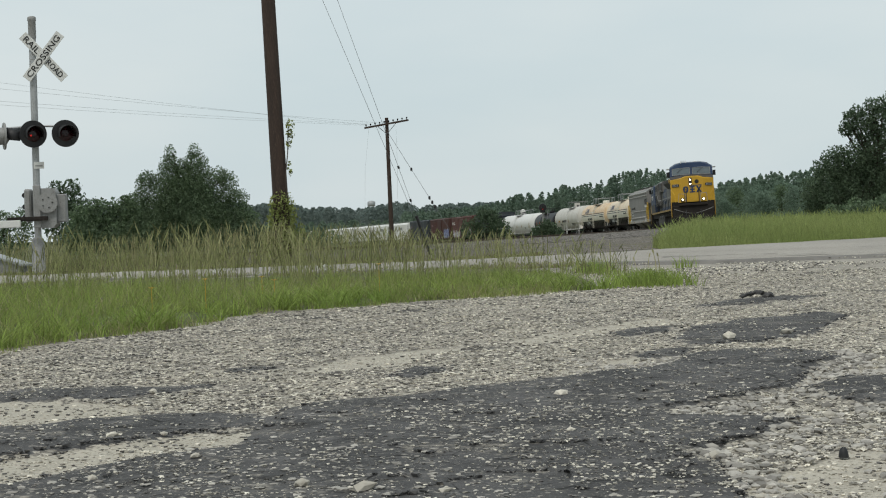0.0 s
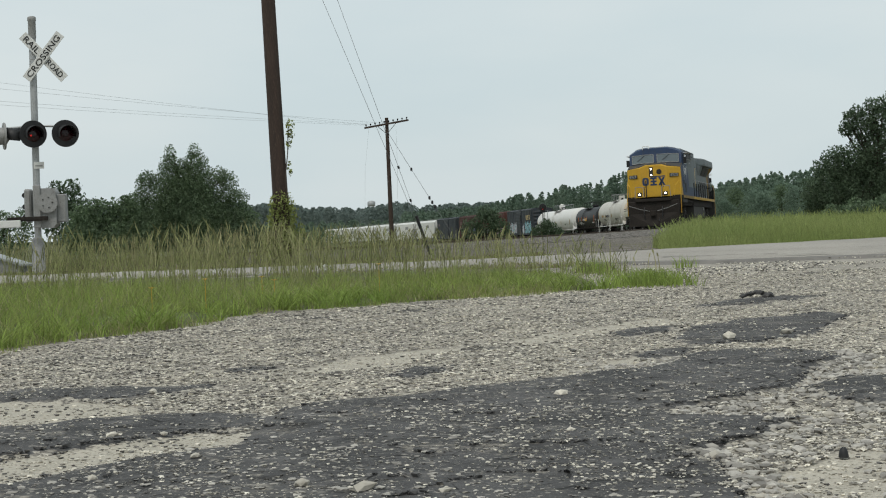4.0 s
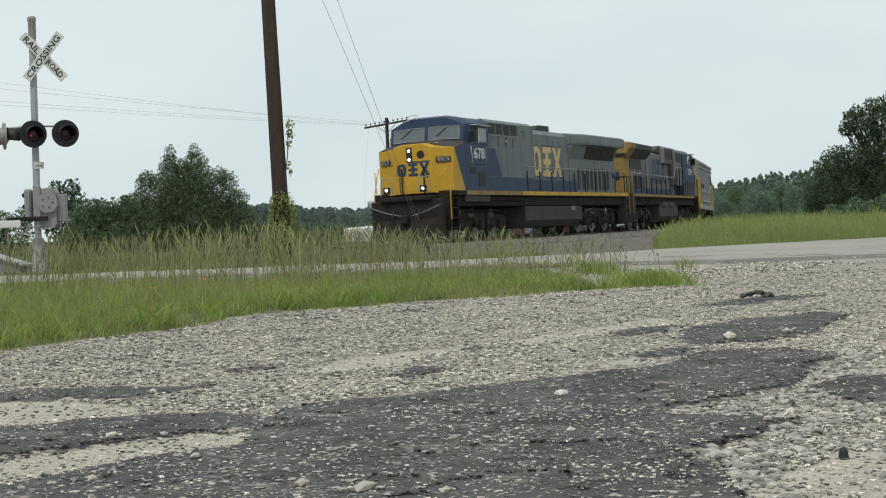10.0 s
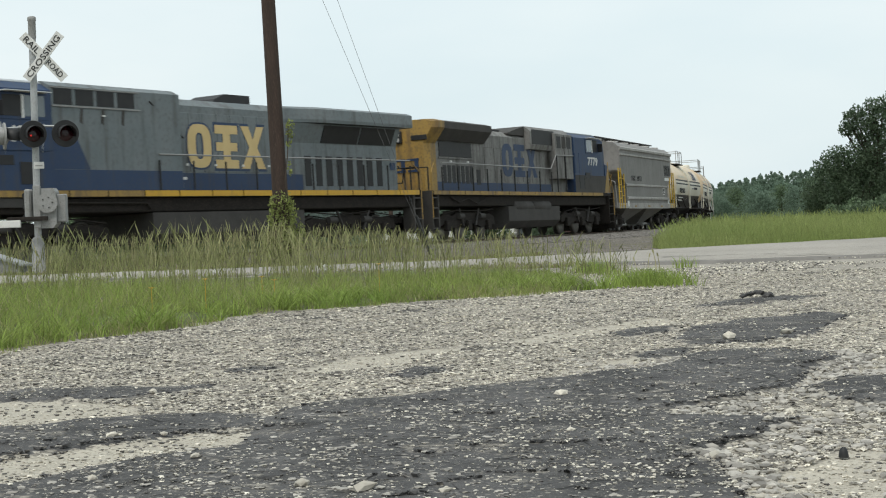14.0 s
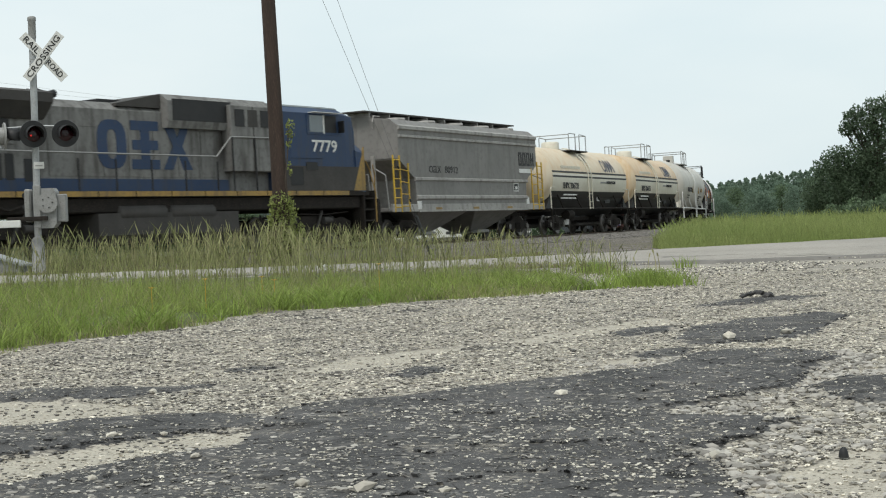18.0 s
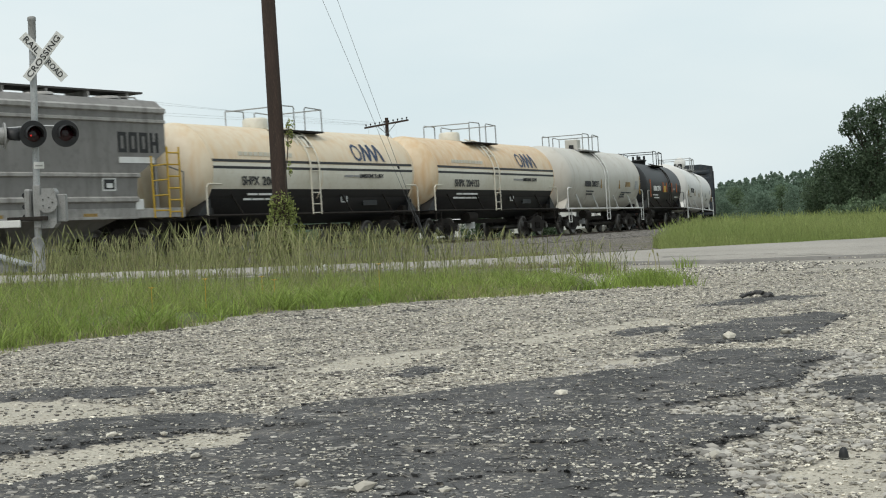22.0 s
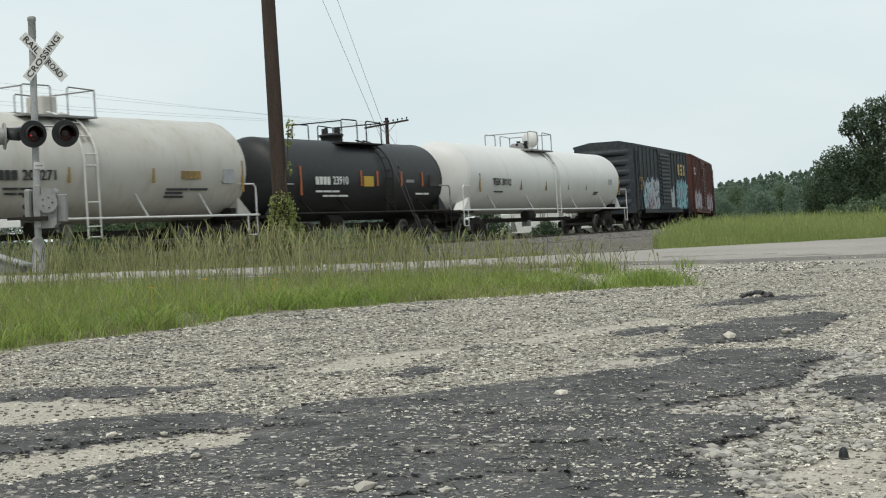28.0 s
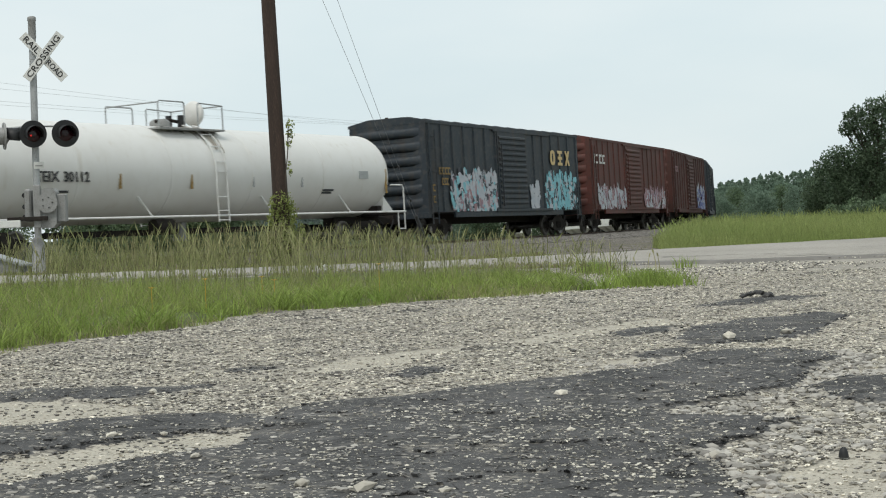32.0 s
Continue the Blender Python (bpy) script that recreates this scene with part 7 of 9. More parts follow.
        for k in range(4):
            part("step", Mesh().box(-half + 0.38, -half + 0.85, s * 1.27 - 0.21, s * 1.27 + 0.21, 0.42 + k * 0.36, 0.47 + k * 0.36), M_GREY3, well)
        rail_bar(car, [(-half + 0.36, s * 1.5, 0.8), (-half + 0.36, s * 1.5, 2.4), (-half + 0.8, s * 1.42, 2.75)], M_YELD, 0.022)
    part("end_rail", Mesh().tube([(-half + 0.32, -1.4, 2.6), (-half + 0.3, -0.5, 2.6), (-half + 0.3, -0.4, 2.1), (-half + 0.3, 0.4, 2.1), (-half + 0.3, 0.5, 2.6), (-half + 0.32, 1.4, 2.6)], 0.022, 6), M_SIGBLK, car)
    for y in (-1.4, -0.5, 0.5, 1.4):
        part("stanchion", Mesh().cyl((-half + 0.31, y, sill1), (-half + 0.31, y, 2.6), 0.025, 6), M_SIGBLK, car)
    # trucks and tank
    for x in wings["trucks"]:
        loco_truck(car, x)
    a, b = wings["tank"]
    part("fuel_tank", Mesh().prism([(-1.42, 1.2), (-1.42, 0.62), (-1.15, 0.36), (1.15, 0.36), (1.42, 0.62), (1.42, 1.2)], "x", a, b), M_GREY3, car)
    return car, cab_ob, nose_ob


def turned(car):
    """Turns all direct parts of a thing end for end."""
    m = Matrix.Rotation(math.pi, 4, "Z")
    for o in car.children:
        o.matrix_basis = m @ o.matrix_basis


def loco_lead():
    S0, S1 = 1.62, 1.80
    car, cab, nose = locomotive("locomotive", "blue, grey and yellow diesel locomotive with lit headlights", False, 11.58, S0, S1, (6.72, 10.15, 9.28, 10.5), "678", 0.0, True,
                                {"rail": (2.62, -10.6), "posts": 10, "trucks": (7.1, -7.3), "tank": (2.95, -4.2)}, True)
    # wide equipment cabinet behind the cab
    part("equipment_cabinet", Mesh().prism([(-1.46, S1), (-1.46, 4.44), (-1.2, 4.57), (1.2, 4.57), (1.46, 4.44), (1.46, S1)], "x", 1.62, 6.72), M_GREY, car)
    hood = Mesh().prism([(-1.08, S1), (-1.08, 4.22), (-0.86, 4.42), (0.86, 4.42), (1.08, 4.22), (1.08, S1)], "x", -3.75, 1.62)
    part("engine_hood", hood, M_GREY, car)
    part("radiator_cabinet", Mesh().prism([(-1.1, S1), (-1.1, 3.3), (-1.32, 3.9), (1.32, 3.9), (1.1, 3.3), (1.1, S1)], "x", -10.35, -3.75), M_GREY, car)
    wing = Mesh()
    loft(wing, [[(x, 1.5 * k, 3.92), (x, 1.52 * k, 4.02), (x, 1.5 * k, 4.34), (x, 1.3 * k, 4.42), (x, -1.3 * k, 4.42), (x, -1.5 * k, 4.34), (x, -1.52 * k, 4.02), (x, -1.5 * k, 3.92)] for x, k in ((-10.86, 1), (-5.35, 1), (-3.72, 0.74))])
    part("radiator_wing", wing, M_GREY, car)
    for s in (-1, 1):
        # top louvres of the cabinet
        for k in range(4):
            x1 = 6.58 - k * 0.80
            part("louvre", Mesh().box(x1 - 0.66, x1, s * 1.452, s * 1.472, 3.98, 4.38, 0.004), M_DARK, car)
        part("louvre_rail", Mesh().box(3.3, 6.66, s * 1.46, s * 1.49, 3.92, 3.96), M_ALU2, car)
        part("louvre_rail", Mesh().box(3.3, 6.66, s * 1.46, s * 1.49, 4.39, 4.42), M_ALU2, car)
        for x in (5.52, 4.72, 3.92):
            part("stain_streak", plate([(x, 3.9), (x + 0.1, 3.9), (x + 0.15, 3.55), (x + 0.05, 3.5)], (s * 1.462, s * 1.466)), M_GREY3, car)
        part("blue_panel", plate([(6.70, 3.42), (5.98, 3.42), (5.36, 2.34), (6.70, 2.34)], (s * 1.455, s * 1.468)), M_BLUE, car)
        part("blue_band", Mesh().box(1.64, 6.70, s * 1.455, s * 1.469, S1 + 0.005, 2.33), M_BLUE, car)
        part("blue_band", Mesh().box(-3.74, 1.62, s * 1.07, s * 1.09, S1 + 0.005, 2.31), M_BLUE, car)
        part("blue_band", Mesh().box(-4.7, -3.74, s * 1.095, s * 1.11, S1 + 0.005, 2.31), M_BLUE, car)
        part("cabinet_latch", Mesh().box(4.7, 4.82, s * 1.46, s * 1.49, 3.72, 3.76), M_WPAINT, car)
        # hood doors
        for k in range(8):
            x1 = 1.45 - k * 0.65
            part("hood_door", Mesh().box(x1 - 0.62, x1, s * 1.07, s * 1.092, 2.34, 4.02, 0.006), M_GREY, car)
        for k in range(4):
            part("door_latch", Mesh().box(0.9 - k * 1.3, 1.0 - k * 1.3, s * 1.09, s * 1.106, 2.52, 2.58), M_WPAINT, car)
        # radiator screens and louvres
        for x0, x1 in ((-7.85, -5.75), (-10.0, -7.95)):
            scr = Mesh()
            scr.add([(x0, s * 1.13, 3.32), (x1, s * 1.13, 3.32), (x1, s * 1.335, 3.86), (x0, s * 1.335, 3.86), (x0, s * 1.1, 3.32), (x1, s * 1.1, 3.32), (x1, s * 1.3, 3.86), (x0, s * 1.3, 3.86)],
                    [(0, 1, 2, 3), (4, 7, 6, 5), (0, 4, 5, 1), (2, 6, 7, 3), (1, 5, 6, 2), (0, 3, 7, 4)])
            part("radiator_screen", scr, M_DARK, car)
        for k in range(8):
            x1 = -4.85 - k * 0.6
            part("vent_slot", Mesh().box(x1 - 0.34, x1, s * 1.095, s * 1.112, 1.95, 2.9, 0.003), M_DARK, car)
        part("rear_marker", Mesh().box(-10.2, -9.9, s * 1.1, s * 1.13, 2.5, 2.75), M_BLUE, car)
        x0, x1 = (0.9, -2.72) if s > 0 else (-2.72, 0.9)
        emblem(car, lambda u, v, h: (x0 + (x1 - x0) * u, s * (1.092 + h), 2.46 + 1.26 * v), M_GOLD, M_BLUE, 0.05)
        part("tank_filler", Mesh().box(-3.2, -2.6, s * 1.43, s * 1.46, 1.0, 1.2, 0.01), M_GREY2, car)
        part("sign_plate", Mesh().box(1.0, 1.22, s * 1.092, s * 1.1, 2.12, 2.2), M_WPAINT, car)
        part("air_pipe", Mesh().tube([(8.8, s * 1.42, 1.5), (3.2, s * 1.43, 1.46), (3.0, s * 1.4, 1.3)], 0.03, 6), M_FRAME, car)
        part("cab_underside", Mesh().box(6.75, 9.2, s * 1.36, s * 1.46, 1.38, S0, 0.01), M_GREY3, car)
    part("hood_end", Mesh().box(-10.38, -10.33, -1.05, 1.05, S1, 3.9, 0.005), M_YELD, car, "dirty yellow hood end")
    # roof
    part("exhaust_stack", Mesh().prism([(-2.9, 4.40), (-2.9, 4.72), (-1.65, 4.72), (-1.2, 4.56), (-1.0, 4.40)], "y", -0.55, 0.55), M_DARK, car)
    me = Mesh()
    for k in range(3):
        me.cyl((1.0 - k * 0.3, 0.3 - 0.1 * k, 4.54), (1.35 - k * 0.3, 0.3 - 0.1 * k, 4.56), 0.09, 8, 0.13)
    me.box(0.3, 1.3, 0.0, 0.4, 4.41, 4.5)
    part("horn", me, M_SIGBLK, car)
    part("antenna_dome", Mesh().lathe([(0, 0.16), (0.06, 0.14), (0.09, 0.06)], (8.3, 0.3, 4.63), "z", 12), M_WPAINT, car)
    part("antenna_dome", Mesh().lathe([(0, 0.1), (0.05, 0.08)], (7.5, -0.2, 4.63), "z", 12), M_WPAINT, car)
    part("bell_loop", Mesh().tube([(9.15, -0.7, 4.5), (9.1, -0.7, 4.7), (9.05, -0.35, 4.72), (9.1, -0.35, 4.55)], 0.02, 6), M_WPAINT, car)
    part("diagonal_brace", Mesh().cyl((2.9, 1.48, 4.2), (1.1, 1.12, 3.3), 0.025, 6), M_SIGBLK, car)
    part("roof_hatch", Mesh().box(-9.8, -6.2, -0.9, 0.9, 4.41, 4.47, 0.02), M_GREY3, car)
    MOVERS.append((car, 11.58, 7.2))


def loco_second():
    S0, S1 = 1.62, 1.78
    car, cab, nose = locomotive("locomotive", "dirty grey and blue diesel locomotive coupled running backwards", True, 10.77, S0, S1, (4.92, 9.6, 8.75, 9.92), "7779", 1.42, False,
                                {"rail": (1.97, -9.4), "posts": 9, "trucks": (6.5, -6.5), "tank": (2.9, -3.0)}, False)
    part("engine_hood", Mesh().prism([(-1.06, S1), (-1.06, 3.98), (-0.8, 4.2), (0.8, 4.2), (1.06, 3.98), (1.06, S1)], "x", -9.1, 4.92), M_GREY2, car)
    part("brake_box", Mesh().prism([(-1.24, 3.55), (-1.3, 3.72), (-1.3, 4.3), (-1.05, 4.5), (1.05, 4.5), (1.3, 4.3), (1.3, 3.72), (1.24, 3.55)], "x", 0.15, 4.92), M_GREY2, car)
    part("brake_box_ramp", Mesh().prism([(-1.65, 4.17), (0.15, 4.50), (0.15, 4.10), (-1.65, 4.10)], "y", -1.05, 1.05), M_GREY3, car)
    loft_w = Mesh()
    loft(loft_w, [[(x, 1.5 * k, 4.02), (x, 1.5 * k, 4.26), (x, 1.25 * k, 4.34), (x, -1.25 * k, 4.34), (x, -1.5 * k, 4.26), (x, -1.5 * k, 4.02), (x, -1.15 * k, 3.62), (x, 1.15 * k, 3.62)] for x, k in ((-9.0, 1), (-4.5, 1))])
    part("radiator_wing", loft_w, M_GREY3, car)
    end = Mesh()
    loft(end, [[(x, 1.1 * q, S1), (x, 1.1 * q, 3.5), (x, 1.5 * q, 4.04), (x, 1.5 * q, 4.27), (x, 1.25 * q, 4.35), (x, -1.25 * q, 4.35), (x, -1.5 * q, 4.27), (x, -1.5 * q, 4.04), (x, -1.1 * q, 3.5), (x, -1.1 * q, S1)] for x, q in ((-9.0, 1.002), (-9.5, 1.0), (-9.72, 0.86))])
    end_ob = part("hood_end", end, M_YELD, car, "yellow hood end")
    for s in (-1, 1):
        part("number_board", Mesh().box(-9.76, -9.66, s * 0.8 - 0.3, s * 0.8 + 0.3, 3.62, 3.8, 0.01), M_SIGBLK, end_ob)
    hb = part("headlight_box", Mesh().box(-9.80, -9.7, -0.14, 0.14, 3.55, 3.98, 0.01), M_SIGBLK, end_ob)
    for z in (3.67, 3.86):
        part("headlight", Mesh().lathe([(-0.02, 0.07), (0, 0.075)], (-9.80, 0, z), "x", 12), M_LENS, hb)
    em = Mesh()
    for y0 in (-0.75, -0.22, 0.3):
        em.box(-9.745, -9.715, y0, y0 + 0.46, 2.9, 2.98)
        em.box(-9.745, -9.715, y0 + 0.02, y0 + 0.17, 2.55, 2.95)
        em.box(-9.745, -9.715, y0, y0 + 0.44, 2.5, 2.58)
    part("emblem", em, M_BLUE, end_ob)
    for s in (-1, 1):
        for k in range(7):
            x1 = -5.55 - k * 0.42
            part("vent_slot", Mesh().box(x1 - 0.28, x1, s * 1.05, s * 1.072, 2.08, 2.74, 0.003), M_DARK, car)
        part("vent_slot", Mesh().box(-5.2, -4.85, s * 1.05, s * 1.072, 2.05, 2.62, 0.003), M_DARK, car)
        part("radiator_screen", Mesh().prism([(-8.65, 3.06), (-5.65, 3.06), (-5.65, 3.6), (-8.65, 3.6)], "y", s * 1.05, s * 1.085), M_DARK, car)
        part("screen_rim", Mesh().box(-8.75, -5.55, s * 1.05, s * 1.10, 2.98, 3.04), M_GREY2, car)
        part("brake_grille", Mesh().box(0.35, 2.95, s * 1.29, s * 1.312, 3.76, 4.36, 0.003), M_DARK, car)
        for k in range(4):
            part("grille_slat", Mesh().box(3.75 + k * 0.22, 3.85 + k * 0.22, s * 1.295, s * 1.315, 3.76, 4.3), M_DARK, car)
        part("blue_band", Mesh().box(-9.0, 3.0, s * 1.05, s * 1.068, S1 + 0.004, 2.13), M_BLUE, car)
        for k in range(9):
            x1 = 4.8 - k * 1.02
            part("hood_door", Mesh().box(x1 - 0.98, x1, s * 1.05, s * 1.070, 2.2, 3.5, 0.006), M_GREY2, car)
        part("latch", Mesh().box(-6.1, -5.98, s * 1.06, s * 1.1, 2.86, 2.92), M_WPAINT, car)
        part("latch", Mesh().box(-7.7, -7.58, s * 1.06, s * 1.1, 2.86, 2.92), M_WPAINT, car)
        x0, x1 = (1.3, -2.53) if s > 0 else (-2.53, 1.3)
        emblem(car, lambda u, v, h: (x0 + (x1 - x0) * u, s * (1.069 + h), 2.40 + 1.32 * v), M_BLUE, None, 0.05)
        rail_bar(car, [(1.97, s * 1.47, 2.76), (2.67, s * 1.47, 3.34), (4.9, s * 1.47, 3.36)], M_ALU2, 0.024)
        for x in (2.72, 3.8):
            part("stanchion", Mesh().cyl((x, s * 1.48, S0), (x, s * 1.48, 3.34), 0.028, 6), M_SIGBLK, car)
        part("electrical_cabinet", Mesh().box(2.75, 4.9, min(s * 1.0, s * 1.44), max(s * 1.0, s * 1.44), 2.35, 4.28, 0.02), M_GREY2, car)
        for k in range(3):
            part("cabinet_louvre", Mesh().box(2.95 + k * 0.62, 3.4 + k * 0.62, s * 1.435, s * 1.452, 3.66, 4.16, 0.003), M_DARK if k != 1 else M_GREY3, car)
        part("cabinet_seam", Mesh().box(3.8, 3.84, s * 1.435, s * 1.455, 2.4, 4.25), M_GREY3, car)
        part("cab_lower", Mesh().box(4.93, 9.5, s * 1.495, s * 1.508, S1 + 0.004, 2.54), M_GREY3, cab, "grimy grey lower cab side")
        part("cab_door", Mesh().box(4.95, 5.5, s * 1.47, s * 1.51, 2.6, 3.5, 0.01), M_BLUE, cab)
        for k in range(2):
            part("air_reservoir", Mesh().lathe([(-1.0, 0.1), (-0.92, 0.24), (0.92, 0.24), (1.0, 0.1)], (-0.2 + 2.1 * k - 1.0, s * 1.22, 1.2), "x", 14), M_GREY3, car)
        part("cable_loop", Mesh().tube([(-8.6, s * 1.4, 1.55), (-7.9, s * 1.44, 1.35), (-7.0, s * 1.42, 1.5), (-6.2, s * 1.44, 1.3), (-5.2, s * 1.4, 1.52)], 0.03, 6), M_FRAME, car)
    hn = Mesh()
    hn.box(-3.3, -3.0, -0.1, 0.3, 4.18, 4.4)
    for d, y in ((-1, 0.0), (-1, 0.28), (1, 0.14)):
        hn.cyl((-3.15, y, 4.46), (-3.15 + d * 0.42, y, 4.48), 0.04, 8, 0.11)
    part("horn", hn, M_SIGBLK, car)
    part("exhaust_stack", Mesh().box(-1.6, -0.7, -0.35, 0.35, 4.19, 4.36, 0.02), M_DARK, car)
    part("roof_vent", Mesh().box(-4.4, -3.9, -0.7, 0.7, 4.19, 4.42, 0.03), M_GREY3, car)
    turned(car)
    MOVERS.append((car, 33.93, 6.5))


# ---------------- covered hopper, tank cars, boxcars ----------------
def ladder(car, x0, x1, y, z0, z1, n, mat, r=0.022, name="ladder", dx=0.0):
    """Two stiles and n rungs; dx leans it along the car."""
    ld = part(name, Mesh().cyl((x0, y, z0), (x0 + dx, y, z1), r * 1.3, 6).cyl((x1, y, z0), (x1 + dx, y, z1), r * 1.3, 6), mat, car)
    for k in range(n):
        u = (k + 0.5) / n
        part("rung", Mesh().cyl((x0 + dx * u, y, z0 + (z1 - z0) * u), (x1 + dx * u, y, z0 + (z1 - z0) * u), r, 6), mat, ld)
    return ld


def covered_hopper():
    car = thing("covered_hopper", "grey covered hopper car with yellow corner ladders", "hopper car", "freight cars of the train")
    L = 7.28
    xf, xr = 6.05, -6.25
    # body: sides are upright, the ends slope in underneath
    body = Mesh()
    sec = [(-1.48, 1.12), (-1.48, 4.0), (-1.2, 4.24), (0, 4.42), (1.2, 4.24), (1.48, 4.0), (1.48, 1.12)]
    loft(body, [[(x, y, max(z, lo)) for y, z in sec] for x, lo in ((xr, 2.85), (-5.1, 2.2), (-5.0, 1.12), (4.8, 1.12), (4.9, 2.2), (xf, 2.85))])
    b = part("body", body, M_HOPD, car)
    for s in (-1, 1):
        for z, h, d, x0, x1 in ((3.84, 0.2, 0.07, xr, xf), (3.58, 0.13, 0.06, xr + 0.02, xf - 0.02), (2.12, 0.14, 0.06, -5.15, 4.95), (1.46, 0.18, 0.07, -5.05, 4.85)):
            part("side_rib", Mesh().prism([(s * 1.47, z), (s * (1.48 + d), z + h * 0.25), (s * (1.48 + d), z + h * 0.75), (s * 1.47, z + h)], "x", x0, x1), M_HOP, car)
        part("side_sill", Mesh().box(-6.9, 6.7, s * 1.40, s * 1.50, 1.06, 1.32, 0.01), M_HOP, car)
        part("sill_lip", Mesh().box(-5.0, 4.8, s * 1.48, s * 1.545, 1.04, 1.1, 0.005), M_HOP, car)
        for x in (-3.2, 0.0, 3.2):
            part("rust_patch", Mesh().box(x - 0.3, x + 0.2, s * 1.50, s * 1.504, 1.12, 1.2), M_YELD, car)
        part("end_gusset", plate([(-5.15, 1.3), (-6.9, 1.3), (-6.9, 1.1), (-5.15, 1.1)], (s * 1.38, s * 1.44)), M_HOP, car)
        # roof walk supports and edge
        part("roof_rail", Mesh().box(xr, xf, s * 1.1, s * 1.16, 4.05, 4.16), M_HOPD, car)
        part("placard", Mesh().box(-5.25, -4.95, s * 1.48, s * 1.515, 1.28, 1.56, 0.01), M_WPAINT, car)
        part("placard", Mesh().box(4.55, 4.85, s * 1.48, s * 1.515, 1.14, 1.42, 0.01), M_WPAINT, car)
        bx, x1 = (-4.42, -6.0) if s > 0 else (4.3, 5.9)
        w = -1 if s > 0 else 1
        for k in range(4):
            dark = Mesh()
            a = bx + w * k * 0.41
            dark.box(min(a, a + w * 0.1), max(a, a + w * 0.1), s * 1.485 - 0.006, s * 1.485 + 0.006, 2.80, 3.34)
            dark.box(min(a + w * 0.22, a + w * 0.32), max(a + w * 0.22, a + w * 0.32), s * 1.485 - 0.006, s * 1.485 + 0.006, 2.80, 3.34)
            for z in ((2.80, 3.24) if k != 3 else (3.0,)):
                dark.box(min(a, a + w * 0.32), max(a, a + w * 0.32), s * 1.485 - 0.005, s * 1.485 + 0.005, z, z + 0.1)
            part("owner_mark", dark, M_INK, car)
        part("white_label", bars(bx, s * 1.486, 2.52, (1.35,), 0.16, s), M_WPAINT, car)
        lettering("CGLX", 0.95, 0.25, M_INK, car, 3.75 if s > 0 else -4.6, s * 1.486, 2.42, s)
        lettering("80912", 1.1, 0.25, M_INK, car, 2.45 if s > 0 else -3.3, s * 1.486, 2.42, s)
        part("test_panel", Mesh().box(-4.25, -3.75, s * 1.482, s * 1.492, 1.78, 2.12), M_WPAINT, car)
        part("test_panel_ink", Mesh().box(-4.2, -3.8, s * 1.484, s * 1.497, 1.82, 2.08), M_INK, car)
        part("test_mark", Mesh().box(-4.12, -3.9, s * 1.486, s * 1.501, 1.86, 1.98), M_WPAINT, car)
        # ladders at the corners
        for d in (1, -1):
            xa = 6.55 * d if d > 0 else -6.75
            ladder(car, xa, xa - 0.48 * d, s * 1.5, 1.05, 2.98, 6, M_YPAINT, 0.024)
            part("ladder_post", Mesh().cyl((xa - 1.08 * d, s * 1.5, 1.05), (xa - 1.12 * d, s * 1.5, 2.72), 0.03, 6), M_YPAINT, car)
            for k in range(4):
                part("ladder_rung", Mesh().cyl((xa - 0.48 * d, s * 1.5, 1.25 + 0.42 * k), (xa - 1.09 * d, s * 1.5, 1.25 + 0.40 * k), 0.02, 6), M_YPAINT, car)
            part("end_post", Mesh().box(min(6.5 * d, 6.62 * d), max(6.5 * d, 6.62 * d), s * 0.75 - 0.06, s * 0.75 + 0.06, 1.2, 3.0), M_HOP, car)
            part("end_handrail", Mesh().tube([(6.9 * d, s * 1.45, 1.1), (7.0 * d, s * 1.42, 2.3), (6.75 * d, s * 0.9, 2.55)], 0.022, 6), M_ALU2, car)
    for d in (1, -1):
        xe = xf if d > 0 else xr
        part("end_sheet", Mesh().add([(xe - 0.02 * d, -1.4, 4.0), (xe - 0.02 * d, 1.4, 4.0), (xe + 0.03 * d, 1.4, 2.9), (xe + 0.03 * d, -1.4, 2.9)] + [(xe - 0.12 * d, -1.4, 4.0), (xe - 0.12 * d, 1.4, 4.0), (xe - 0.08 * d, 1.4, 2.9), (xe - 0.08 * d, -1.4, 2.9)], [(0, 1, 2, 3), (7, 6, 5, 4), (0, 4, 5, 1), (1, 5, 6, 2), (2, 6, 7, 3), (3, 7, 4, 0)]), M_HOPD, car)
        part("end_platform", Mesh().box(min(4.9 * d, 6.95 * d), max(4.9 * d, 6.95 * d), -1.42, 1.42, 1.08, 1.2, 0.01), M_HOPD, car)
        part("end_brace", Mesh().prism([(6.6 * d, 1.2), (6.75 * d, 1.2), (6.1 * d, 2.95), (5.95 * d, 2.95)], "y", -0.12, 0.12), M_HOP, car)
        part("roof_end_loop", Mesh().tube([(xe - 0.6 * d, 0.5, 4.4), (xe - 0.1 * d, 0.55, 4.4), (xe + 0.12 * d, 0.6, 4.15), (xe + 0.1 * d, 0.6, 3.95)], 0.025, 6), M_HOP, car)
        coupler(car, L * d, d)
    part("running_board", Mesh().box(xr - 0.35, xf + 0.35, -0.45, 0.45, 4.53, 4.58), M_GREY3, car)
    for k in range(9):
        part("running_board_bracket", Mesh().box(xr + 0.2 + k * 1.5, xr + 0.26 + k * 1.5, -0.42, 0.42, 4.3, 4.53), M_HOP, car)
    for k in range(5):
        x = -4.8 + 2.4 * k
        part("roof_hatch", Mesh().lathe([(0, 0.4), (0.07, 0.38), (0.1, 0.1)], (x, 0.75, 4.27), "z", 14), M_HOP, car)
        part("roof_hatch", Mesh().lathe([(0, 0.4), (0.07, 0.38), (0.1, 0.1)], (x, -0.75, 4.27), "z", 14), M_HOP, car)
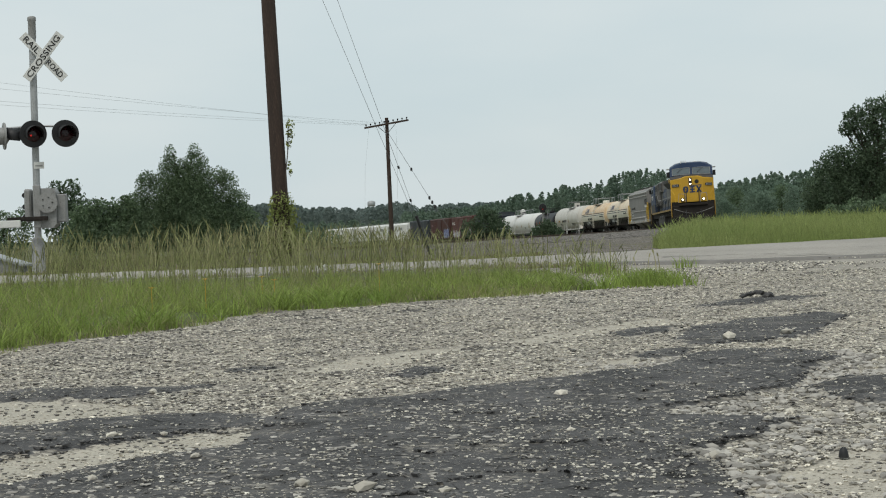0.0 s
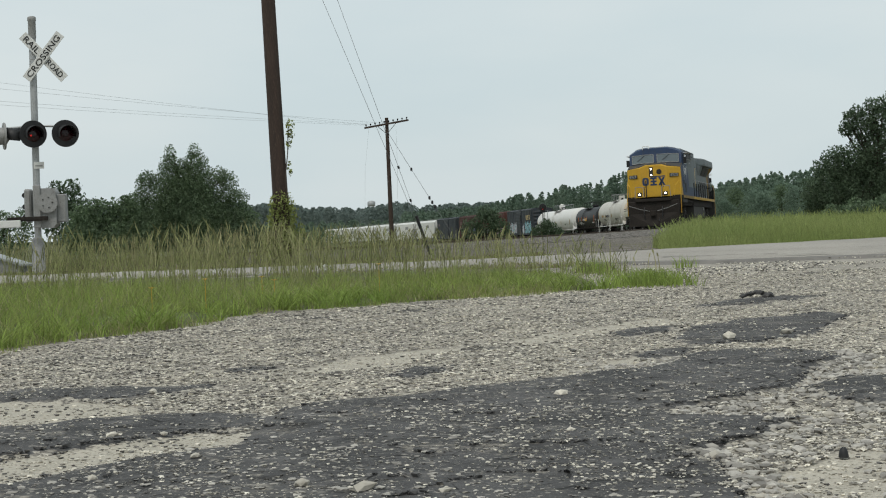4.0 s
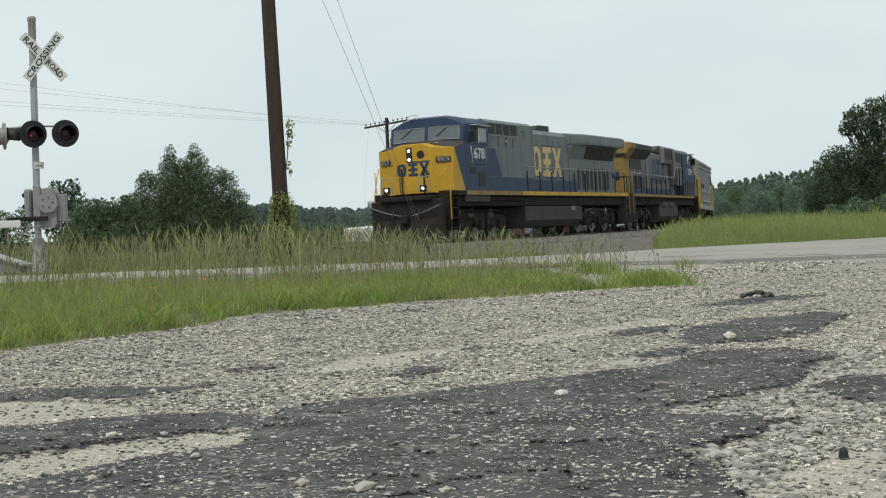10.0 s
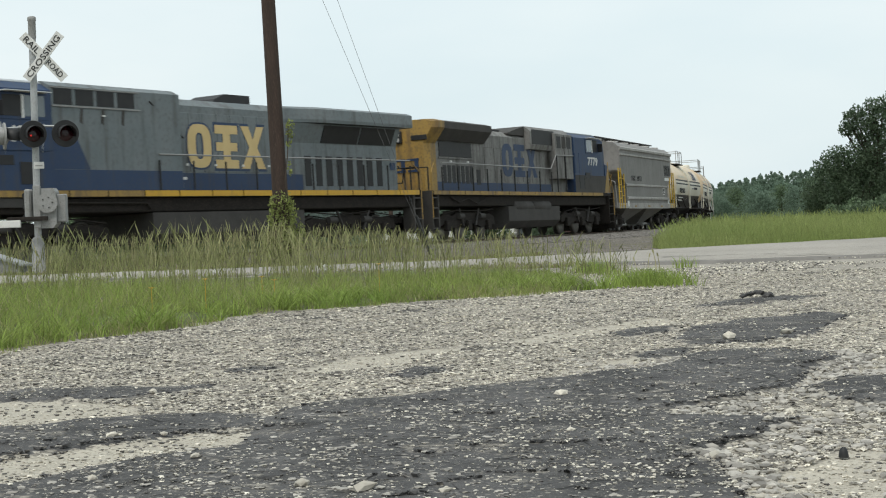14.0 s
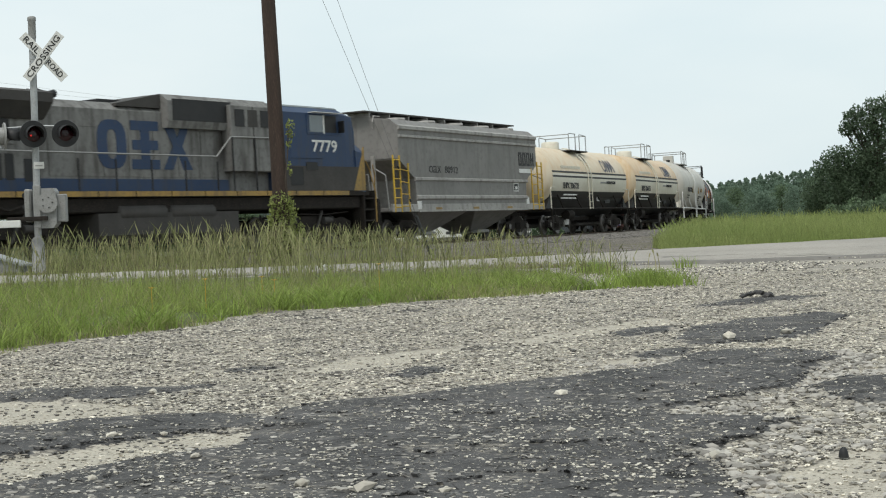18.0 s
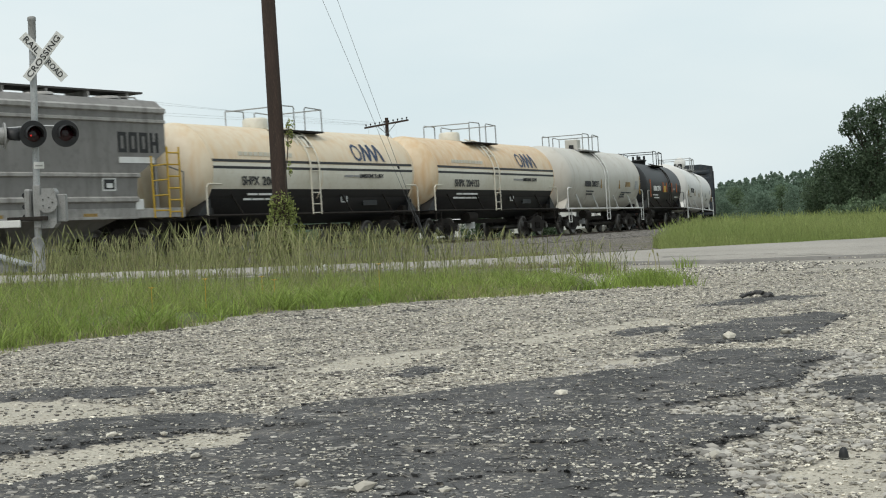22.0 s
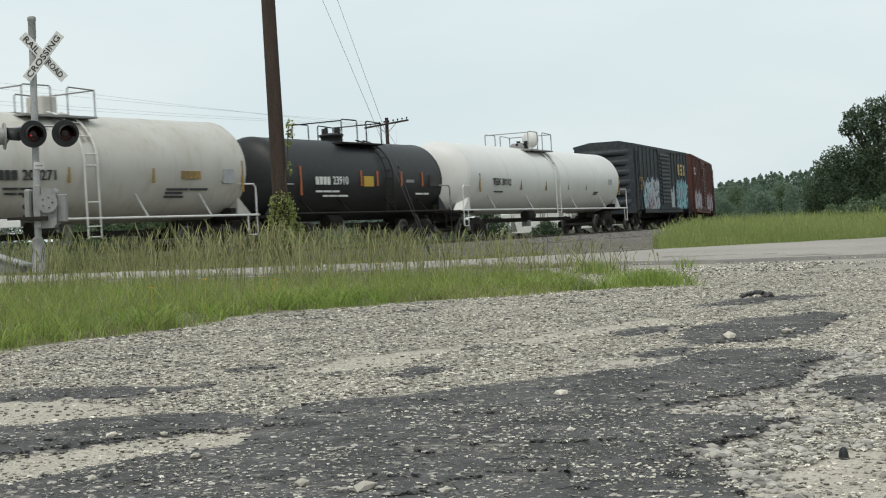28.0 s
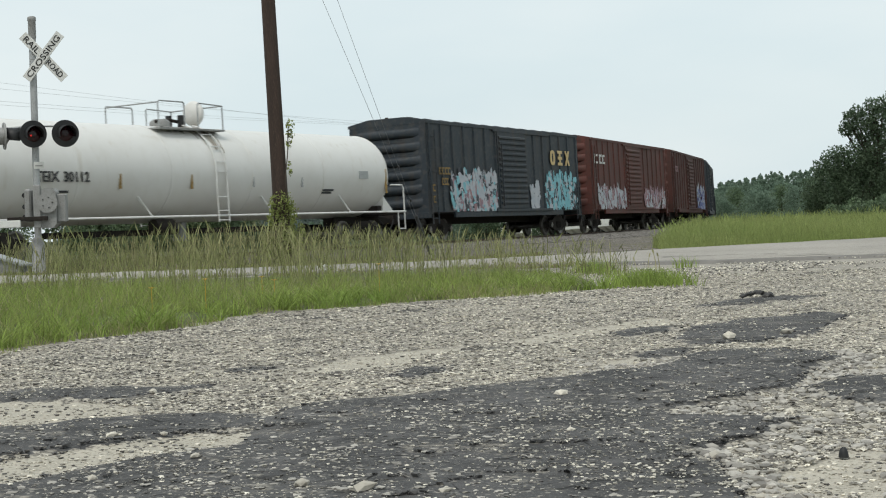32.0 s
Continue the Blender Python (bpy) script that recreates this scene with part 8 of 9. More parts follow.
    for x in (-2.4, 2.4):
        bay = Mesh()
        loft(bay, [[(x + a * k, y * k, z) for a, y in ((-2.2, -1.4), (2.2, -1.4), (2.2, 1.4), (-2.2, 1.4))] for k, z in ((1, 1.13), (0.28, 0.32))])
        part("discharge_bay", bay, M_HOPD, car)
        part("outlet_gate", Mesh().box(x - 0.5, x + 0.5, -0.7, 0.7, 0.24, 0.36, 0.02), M_ALU2, car)
    part("center_sill", Mesh().box(-7.0, 7.0, -0.2, 0.2, 0.75, 1.1), M_FRAME, car)
    for x in (4.95, -4.95):
        freight_truck(car, x)
    MOVERS.append((car, 52.0, 4.95))


def dished(hx, r, head):
    """Profile of a tank shell: a cylinder with dished heads."""
    q = [(-hx - head, r * 0.02)]
    q += [(-hx - head * math.cos(t), r * math.sin(t) ** 0.8) for t in (0.35, 0.7, 1.0, 1.25, 1.45)]
    q += [(-hx, r)]
    return q + [(-a, b) for a, b in q[::-1]]


def tank_car(label, back, half, hx, r, cz, head, mat, number, fit, base=None, trucks=None, group="freight cars of the train"):
    car = thing("tank_car", label, "tank car", group)
    shell = part("shell", Mesh().lathe(dished(hx, r, head), (0, 0, cz), "x", 48), mat, car)
    if base:
        # the lower third painted in another colour, and a pale belt over it
        def band(a0, a1, m, name, dr=0.006, x0=None, x1=None):
            x0, x1 = -hx if x0 is None else x0, hx if x1 is None else x1
            for s in (-1, 1):
                me = Mesh()
                n = 8
                v, f = [], []
                for k in range(n + 1):
                    a = a0 + (a1 - a0) * k / n
                    for x in (x0, x1):
                        for rr in (r + dr, r - 0.02):
                            v.append((x, s * rr * math.cos(a), cz + rr * math.sin(a)))
                for k in range(n):
                    i = 4 * k
                    f += [(i, i + 4, i + 6, i + 2), (i + 1, i + 3, i + 7, i + 5), (i, i + 1, i + 5, i + 4), (i + 2, i + 6, i + 7, i + 3)]
                f += [(0, 2, 3, 1), (4 * n, 4 * n + 1, 4 * n + 3, 4 * n + 2)]
                me.add(v, f)
                part(name, me, m, shell)
        za = math.asin((1.84 - cz) / r)
        band(-math.pi / 2 + 0.02, za, base, "black_base")
        band(za + 0.004, math.asin((2.60 - cz) / r), M_CREAMW, "pale_belt")
        for z in (2.42, 2.62):
            a = math.asin((z - cz) / r)
            band(a, a + 0.055, M_INK, "belt_line", 0.009)
        lower = Mesh().lathe([(-hx - head * 0.8, r * 0.25), (-hx - head * 0.55, r * 0.55), (-hx - 0.02, r * 0.9), (hx + 0.02, r * 0.9), (hx + head * 0.55, r * 0.55), (hx + head * 0.8, r * 0.25)], (0, 0, cz - r * 0.22), "x", 24)
        part("insulation_skirt", lower, base, car)
    # weld seams of the jacket
    for k in range(fit.get("seams", 4)):
        x = -hx + 2 * hx * k / (fit.get("seams", 4) - 1)
        part("jacket_seam", Mesh().lathe([(-0.025, r - 0.01), (-0.02, r + 0.009), (0.02, r + 0.009), (0.025, r - 0.01)], (x, 0, cz), "x", 48), mat, shell)
    # side text
    for s in (-1, 1):
        yk = s
        zt = fit["number_z"]

        def at_z(z):
            return s * (math.sqrt(max(r * r - (z - cz) ** 2, 0.01)) + 0.012)
        nx = fit["number_x"]
        ink = fit["ink"]
        if "code" in fit:
            lettering(fit["code"], 0.86, 0.27, ink, shell, nx if s > 0 else -nx + 2.0, at_z(zt + 0.27) + s * 0.012, zt, s, bold=0.015)
        else:
            for k in range(4):
                part("reporting_bar", bars((nx if s > 0 else -nx + 2.0) - s * 0.23 * k, at_z(zt + 0.25) + s * 0.006, zt, (0.17,), 0.25, s), ink, shell)
        lettering(number, fit["number_w"], 0.27, ink, shell, (nx - 1.02) if s > 0 else (-nx + 2.0 + 1.02), at_z(zt + 0.27) + s * 0.012, zt, s, bold=0.015)
        for z, ws in fit.get("small", ()):
            part("small_print", bars(ws[0] if s > 0 else -ws[0], at_z(z + 0.04) + s * 0.012, z, ws[1:], 0.06, s), fit.get("ink2", ink), shell)
        for x, c, w, h, z in fit.get("marks", ()):
            part("marking", Mesh().box(x - w / 2, x + w / 2, at_z(z) - 0.03, at_z(z) + 0.016, z - h / 2, z + h / 2), c, shell)
    # cross saddle ladders, dome platform
    pz = cz + r
    for s in (-1, 1):
        xl = fit.get("ladder_x", 0.0)
        pts = []
        for k in range(9):
            a = math.radians(78 - k * 9.5)
            pts.append((s * (r + 0.07) * math.cos(a), cz + (r + 0.07) * math.sin(a)))
        low = fit.get("ladder_low", 1.05)
        pts.append((s * (r + 0.05), cz))
        pts.append((s * (r + 0.06), low))
        mt = fit.get("ladder", fit.get("trim", M_WPAINT))
        ld = part("side_ladder", Mesh().tube([(xl + 0.24, y, z) for y, z in pts], 0.024, 6).tube([(xl - 0.24, y, z) for y, z in pts], 0.024, 6), mt, car)
        for (ya, zz) in pts[1::2] + [((pts[-1][0] + pts[-2][0]) / 2, (pts[-1][1] + pts[-2][1]) / 2), (pts[-1][0], low + 0.32), (pts[-1][0], low + 0.05)]:
            part("rung", Mesh().cyl((xl + 0.24, ya, zz), (xl - 0.24, ya, zz), 0.018, 6), mt, ld)
        pw = fit.get("platform", 1.3)
        px = fit.get("platform_x", 0.0)
        part("platform", Mesh().box(px - pw, px + pw, s * 0.46 if s > 0 else -1.02, 1.02 if s > 0 else -0.46, pz - 0.17, pz - 0.12), fit.get("deck", M_ALU2), car)
        hz = pz + 0.62
        hr = Mesh()
        hr.tube([(px + pw, s * 0.95, pz - 0.14), (px + pw, s * 0.95, hz - 0.05), (px + pw - 0.06, s * 0.95, hz), (px + 0.35, s * 0.95, hz), (px + 0.3, s * 0.95, hz - 0.05), (px + 0.3, s * 0.95, pz - 0.14)], 0.022, 6)
        part("platform_rail", hr, fit.get("rail", M_ALU2), car)
        hr = Mesh()
        hr.tube([(px - 0.3, s * 0.95, pz - 0.14), (px - 0.3, s * 0.95, hz - 0.05), (px - 0.36, s * 0.95, hz), (px - pw, s * 0.95, hz - 0.04), (px - pw, s * 0.95, pz - 0.14)], 0.022, 6)
        part("platform_rail", hr, fit.get("rail", M_ALU2), car)
    for x in (px + pw, px - pw):
        part("platform_rail", Mesh().cyl((x, -0.95, pz + 0.58), (x, 0.95, pz + 0.58), 0.022, 6), fit.get("rail", M_ALU2), car)
    kind = fit.get("dome", "round")
    if kind == "round":
        part("fill_dome", Mesh().lathe([(0, 0.4), (0.3, 0.4), (0.36, 0.34), (0.38, 0.1)], (px + 1.05 if base else px + 0.3, 0, pz - 0.06), "z", 18), M_CREAMW if base else mat, car)
    elif kind == "box":
        part("valve_box", Mesh().box(px - 0.6, px - 0.05, -0.3, 0.3, pz - 0.05, pz + 0.46, 0.03), mat, car)
        part("nozzle", Mesh().cyl((0.75, 0, pz - 0.05), (0.75, 0, pz + 0.2), 0.16, 10), M_SIGBLK, car)
    elif kind == "valves":
        part("manway", Mesh().lathe([(0, 0.36), (0.16, 0.36), (0.2, 0.42), (0.26, 0.42), (0.3, 0.2)], (0.15, 0, pz - 0.04), "z", 16), M_SIGBLK, car)
        for k in range(4):
            part("valve", Mesh().cyl((0.3 * math.cos(k * 1.57) + 0.15, 0.3 * math.sin(k * 1.57), pz + 0.2), (0.3 * math.cos(k * 1.57) + 0.15, 0.3 * math.sin(k * 1.57), pz + 0.44), 0.06, 8), M_SIGBLK, car)
    else:
        part("open_cover", Mesh().lathe([(-0.05, 0.1), (-0.04, 0.3), (0.0, 0.38), (0.05, 0.37), (0.12, 0.3), (0.16, 0.1)], (-0.85, 0.1, pz + 0.42), "x", 18), M_WHITE2, car, "raised white valve cover")
        part("manway", Mesh().lathe([(0, 0.3), (0.16, 0.3), (0.24, 0.2)], (0.6, 0, pz - 0.03), "z", 14), M_ALU2, car)
        for k, (dx, dy) in enumerate(((-0.25, 0.1), (0.05, -0.12), (-0.1, 0.2))):
            part("valve", Mesh().cyl((dx, dy, pz - 0.03), (dx, dy, pz + 0.34), 0.09, 8), M_SIGBLK, car)
        part("valve_pipe", Mesh().tube([(0.9, 0.1, pz + 0.14), (0.3, 0.1, pz + 0.2), (-0.4, 0.1, pz + 0.12)], 0.05, 8), M_FRAME, car)
    # running gear: side walk, end sills, braces
    tr = fit.get("trim", M_WPAINT)
    for s in (-1, 1):
        part("side_sill_pipe", Mesh().tube([(half - 0.5, s * 1.38, 1.08), (-half + 0.5, s * 1.38, 1.08)], 0.035, 6), tr, car)
        for x in (-hx * 0.75, -hx * 0.3, hx * 0.3, hx * 0.75):
            part("sill_brace", Mesh().cyl((x, s * 1.38, 1.08), (x + 0.35, s * (r * 0.86), cz - r * 0.5), 0.03, 6), tr, car)
        for d in (1, -1):
            xe = d * (half - 0.62)
            part("end_grab", Mesh().tube([(xe, s * 1.4, 1.08), (xe, s * 1.4, 1.88), (xe - d * 0.1, s * 1.4, 1.98), (xe - d * 0.75, s * 1.36, 1.98)], 0.026, 6), fit.get("grab", tr), car)
            part("end_step", Mesh().tube([(xe, s * 1.4, 1.06), (xe, s * 1.4, 0.5), (xe - d * 0.42, s * 1.4, 0.5), (xe - d * 0.42, s * 1.4, 1.06)], 0.022, 6), tr, car)
            part("bolster_gusset", Mesh().prism([(d * (hx - 0.1), 1.1), (d * (hx + 0.55), 1.1), (d * (hx - 0.05), 1.62)], "y", s * 0.8, s * 1.22), mat if not base else base, car)
    for d in (1, -1):
        part("end_platform", Mesh().box(min(d * (hx - 0.1), d * (half - 0.45)), max(d * (hx - 0.1), d * (half - 0.45)), -1.36, 1.36, 0.98, 1.07, 0.01), M_FRAME, car)
        part("stub_sill", Mesh().box(min(d * (hx - 1.6), d * (half - 0.4)), max(d * (hx - 1.6), d * (half - 0.4)), -0.22, 0.22, 0.72, 1.02), M_FRAME, car)
        part("head_brace", Mesh().box(min(d * (hx - 0.3), d * (hx + 0.1)), max(d * (hx - 0.3), d * (hx + 0.1)), -1.15, 1.15, 0.98, 1.3, 0.02), M_FRAME, car)
        coupler(car, half * d, d)
    part("bottom_outlet", Mesh().cyl((0, 0, cz - r + 0.05), (0, 0, 0.42), 0.2, 10), M_ALU2 if not base else M_WPAINT, car)
    part("brake_rigging", Mesh().box(-hx * 0.6, hx * 0.6, -0.12, 0.12, 0.62, 0.78), M_FRAME, car)
    part("brake_cylinder", Mesh().cyl((1.2, 0.7, 0.85), (2.0, 0.7, 0.85), 0.2, 12), M_FRAME, car)
    tx = trucks or (half - 2.3)
    for x in (tx, -tx):
        freight_truck(car, x)
    MOVERS.append((car, back, tx))
    return car, shell


def spill(shell, r, cz, x, wide, low, mat, seed):
    """A dried run of cargo down both flanks of a tank, widest at the top, with a ragged outline."""
    rg = random.Random(seed)
    for s in (-1, 1):
        for k in range(7):
            u = x + wide * rg.uniform(-0.5, 0.5)
            w, end = wide * rg.uniform(0.05, 0.16), rg.uniform(low, 60)
            v = []
            n = 12
            for q in range(n + 1):
                a = math.radians(86 - (86 - end) * q / n)
                h = w * (1 - 0.75 * q / n) * rg.uniform(0.75, 1.1)
                u += rg.uniform(-0.015, 0.015)
                for e in (-h, h):
                    v.append((u + e, s * (r + 0.0125 + 0.0006 * k) * math.cos(a), cz + (r + 0.0125 + 0.0006 * k) * math.sin(a)))
            part("spill_run", Mesh().add(v, [(2 * q, 2 * q + 1, 2 * q + 3, 2 * q + 2) for q in range(n)]), mat, shell)


def slurry_tank(back, code, number, label, paint):
    fit = {"code": code, "number_z": 1.94, "number_x": 4.35, "number_w": 1.18, "ink": M_INK, "ink2": M_WPAINT, "seams": 3, "dome": "round", "rail": M_ALU, "trim": M_FRAME, "grab": M_CREAMW, "deck": M_FRAME, "ladder_x": 0.5, "platform": 1.28, "platform_x": 0.42, "ladder": M_CREAMW,
           "small": ((1.66, (3.9, 0.5, 0.7, 0.6)), (1.52, (4.0, 0.4, 0.6, 0.5, 0.6))), "marks": ((-3.3, M_BLACK, 0.9, 0.35, 1.5),)}
    car, shell = tank_car(label, back, 6.7, 5.75, 1.42, 2.40, 0.8, paint, number, fit, base=M_BLACK, trucks=4.5)
    r, cz = 1.42, 2.40
    spill(shell, r, cz, 0.75, 1.5, 22, M_CREAMW, int(back))
    spill(shell, r, cz, 0.4, 0.8, 30, M_GREY2, int(back) + 1)
    for s in (-1, 1):
        def yy(z):
            return s * (math.sqrt(r * r - (z - cz) ** 2) + 0.012)
        # the maker's mark as plain strokes: a ring and slanting bars
        def spot(u, v, lift=0.0):
            z = 2.74 + 0.6 * v
            x = -2.05 - 1.95 * u
            return (x if s > 0 else -6.05 - x, yy(z) + (0.004 + lift) * s, z)
        strokes = [[(0.15 + 0.13 * math.cos(t * 0.785), 0.5 + 0.46 * math.sin(t * 0.785)) for t in range(9)]]
        strokes += [[(a + b * (q / 3 - 0.5), 0.03 + 0.32 * q) for q in range(4)] for a, b in ((0.37, 0.1), (0.47, -0.1), (0.57, 0.1), (0.67, -0.1), (0.78, 0.12), (0.90, -0.12))]
        for k, path in enumerate(strokes):
            me = Mesh()
            v = []
            for q, (a, b) in enumerate(path):
                w = 0.034 if k else 0.0
                if k:
                    v += [spot(a - w, b, 0.001 * k), spot(a + w, b, 0.001 * k)]
                else:
                    v += [spot(0.15 + (a - 0.15) * 0.78, 0.5 + (b - 0.5) * 0.78), spot(0.15 + (a - 0.15) * 1.15, 0.5 + (b - 0.5) * 1.08)]
            me.add(v, [(2 * q, 2 * q + 1, 2 * q + 3, 2 * q + 2) for q in range(len(path) - 1)])
            part("maker_mark", me, M_BLUE, shell)
        lettering("LIMESTONE SLURRY", 1.5, 0.13, M_INK, shell, -2.23 if s > 0 else 3.8, yy(2.33) + 0.024 * s, 2.2, s, bold=0.008)
        part("test_stencil", Mesh().box(-1.75, -1.4, yy(1.6) - 0.02, yy(1.6) + 0.012 * s, 1.42, 1.72), M_WPAINT, shell)
        part("test_stencil_ink", Mesh().box(-1.71, -1.44, yy(1.6) - 0.02, yy(1.6) + 0.017 * s, 1.46, 1.68), M_BLACK, shell)
        part("small_print", bars(-1.3 if s > 0 else 3.9, yy(2.26) + 0.012 * s, 2.22, (0.5, 0.6, 0.35), 0.07, s), M_ALU2, shell)
        part("faded_lettering", bars(4.4 if s > 0 else -1.6, yy(2.86) + 0.006 * s, 2.82, (0.2,) * 11, 0.11, s, 0.06), M_CREAMW, shell)
    return car


def tank_cars():
    slurry_tank(66.0, "SHPX", "206131", "cream slurry tank car with black underside and striped belt", M_CREAM)
    slurry_tank(79.4, "SHPX", "204133", "orange-stained cream slurry tank car with black underside", M_CREAM2)
    car, shell = tank_car("dirty off-white tank car with white side rails", 93.3, 7.1, 5.9, 1.45, 2.44, 0.6, M_WHITE, "200271",
             {"number_z": 2.05, "number_x": 3.85, "number_w": 1.15, "ink": M_INK, "seams": 5, "dome": "box", "rail": M_ALU2, "trim": M_WPAINT, "deck": M_ALU2, "ladder_x": 0.46, "platform": 1.3, "platform_x": 0.9, "ladder_low": 0.55,
              "small": ((1.82, (3.4, 0.5, 0.6)), (1.7, (3.3, 0.4, 0.5)), (1.8, (-2.6, 0.9, 0.8)), (1.6, (-2.6, 0.8)), (1.7, (-2.6, 0.7))),
              "marks": ((-3.55, M_YELD, 0.8, 0.22, 2.22), (-2.0, M_YELD, 0.07, 0.4, 2.2), (1.2, M_YELD, 0.07, 0.4, 2.2), (-5.85, M_YELD, 0.06, 0.9, 2.2), (-5.2, M_ALU, 0.5, 0.4, 2.2))}, trucks=4.9)
    spill(shell, 1.45, 2.44, 0.5, 1.0, 5, M_STAIN, 41)
    spill(shell, 1.45, 2.44, 0.9, 1.8, 35, M_HOP, 42)
    tank_car("black tank car with white lettering and orange tick marks", 106.55, 6.15, 5.05, 1.33, 2.2, 0.55, M_BLACK, "23910",
             {"number_z": 1.98, "number_x": 3.45, "number_w": 0.95, "ink": M_WPAINT, "seams": 2, "dome": "valves", "rail": M_SIGBLK, "trim": M_FRAME, "grab": M_ALU2, "deck": M_FRAME, "ladder_x": -1.18, "platform": 1.3, "platform_x": -0.25,
              "small": ((1.74, (3.4, 0.4, 0.5, 0.4)), (1.6, (2.9, 0.3, 0.5, 0.6)), (1.66, (-3.2, 0.5, 0.4))),
              "marks": ((0.15, M_YPAINT, 0.62, 0.34, 2.1), (0.62, M_TICK, 0.06, 0.5, 2.2), (-0.45, M_TICK, 0.06, 0.5, 2.2), (-2.1, M_TICK, 0.06, 0.5, 2.2), (-3.6, M_TICK, 0.06, 0.5, 2.2), (4.3, M_TICK, 0.06, 0.9, 2.1), (-2.7, M_ALU2, 0.55, 0.1, 2.12), (-4.5, M_GREY3, 0.75, 0.4, 2.15))}, trucks=3.9)
    car, shell = tank_car("long white tank car with open valve cover", 123.3, 10.95, 9.35, 1.38, 2.34, 0.55, M_WHITE2, "30112",
             {"code": "TEIX", "number_z": 2.02, "number_x": 7.2, "number_w": 0.95, "ink": M_INK, "seams": 6, "dome": "cover", "rail": M_ALU, "trim": M_WPAINT, "deck": M_ALU2, "ladder_x": -0.28, "platform": 1.45, "platform_x": 0.35, "ladder_low": 0.9,
              "small": ((1.75, (6.9, 0.5, 0.4)), (1.78, (-5.6, 0.6)), (1.7, (-5.6, 0.5))),
              "marks": ((8.5, M_YELD, 0.08, 0.7, 2.1), (4.0, M_YELD, 0.07, 0.4, 2.05), (1.0, M_YELD, 0.07, 0.4, 2.05), (-1.9, M_ALU, 0.05, 0.3, 2.05), (-4.4, M_ALU, 0.05, 0.3, 2.05), (-7.9, M_ALU, 0.5, 0.25, 2.3), (-9.3, M_YELD, 0.06, 0.8, 2.1))}, trucks=8.3)
    spill(shell, 1.38, 2.34, -0.3, 0.9, 20, M_STAIN, 43)
    spill(shell, 1.38, 2.34, 0.4, 1.6, 50, M_HOP, 44)


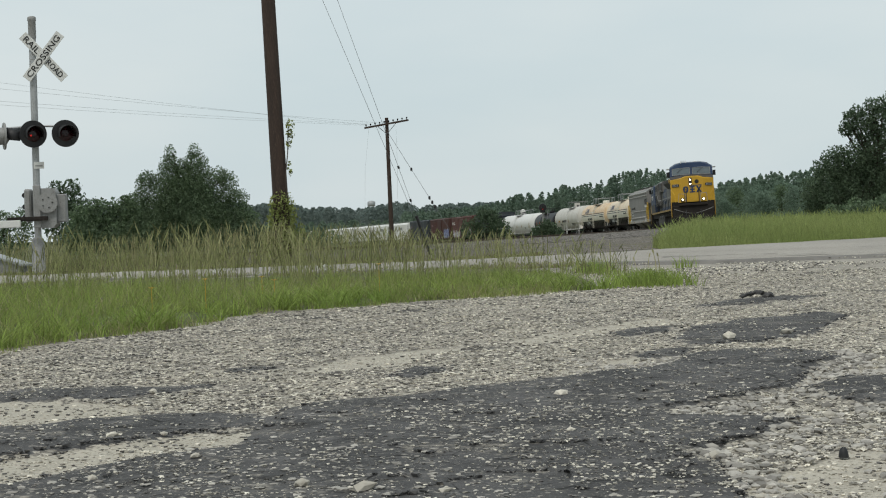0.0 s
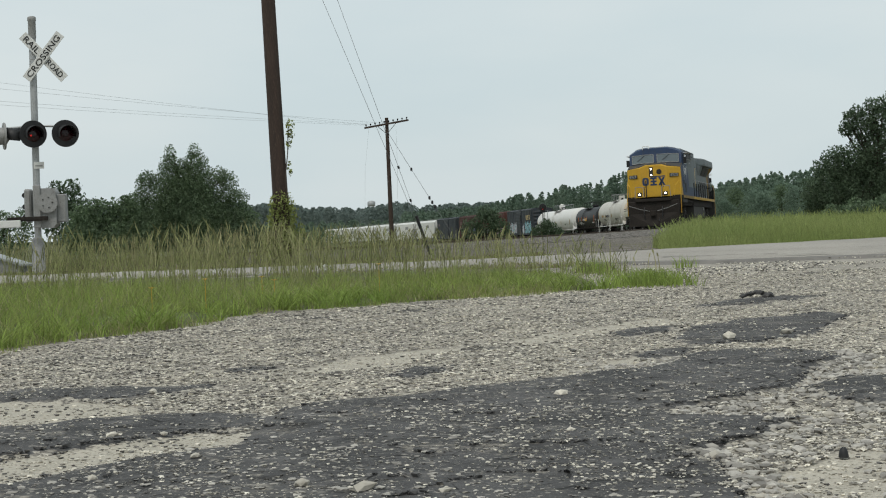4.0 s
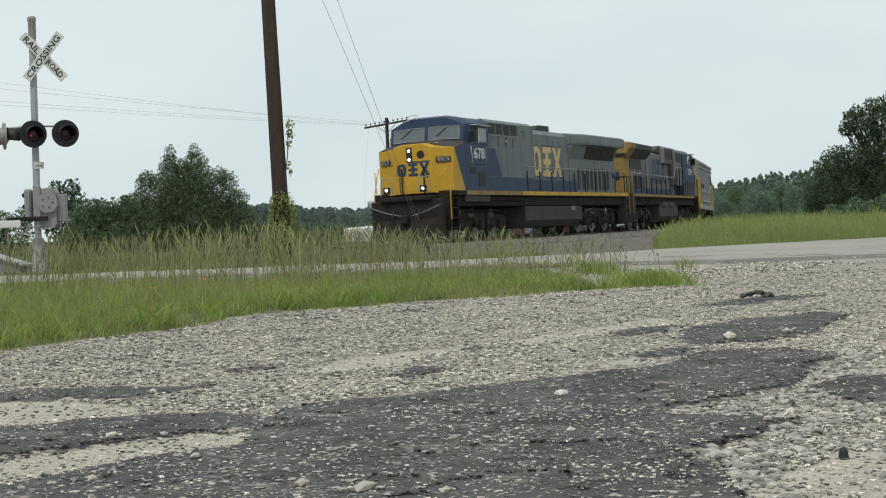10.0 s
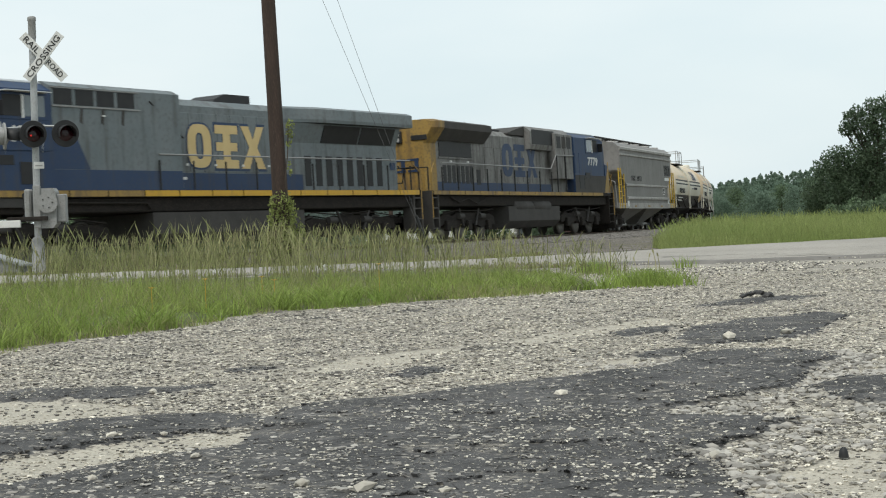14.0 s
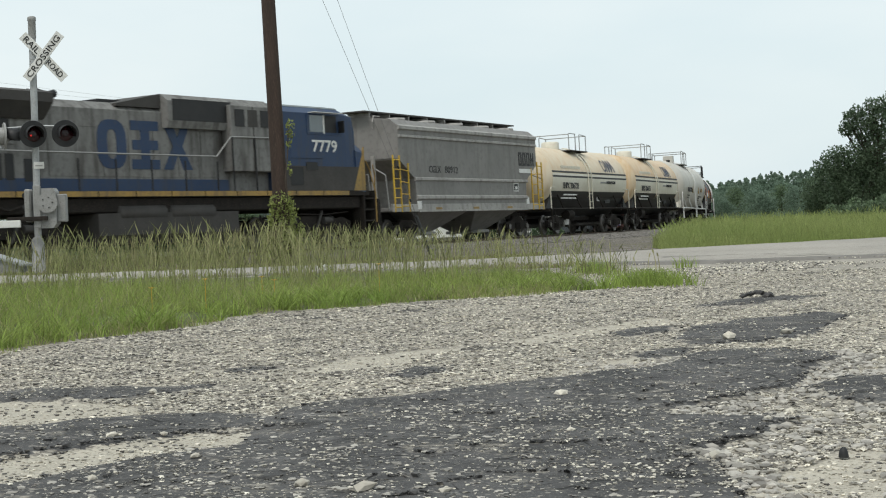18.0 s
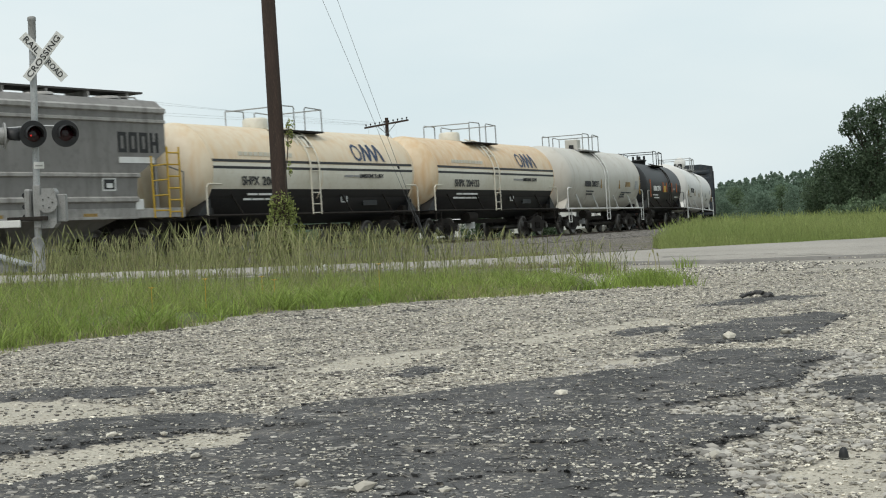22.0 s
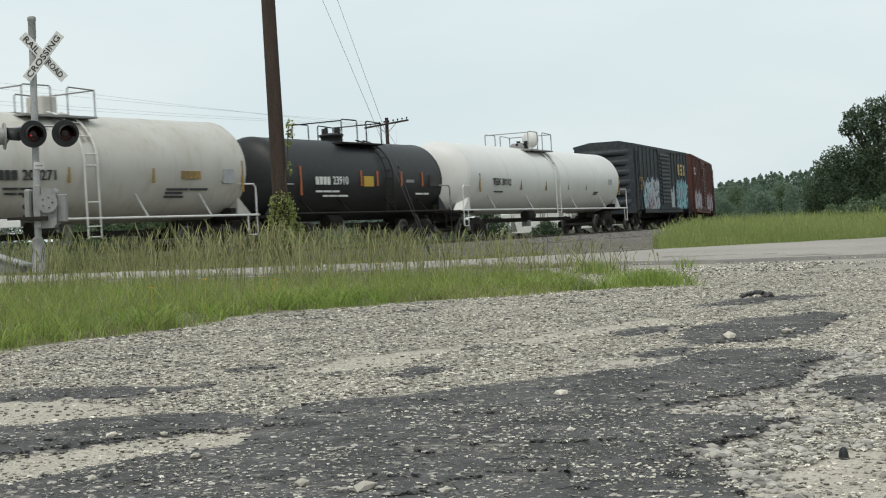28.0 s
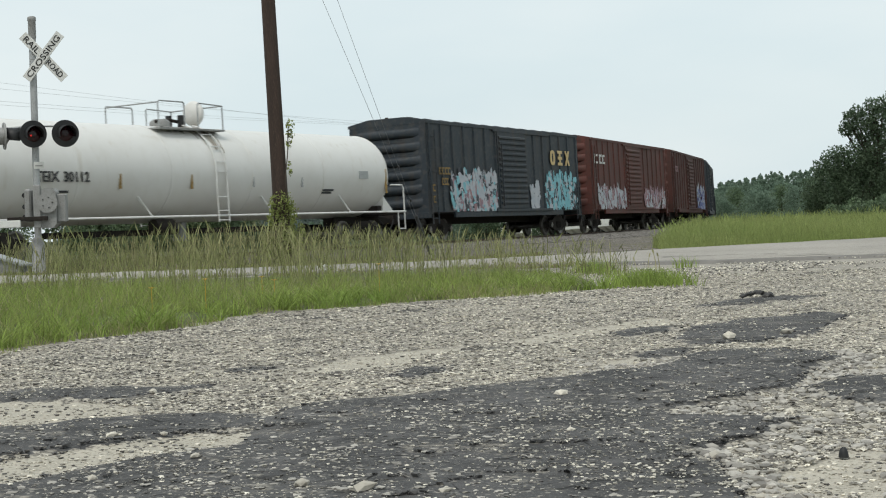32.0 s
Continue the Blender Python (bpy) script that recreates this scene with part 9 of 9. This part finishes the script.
def boxcar(label, back, mat, tags, graffiti, detailed=True):
    car = thing("boxcar", label, "boxcar", "freight cars of the train")
    L, w = 7.8, 1.48
    body = part("body", Mesh().box(-L, L, -w, w, 1.0, 4.22, 0.02), mat, car)
    part("roof", Mesh().prism([(-w - 0.04, 4.16), (-w - 0.04, 4.26), (-0.7, 4.42), (0.7, 4.42), (w + 0.04, 4.26), (w + 0.04, 4.16)], "x", -L - 0.04, L + 0.04), mat, car)
    for k in range(12):
        x = -L + 0.65 + k * 1.318
        part("roof_seam", Mesh().prism([(-w - 0.03, 4.26), (-0.7, 4.45), (0.7, 4.45), (w + 0.03, 4.26), (0.7, 4.41), (-0.7, 4.41)], "x", x - 0.03, x + 0.03), mat, car)
    for s in (-1, 1):
        for k in range(16):
            x = L - 0.25 - k * (2 * L - 0.5) / 15
            if -1.6 < x * s + 0.1 < 1.5:
                continue
            part("side_post", Mesh().prism([(x - 0.075, s * (w - 0.01)), (x - 0.045, s * (w + 0.05)), (x + 0.045, s * (w + 0.05)), (x + 0.075, s * (w - 0.01))], "z", 1.05, 4.15), mat, body)
        x0, x1 = (-1.55, 1.4) if s > 0 else (-1.4, 1.55)
        door = part("door", Mesh().box(x0, x1, s * w, s * (w + 0.07), 1.12, 4.08, 0.008), mat, car)
        for k in range(13):
            z = 1.26 + k * 0.21
            part("door_corrugation", Mesh().prism([(s * (w + 0.065), z), (s * (w + 0.12), z + 0.05), (s * (w + 0.12), z + 0.11), (s * (w + 0.065), z + 0.16)], "x", x0 + 0.1, x1 - 0.1), mat, door)
        part("door_track", Mesh().box(-4.2, 1.8, s * w, s * (w + 0.1), 1.0, 1.1, 0.005), mat, car)
        part("door_track", Mesh().box(-4.2, 1.8, s * w, s * (w + 0.08), 4.08, 4.16, 0.005), mat, car)
        part("lock_bar", Mesh().cyl((x1 - 0.2, s * (w + 0.15), 1.2), (x1 - 0.2, s * (w + 0.15), 3.6), 0.025, 6), mat, door)
        part("side_sill", Mesh().box(-5.6, 5.6, s * (w - 0.06), s * (w + 0.03), 0.82, 1.02, 0.01), mat, car)
        for d in (1, -1):
            ladder(car, d * (L - 0.12), d * (L - 0.6), s * (w + 0.08), 0.6, 3.9 if d > 0 else 2.2, 8 if d > 0 else 4, mat, 0.018)
        # letters as plain blocks, graffiti as many thin overlapping patches
        for x, z, wd, h, m, n in tags:
            xx = x if s > 0 else -x
            if m is M_GOLD:
                emblem(body, lambda u, v, q: (xx - s * wd * u, s * (w + 0.052 + q), z + h * v), m, None, 0.14)
                continue
            me = Mesh()
            for k in range(n):
                a = xx - s * k * wd / n
                b = a - s * wd / n * 0.78
                me.box(min(a, b), max(a, b), s * (w + 0.05), s * (w + 0.058), z, z + h * 0.22)
                me.box(min(a, b), max(a, b), s * (w + 0.05), s * (w + 0.058), z + h * 0.78, z + h)
                c = a - s * wd / n * 0.24
                me.box(min(a, c), max(a, c), s * (w + 0.05), s * (w + 0.058), z, z + h)
            part("lettering", me, m, body)
        rg = random.Random(int(back * 10) + s)
        for x, wd, h, cols in graffiti:
            for m in cols:
                me = Mesh()
                for k in range(64):
                    cx = (x - rg.random() * wd) * s
                    cz = 1.0 + rg.random() ** 1.1 * h * 1.12
                    ww, hh = 0.06 + rg.random() * 0.26, 0.08 + rg.random() ** 1.5 * 0.42
                    lean = rg.uniform(-0.16, 0.16)
                    lift = s * (w + 0.052 + rg.random() * 0.006)
                    pts = [(cx - ww / 2, cz), (cx + ww * 0.2, cz - 0.05), (cx + ww / 2 + lean, cz + hh * 0.8), (cx + lean, cz + hh), (cx - ww / 2 + lean * 0.6, cz + hh * 0.7)]
                    pts = [(px, max(1.02, pz)) for px, pz in pts]
                    me.prism(pts, "y", lift - 0.003 * s, lift)
                part("graffiti", me, m, body)
    for d in (1, -1):
        end = part("end_wall", Mesh().box(min(d * L, d * (L + 0.03)), max(d * L, d * (L + 0.03)), -w, w, 1.0, 4.18), mat, car)
        for k in range(6):
            z = 1.15 + k * 0.5
            n = 8
            prof = [(-1.3, 0)] + [(-1.3 + 2.6 * i / n, 0.14 * math.sin(math.pi * i / n) ** 0.4) for i in range(1, n)] + [(1.3, 0)]
            me = Mesh()
            loft(me, [[(d * (L + 0.02 + q * p), y, z + zz) for zz, p in ((0, 0), (0.1, 0.7), (0.2, 1), (0.3, 0.7), (0.4, 0))] for y, q in prof], True)
            part("end_corrugation", me, mat, end)
        part("end_sill", Mesh().box(min(d * (L - 0.2), d * (L + 0.1)), max(d * (L - 0.2), d * (L + 0.1)), -w, w, 0.82, 1.02, 0.01), mat, car)
        part("draft_sill", Mesh().box(min(d * 5, d * (L + 0.35)), max(d * 5, d * (L + 0.35)), -0.22, 0.22, 0.68, 1.0), M_FRAME, car)
        coupler(car, d * 8.8, d)
    part("center_sill", Mesh().box(-6, 6, -0.2, 0.2, 0.62, 1.0), M_FRAME, car)
    for x in (6.1, -6.1):
        freight_truck(car, x, detailed)
    MOVERS.append((car, back, 6.1))
    return car


M_TAGA = material("graffiti_white", (0.5, 0.5, 0.52), (0.36, 0.4, 0.44), 0.6, scale=3)
M_TAGB = material("graffiti_cyan", (0.16, 0.42, 0.48), (0.24, 0.5, 0.55), 0.6, scale=3)
M_TAGC = material("graffiti_rose", (0.34, 0.2, 0.2), (0.26, 0.16, 0.2), 0.6, scale=3)
M_TAGD = material("graffiti_ink", (0.03, 0.035, 0.045), (0.05, 0.05, 0.06), 0.6, scale=3)
M_TAGE = material("graffiti_blue", (0.09, 0.12, 0.3), (0.14, 0.16, 0.34), 0.6, scale=3)


def box_cars():
    boxcar("blue-black boxcar with white and cyan graffiti", 143.08, M_BOXB,
           ((-4.3, 2.9, 2.3, 0.62, M_GOLD, 3), (6.9, 2.36, 1.0, 0.26, M_YELD, 4), (6.7, 1.98, 0.6, 0.26, M_YELD, 3), (7.5, 1.75, 0.25, 0.25, M_YELD, 1), (7.5, 1.35, 0.25, 0.25, M_YELD, 1)),
           ((5.9, 4.2, 1.15, (M_TAGA, M_TAGB, M_TAGA, M_TAGC, M_TAGD, M_TAGA)), (-3.6, 3.7, 1.2, (M_TAGB, M_TAGB, M_TAGA, M_TAGD, M_TAGB)), (-1.9, 0.9, 0.8, (M_TAGA,))))
    boxcar("red-brown boxcar with pale graffiti along its foot", 160.5, M_BOXR,
           ((7.3, 3.1, 0.75, 0.42, M_WPAINT, 1), (6.4, 3.1, 1.1, 0.42, M_WPAINT, 2), (6.3, 1.9, 1.2, 0.2, M_TAGC, 4)),
           ((7.0, 5.4, 0.75, (M_TAGA, M_TAGC, M_TAGA)), (-2.2, 5.0, 0.8, (M_TAGA, M_TAGC, M_TAGC))))
    boxcar("dark brown boxcar with faded paint", 177.95, M_BOXR2, ((6.5, 3.1, 1.2, 0.3, M_TAGC, 3),), ((-3.0, 4.0, 1.1, (M_TAGE, M_TAGE, M_TAGA)),))
    boxcar("nearly black weathered boxcar", 195.4, M_BOXB, ((6.5, 3.1, 1.2, 0.3, M_TAGC, 3),), (), False)


def far_hoppers():
    car = thing("covered_hopper", "white covered hopper car far down the line", "hopper car", "white hopper cars")
    body = Mesh()
    sec = [(-1.5, 1.3), (-1.5, 3.9), (-1.1, 4.2), (0, 4.3), (1.1, 4.2), (1.5, 3.9), (1.5, 1.3)]
    loft(body, [[(x, y, max(z, lo)) for y, z in sec] for x, lo in ((-7.9, 2.9), (-6.4, 1.3), (6.4, 1.3), (7.9, 2.9))])
    part("body", body, M_WHITE2, car)
    for s in (-1, 1):
        for k in range(13):
            x = -7.2 + 1.2 * k
            part("side_post", Mesh().box(x - 0.05, x + 0.05, s * 1.49, s * 1.56, 1.35 if abs(x) < 6 else 2.6, 3.9), M_WHITE2, car)
        part("side_sill", Mesh().box(-8.4, 8.4, s * 1.4, s * 1.52, 1.1, 1.32), M_WHITE2, car)
        part("marking", Mesh().box(1.0, 3.2, s * 1.5, s * 1.565, 2.9, 3.4), M_ALU2, car)
        for d in (1, -1):
            ladder(car, d * 8.3, d * 7.9, s * 1.5, 0.7, 3.8, 8, M_ALU2)
    part("running_board", Mesh().box(-8.2, 8.2, -0.4, 0.4, 4.42, 4.46), M_ALU2, car)
    for x in (-4.2, 0, 4.2):
        bay = Mesh()
        loft(bay, [[(x + a * k, y * k, z) for a, y in ((-2.1, -1.4), (2.1, -1.4), (2.1, 1.4), (-2.1, 1.4))] for k, z in ((1, 1.32), (0.28, 0.4))])
        part("discharge_bay", bay, M_WHITE2, car)
    part("center_sill", Mesh().box(-8.6, 8.6, -0.2, 0.2, 0.75, 1.1), M_FRAME, car)
    for d in (1, -1):
        coupler(car, 8.9 * d, d)
        freight_truck(car, 6.9 * d, False)
    for k in range(7):
        c = car if k == 0 else copy_thing(car, Matrix.Identity(4))
        MOVERS.append((c, 213.2 + 17.8 * k, 6.9))


loco_lead()
loco_second()
covered_hopper()
tank_cars()
box_cars()
far_hoppers()


# ---------------- what moves ----------------
def motions():
    times = [0.5 * i for i in range(65)]
    for car, back, half in MOVERS:
        walk(car, [(t, rail_pose(front_at(t) - back, half)) for t in times])
    fine = [0.1 * i for i in range(321)]
    for wheelset, home, radius in WHEELS:
        walk(wheelset, [(t, home @ Matrix.Rotation((front_at(t) - front_at(0.0)) / radius, 4, "Y")) for t in fine])


motions()
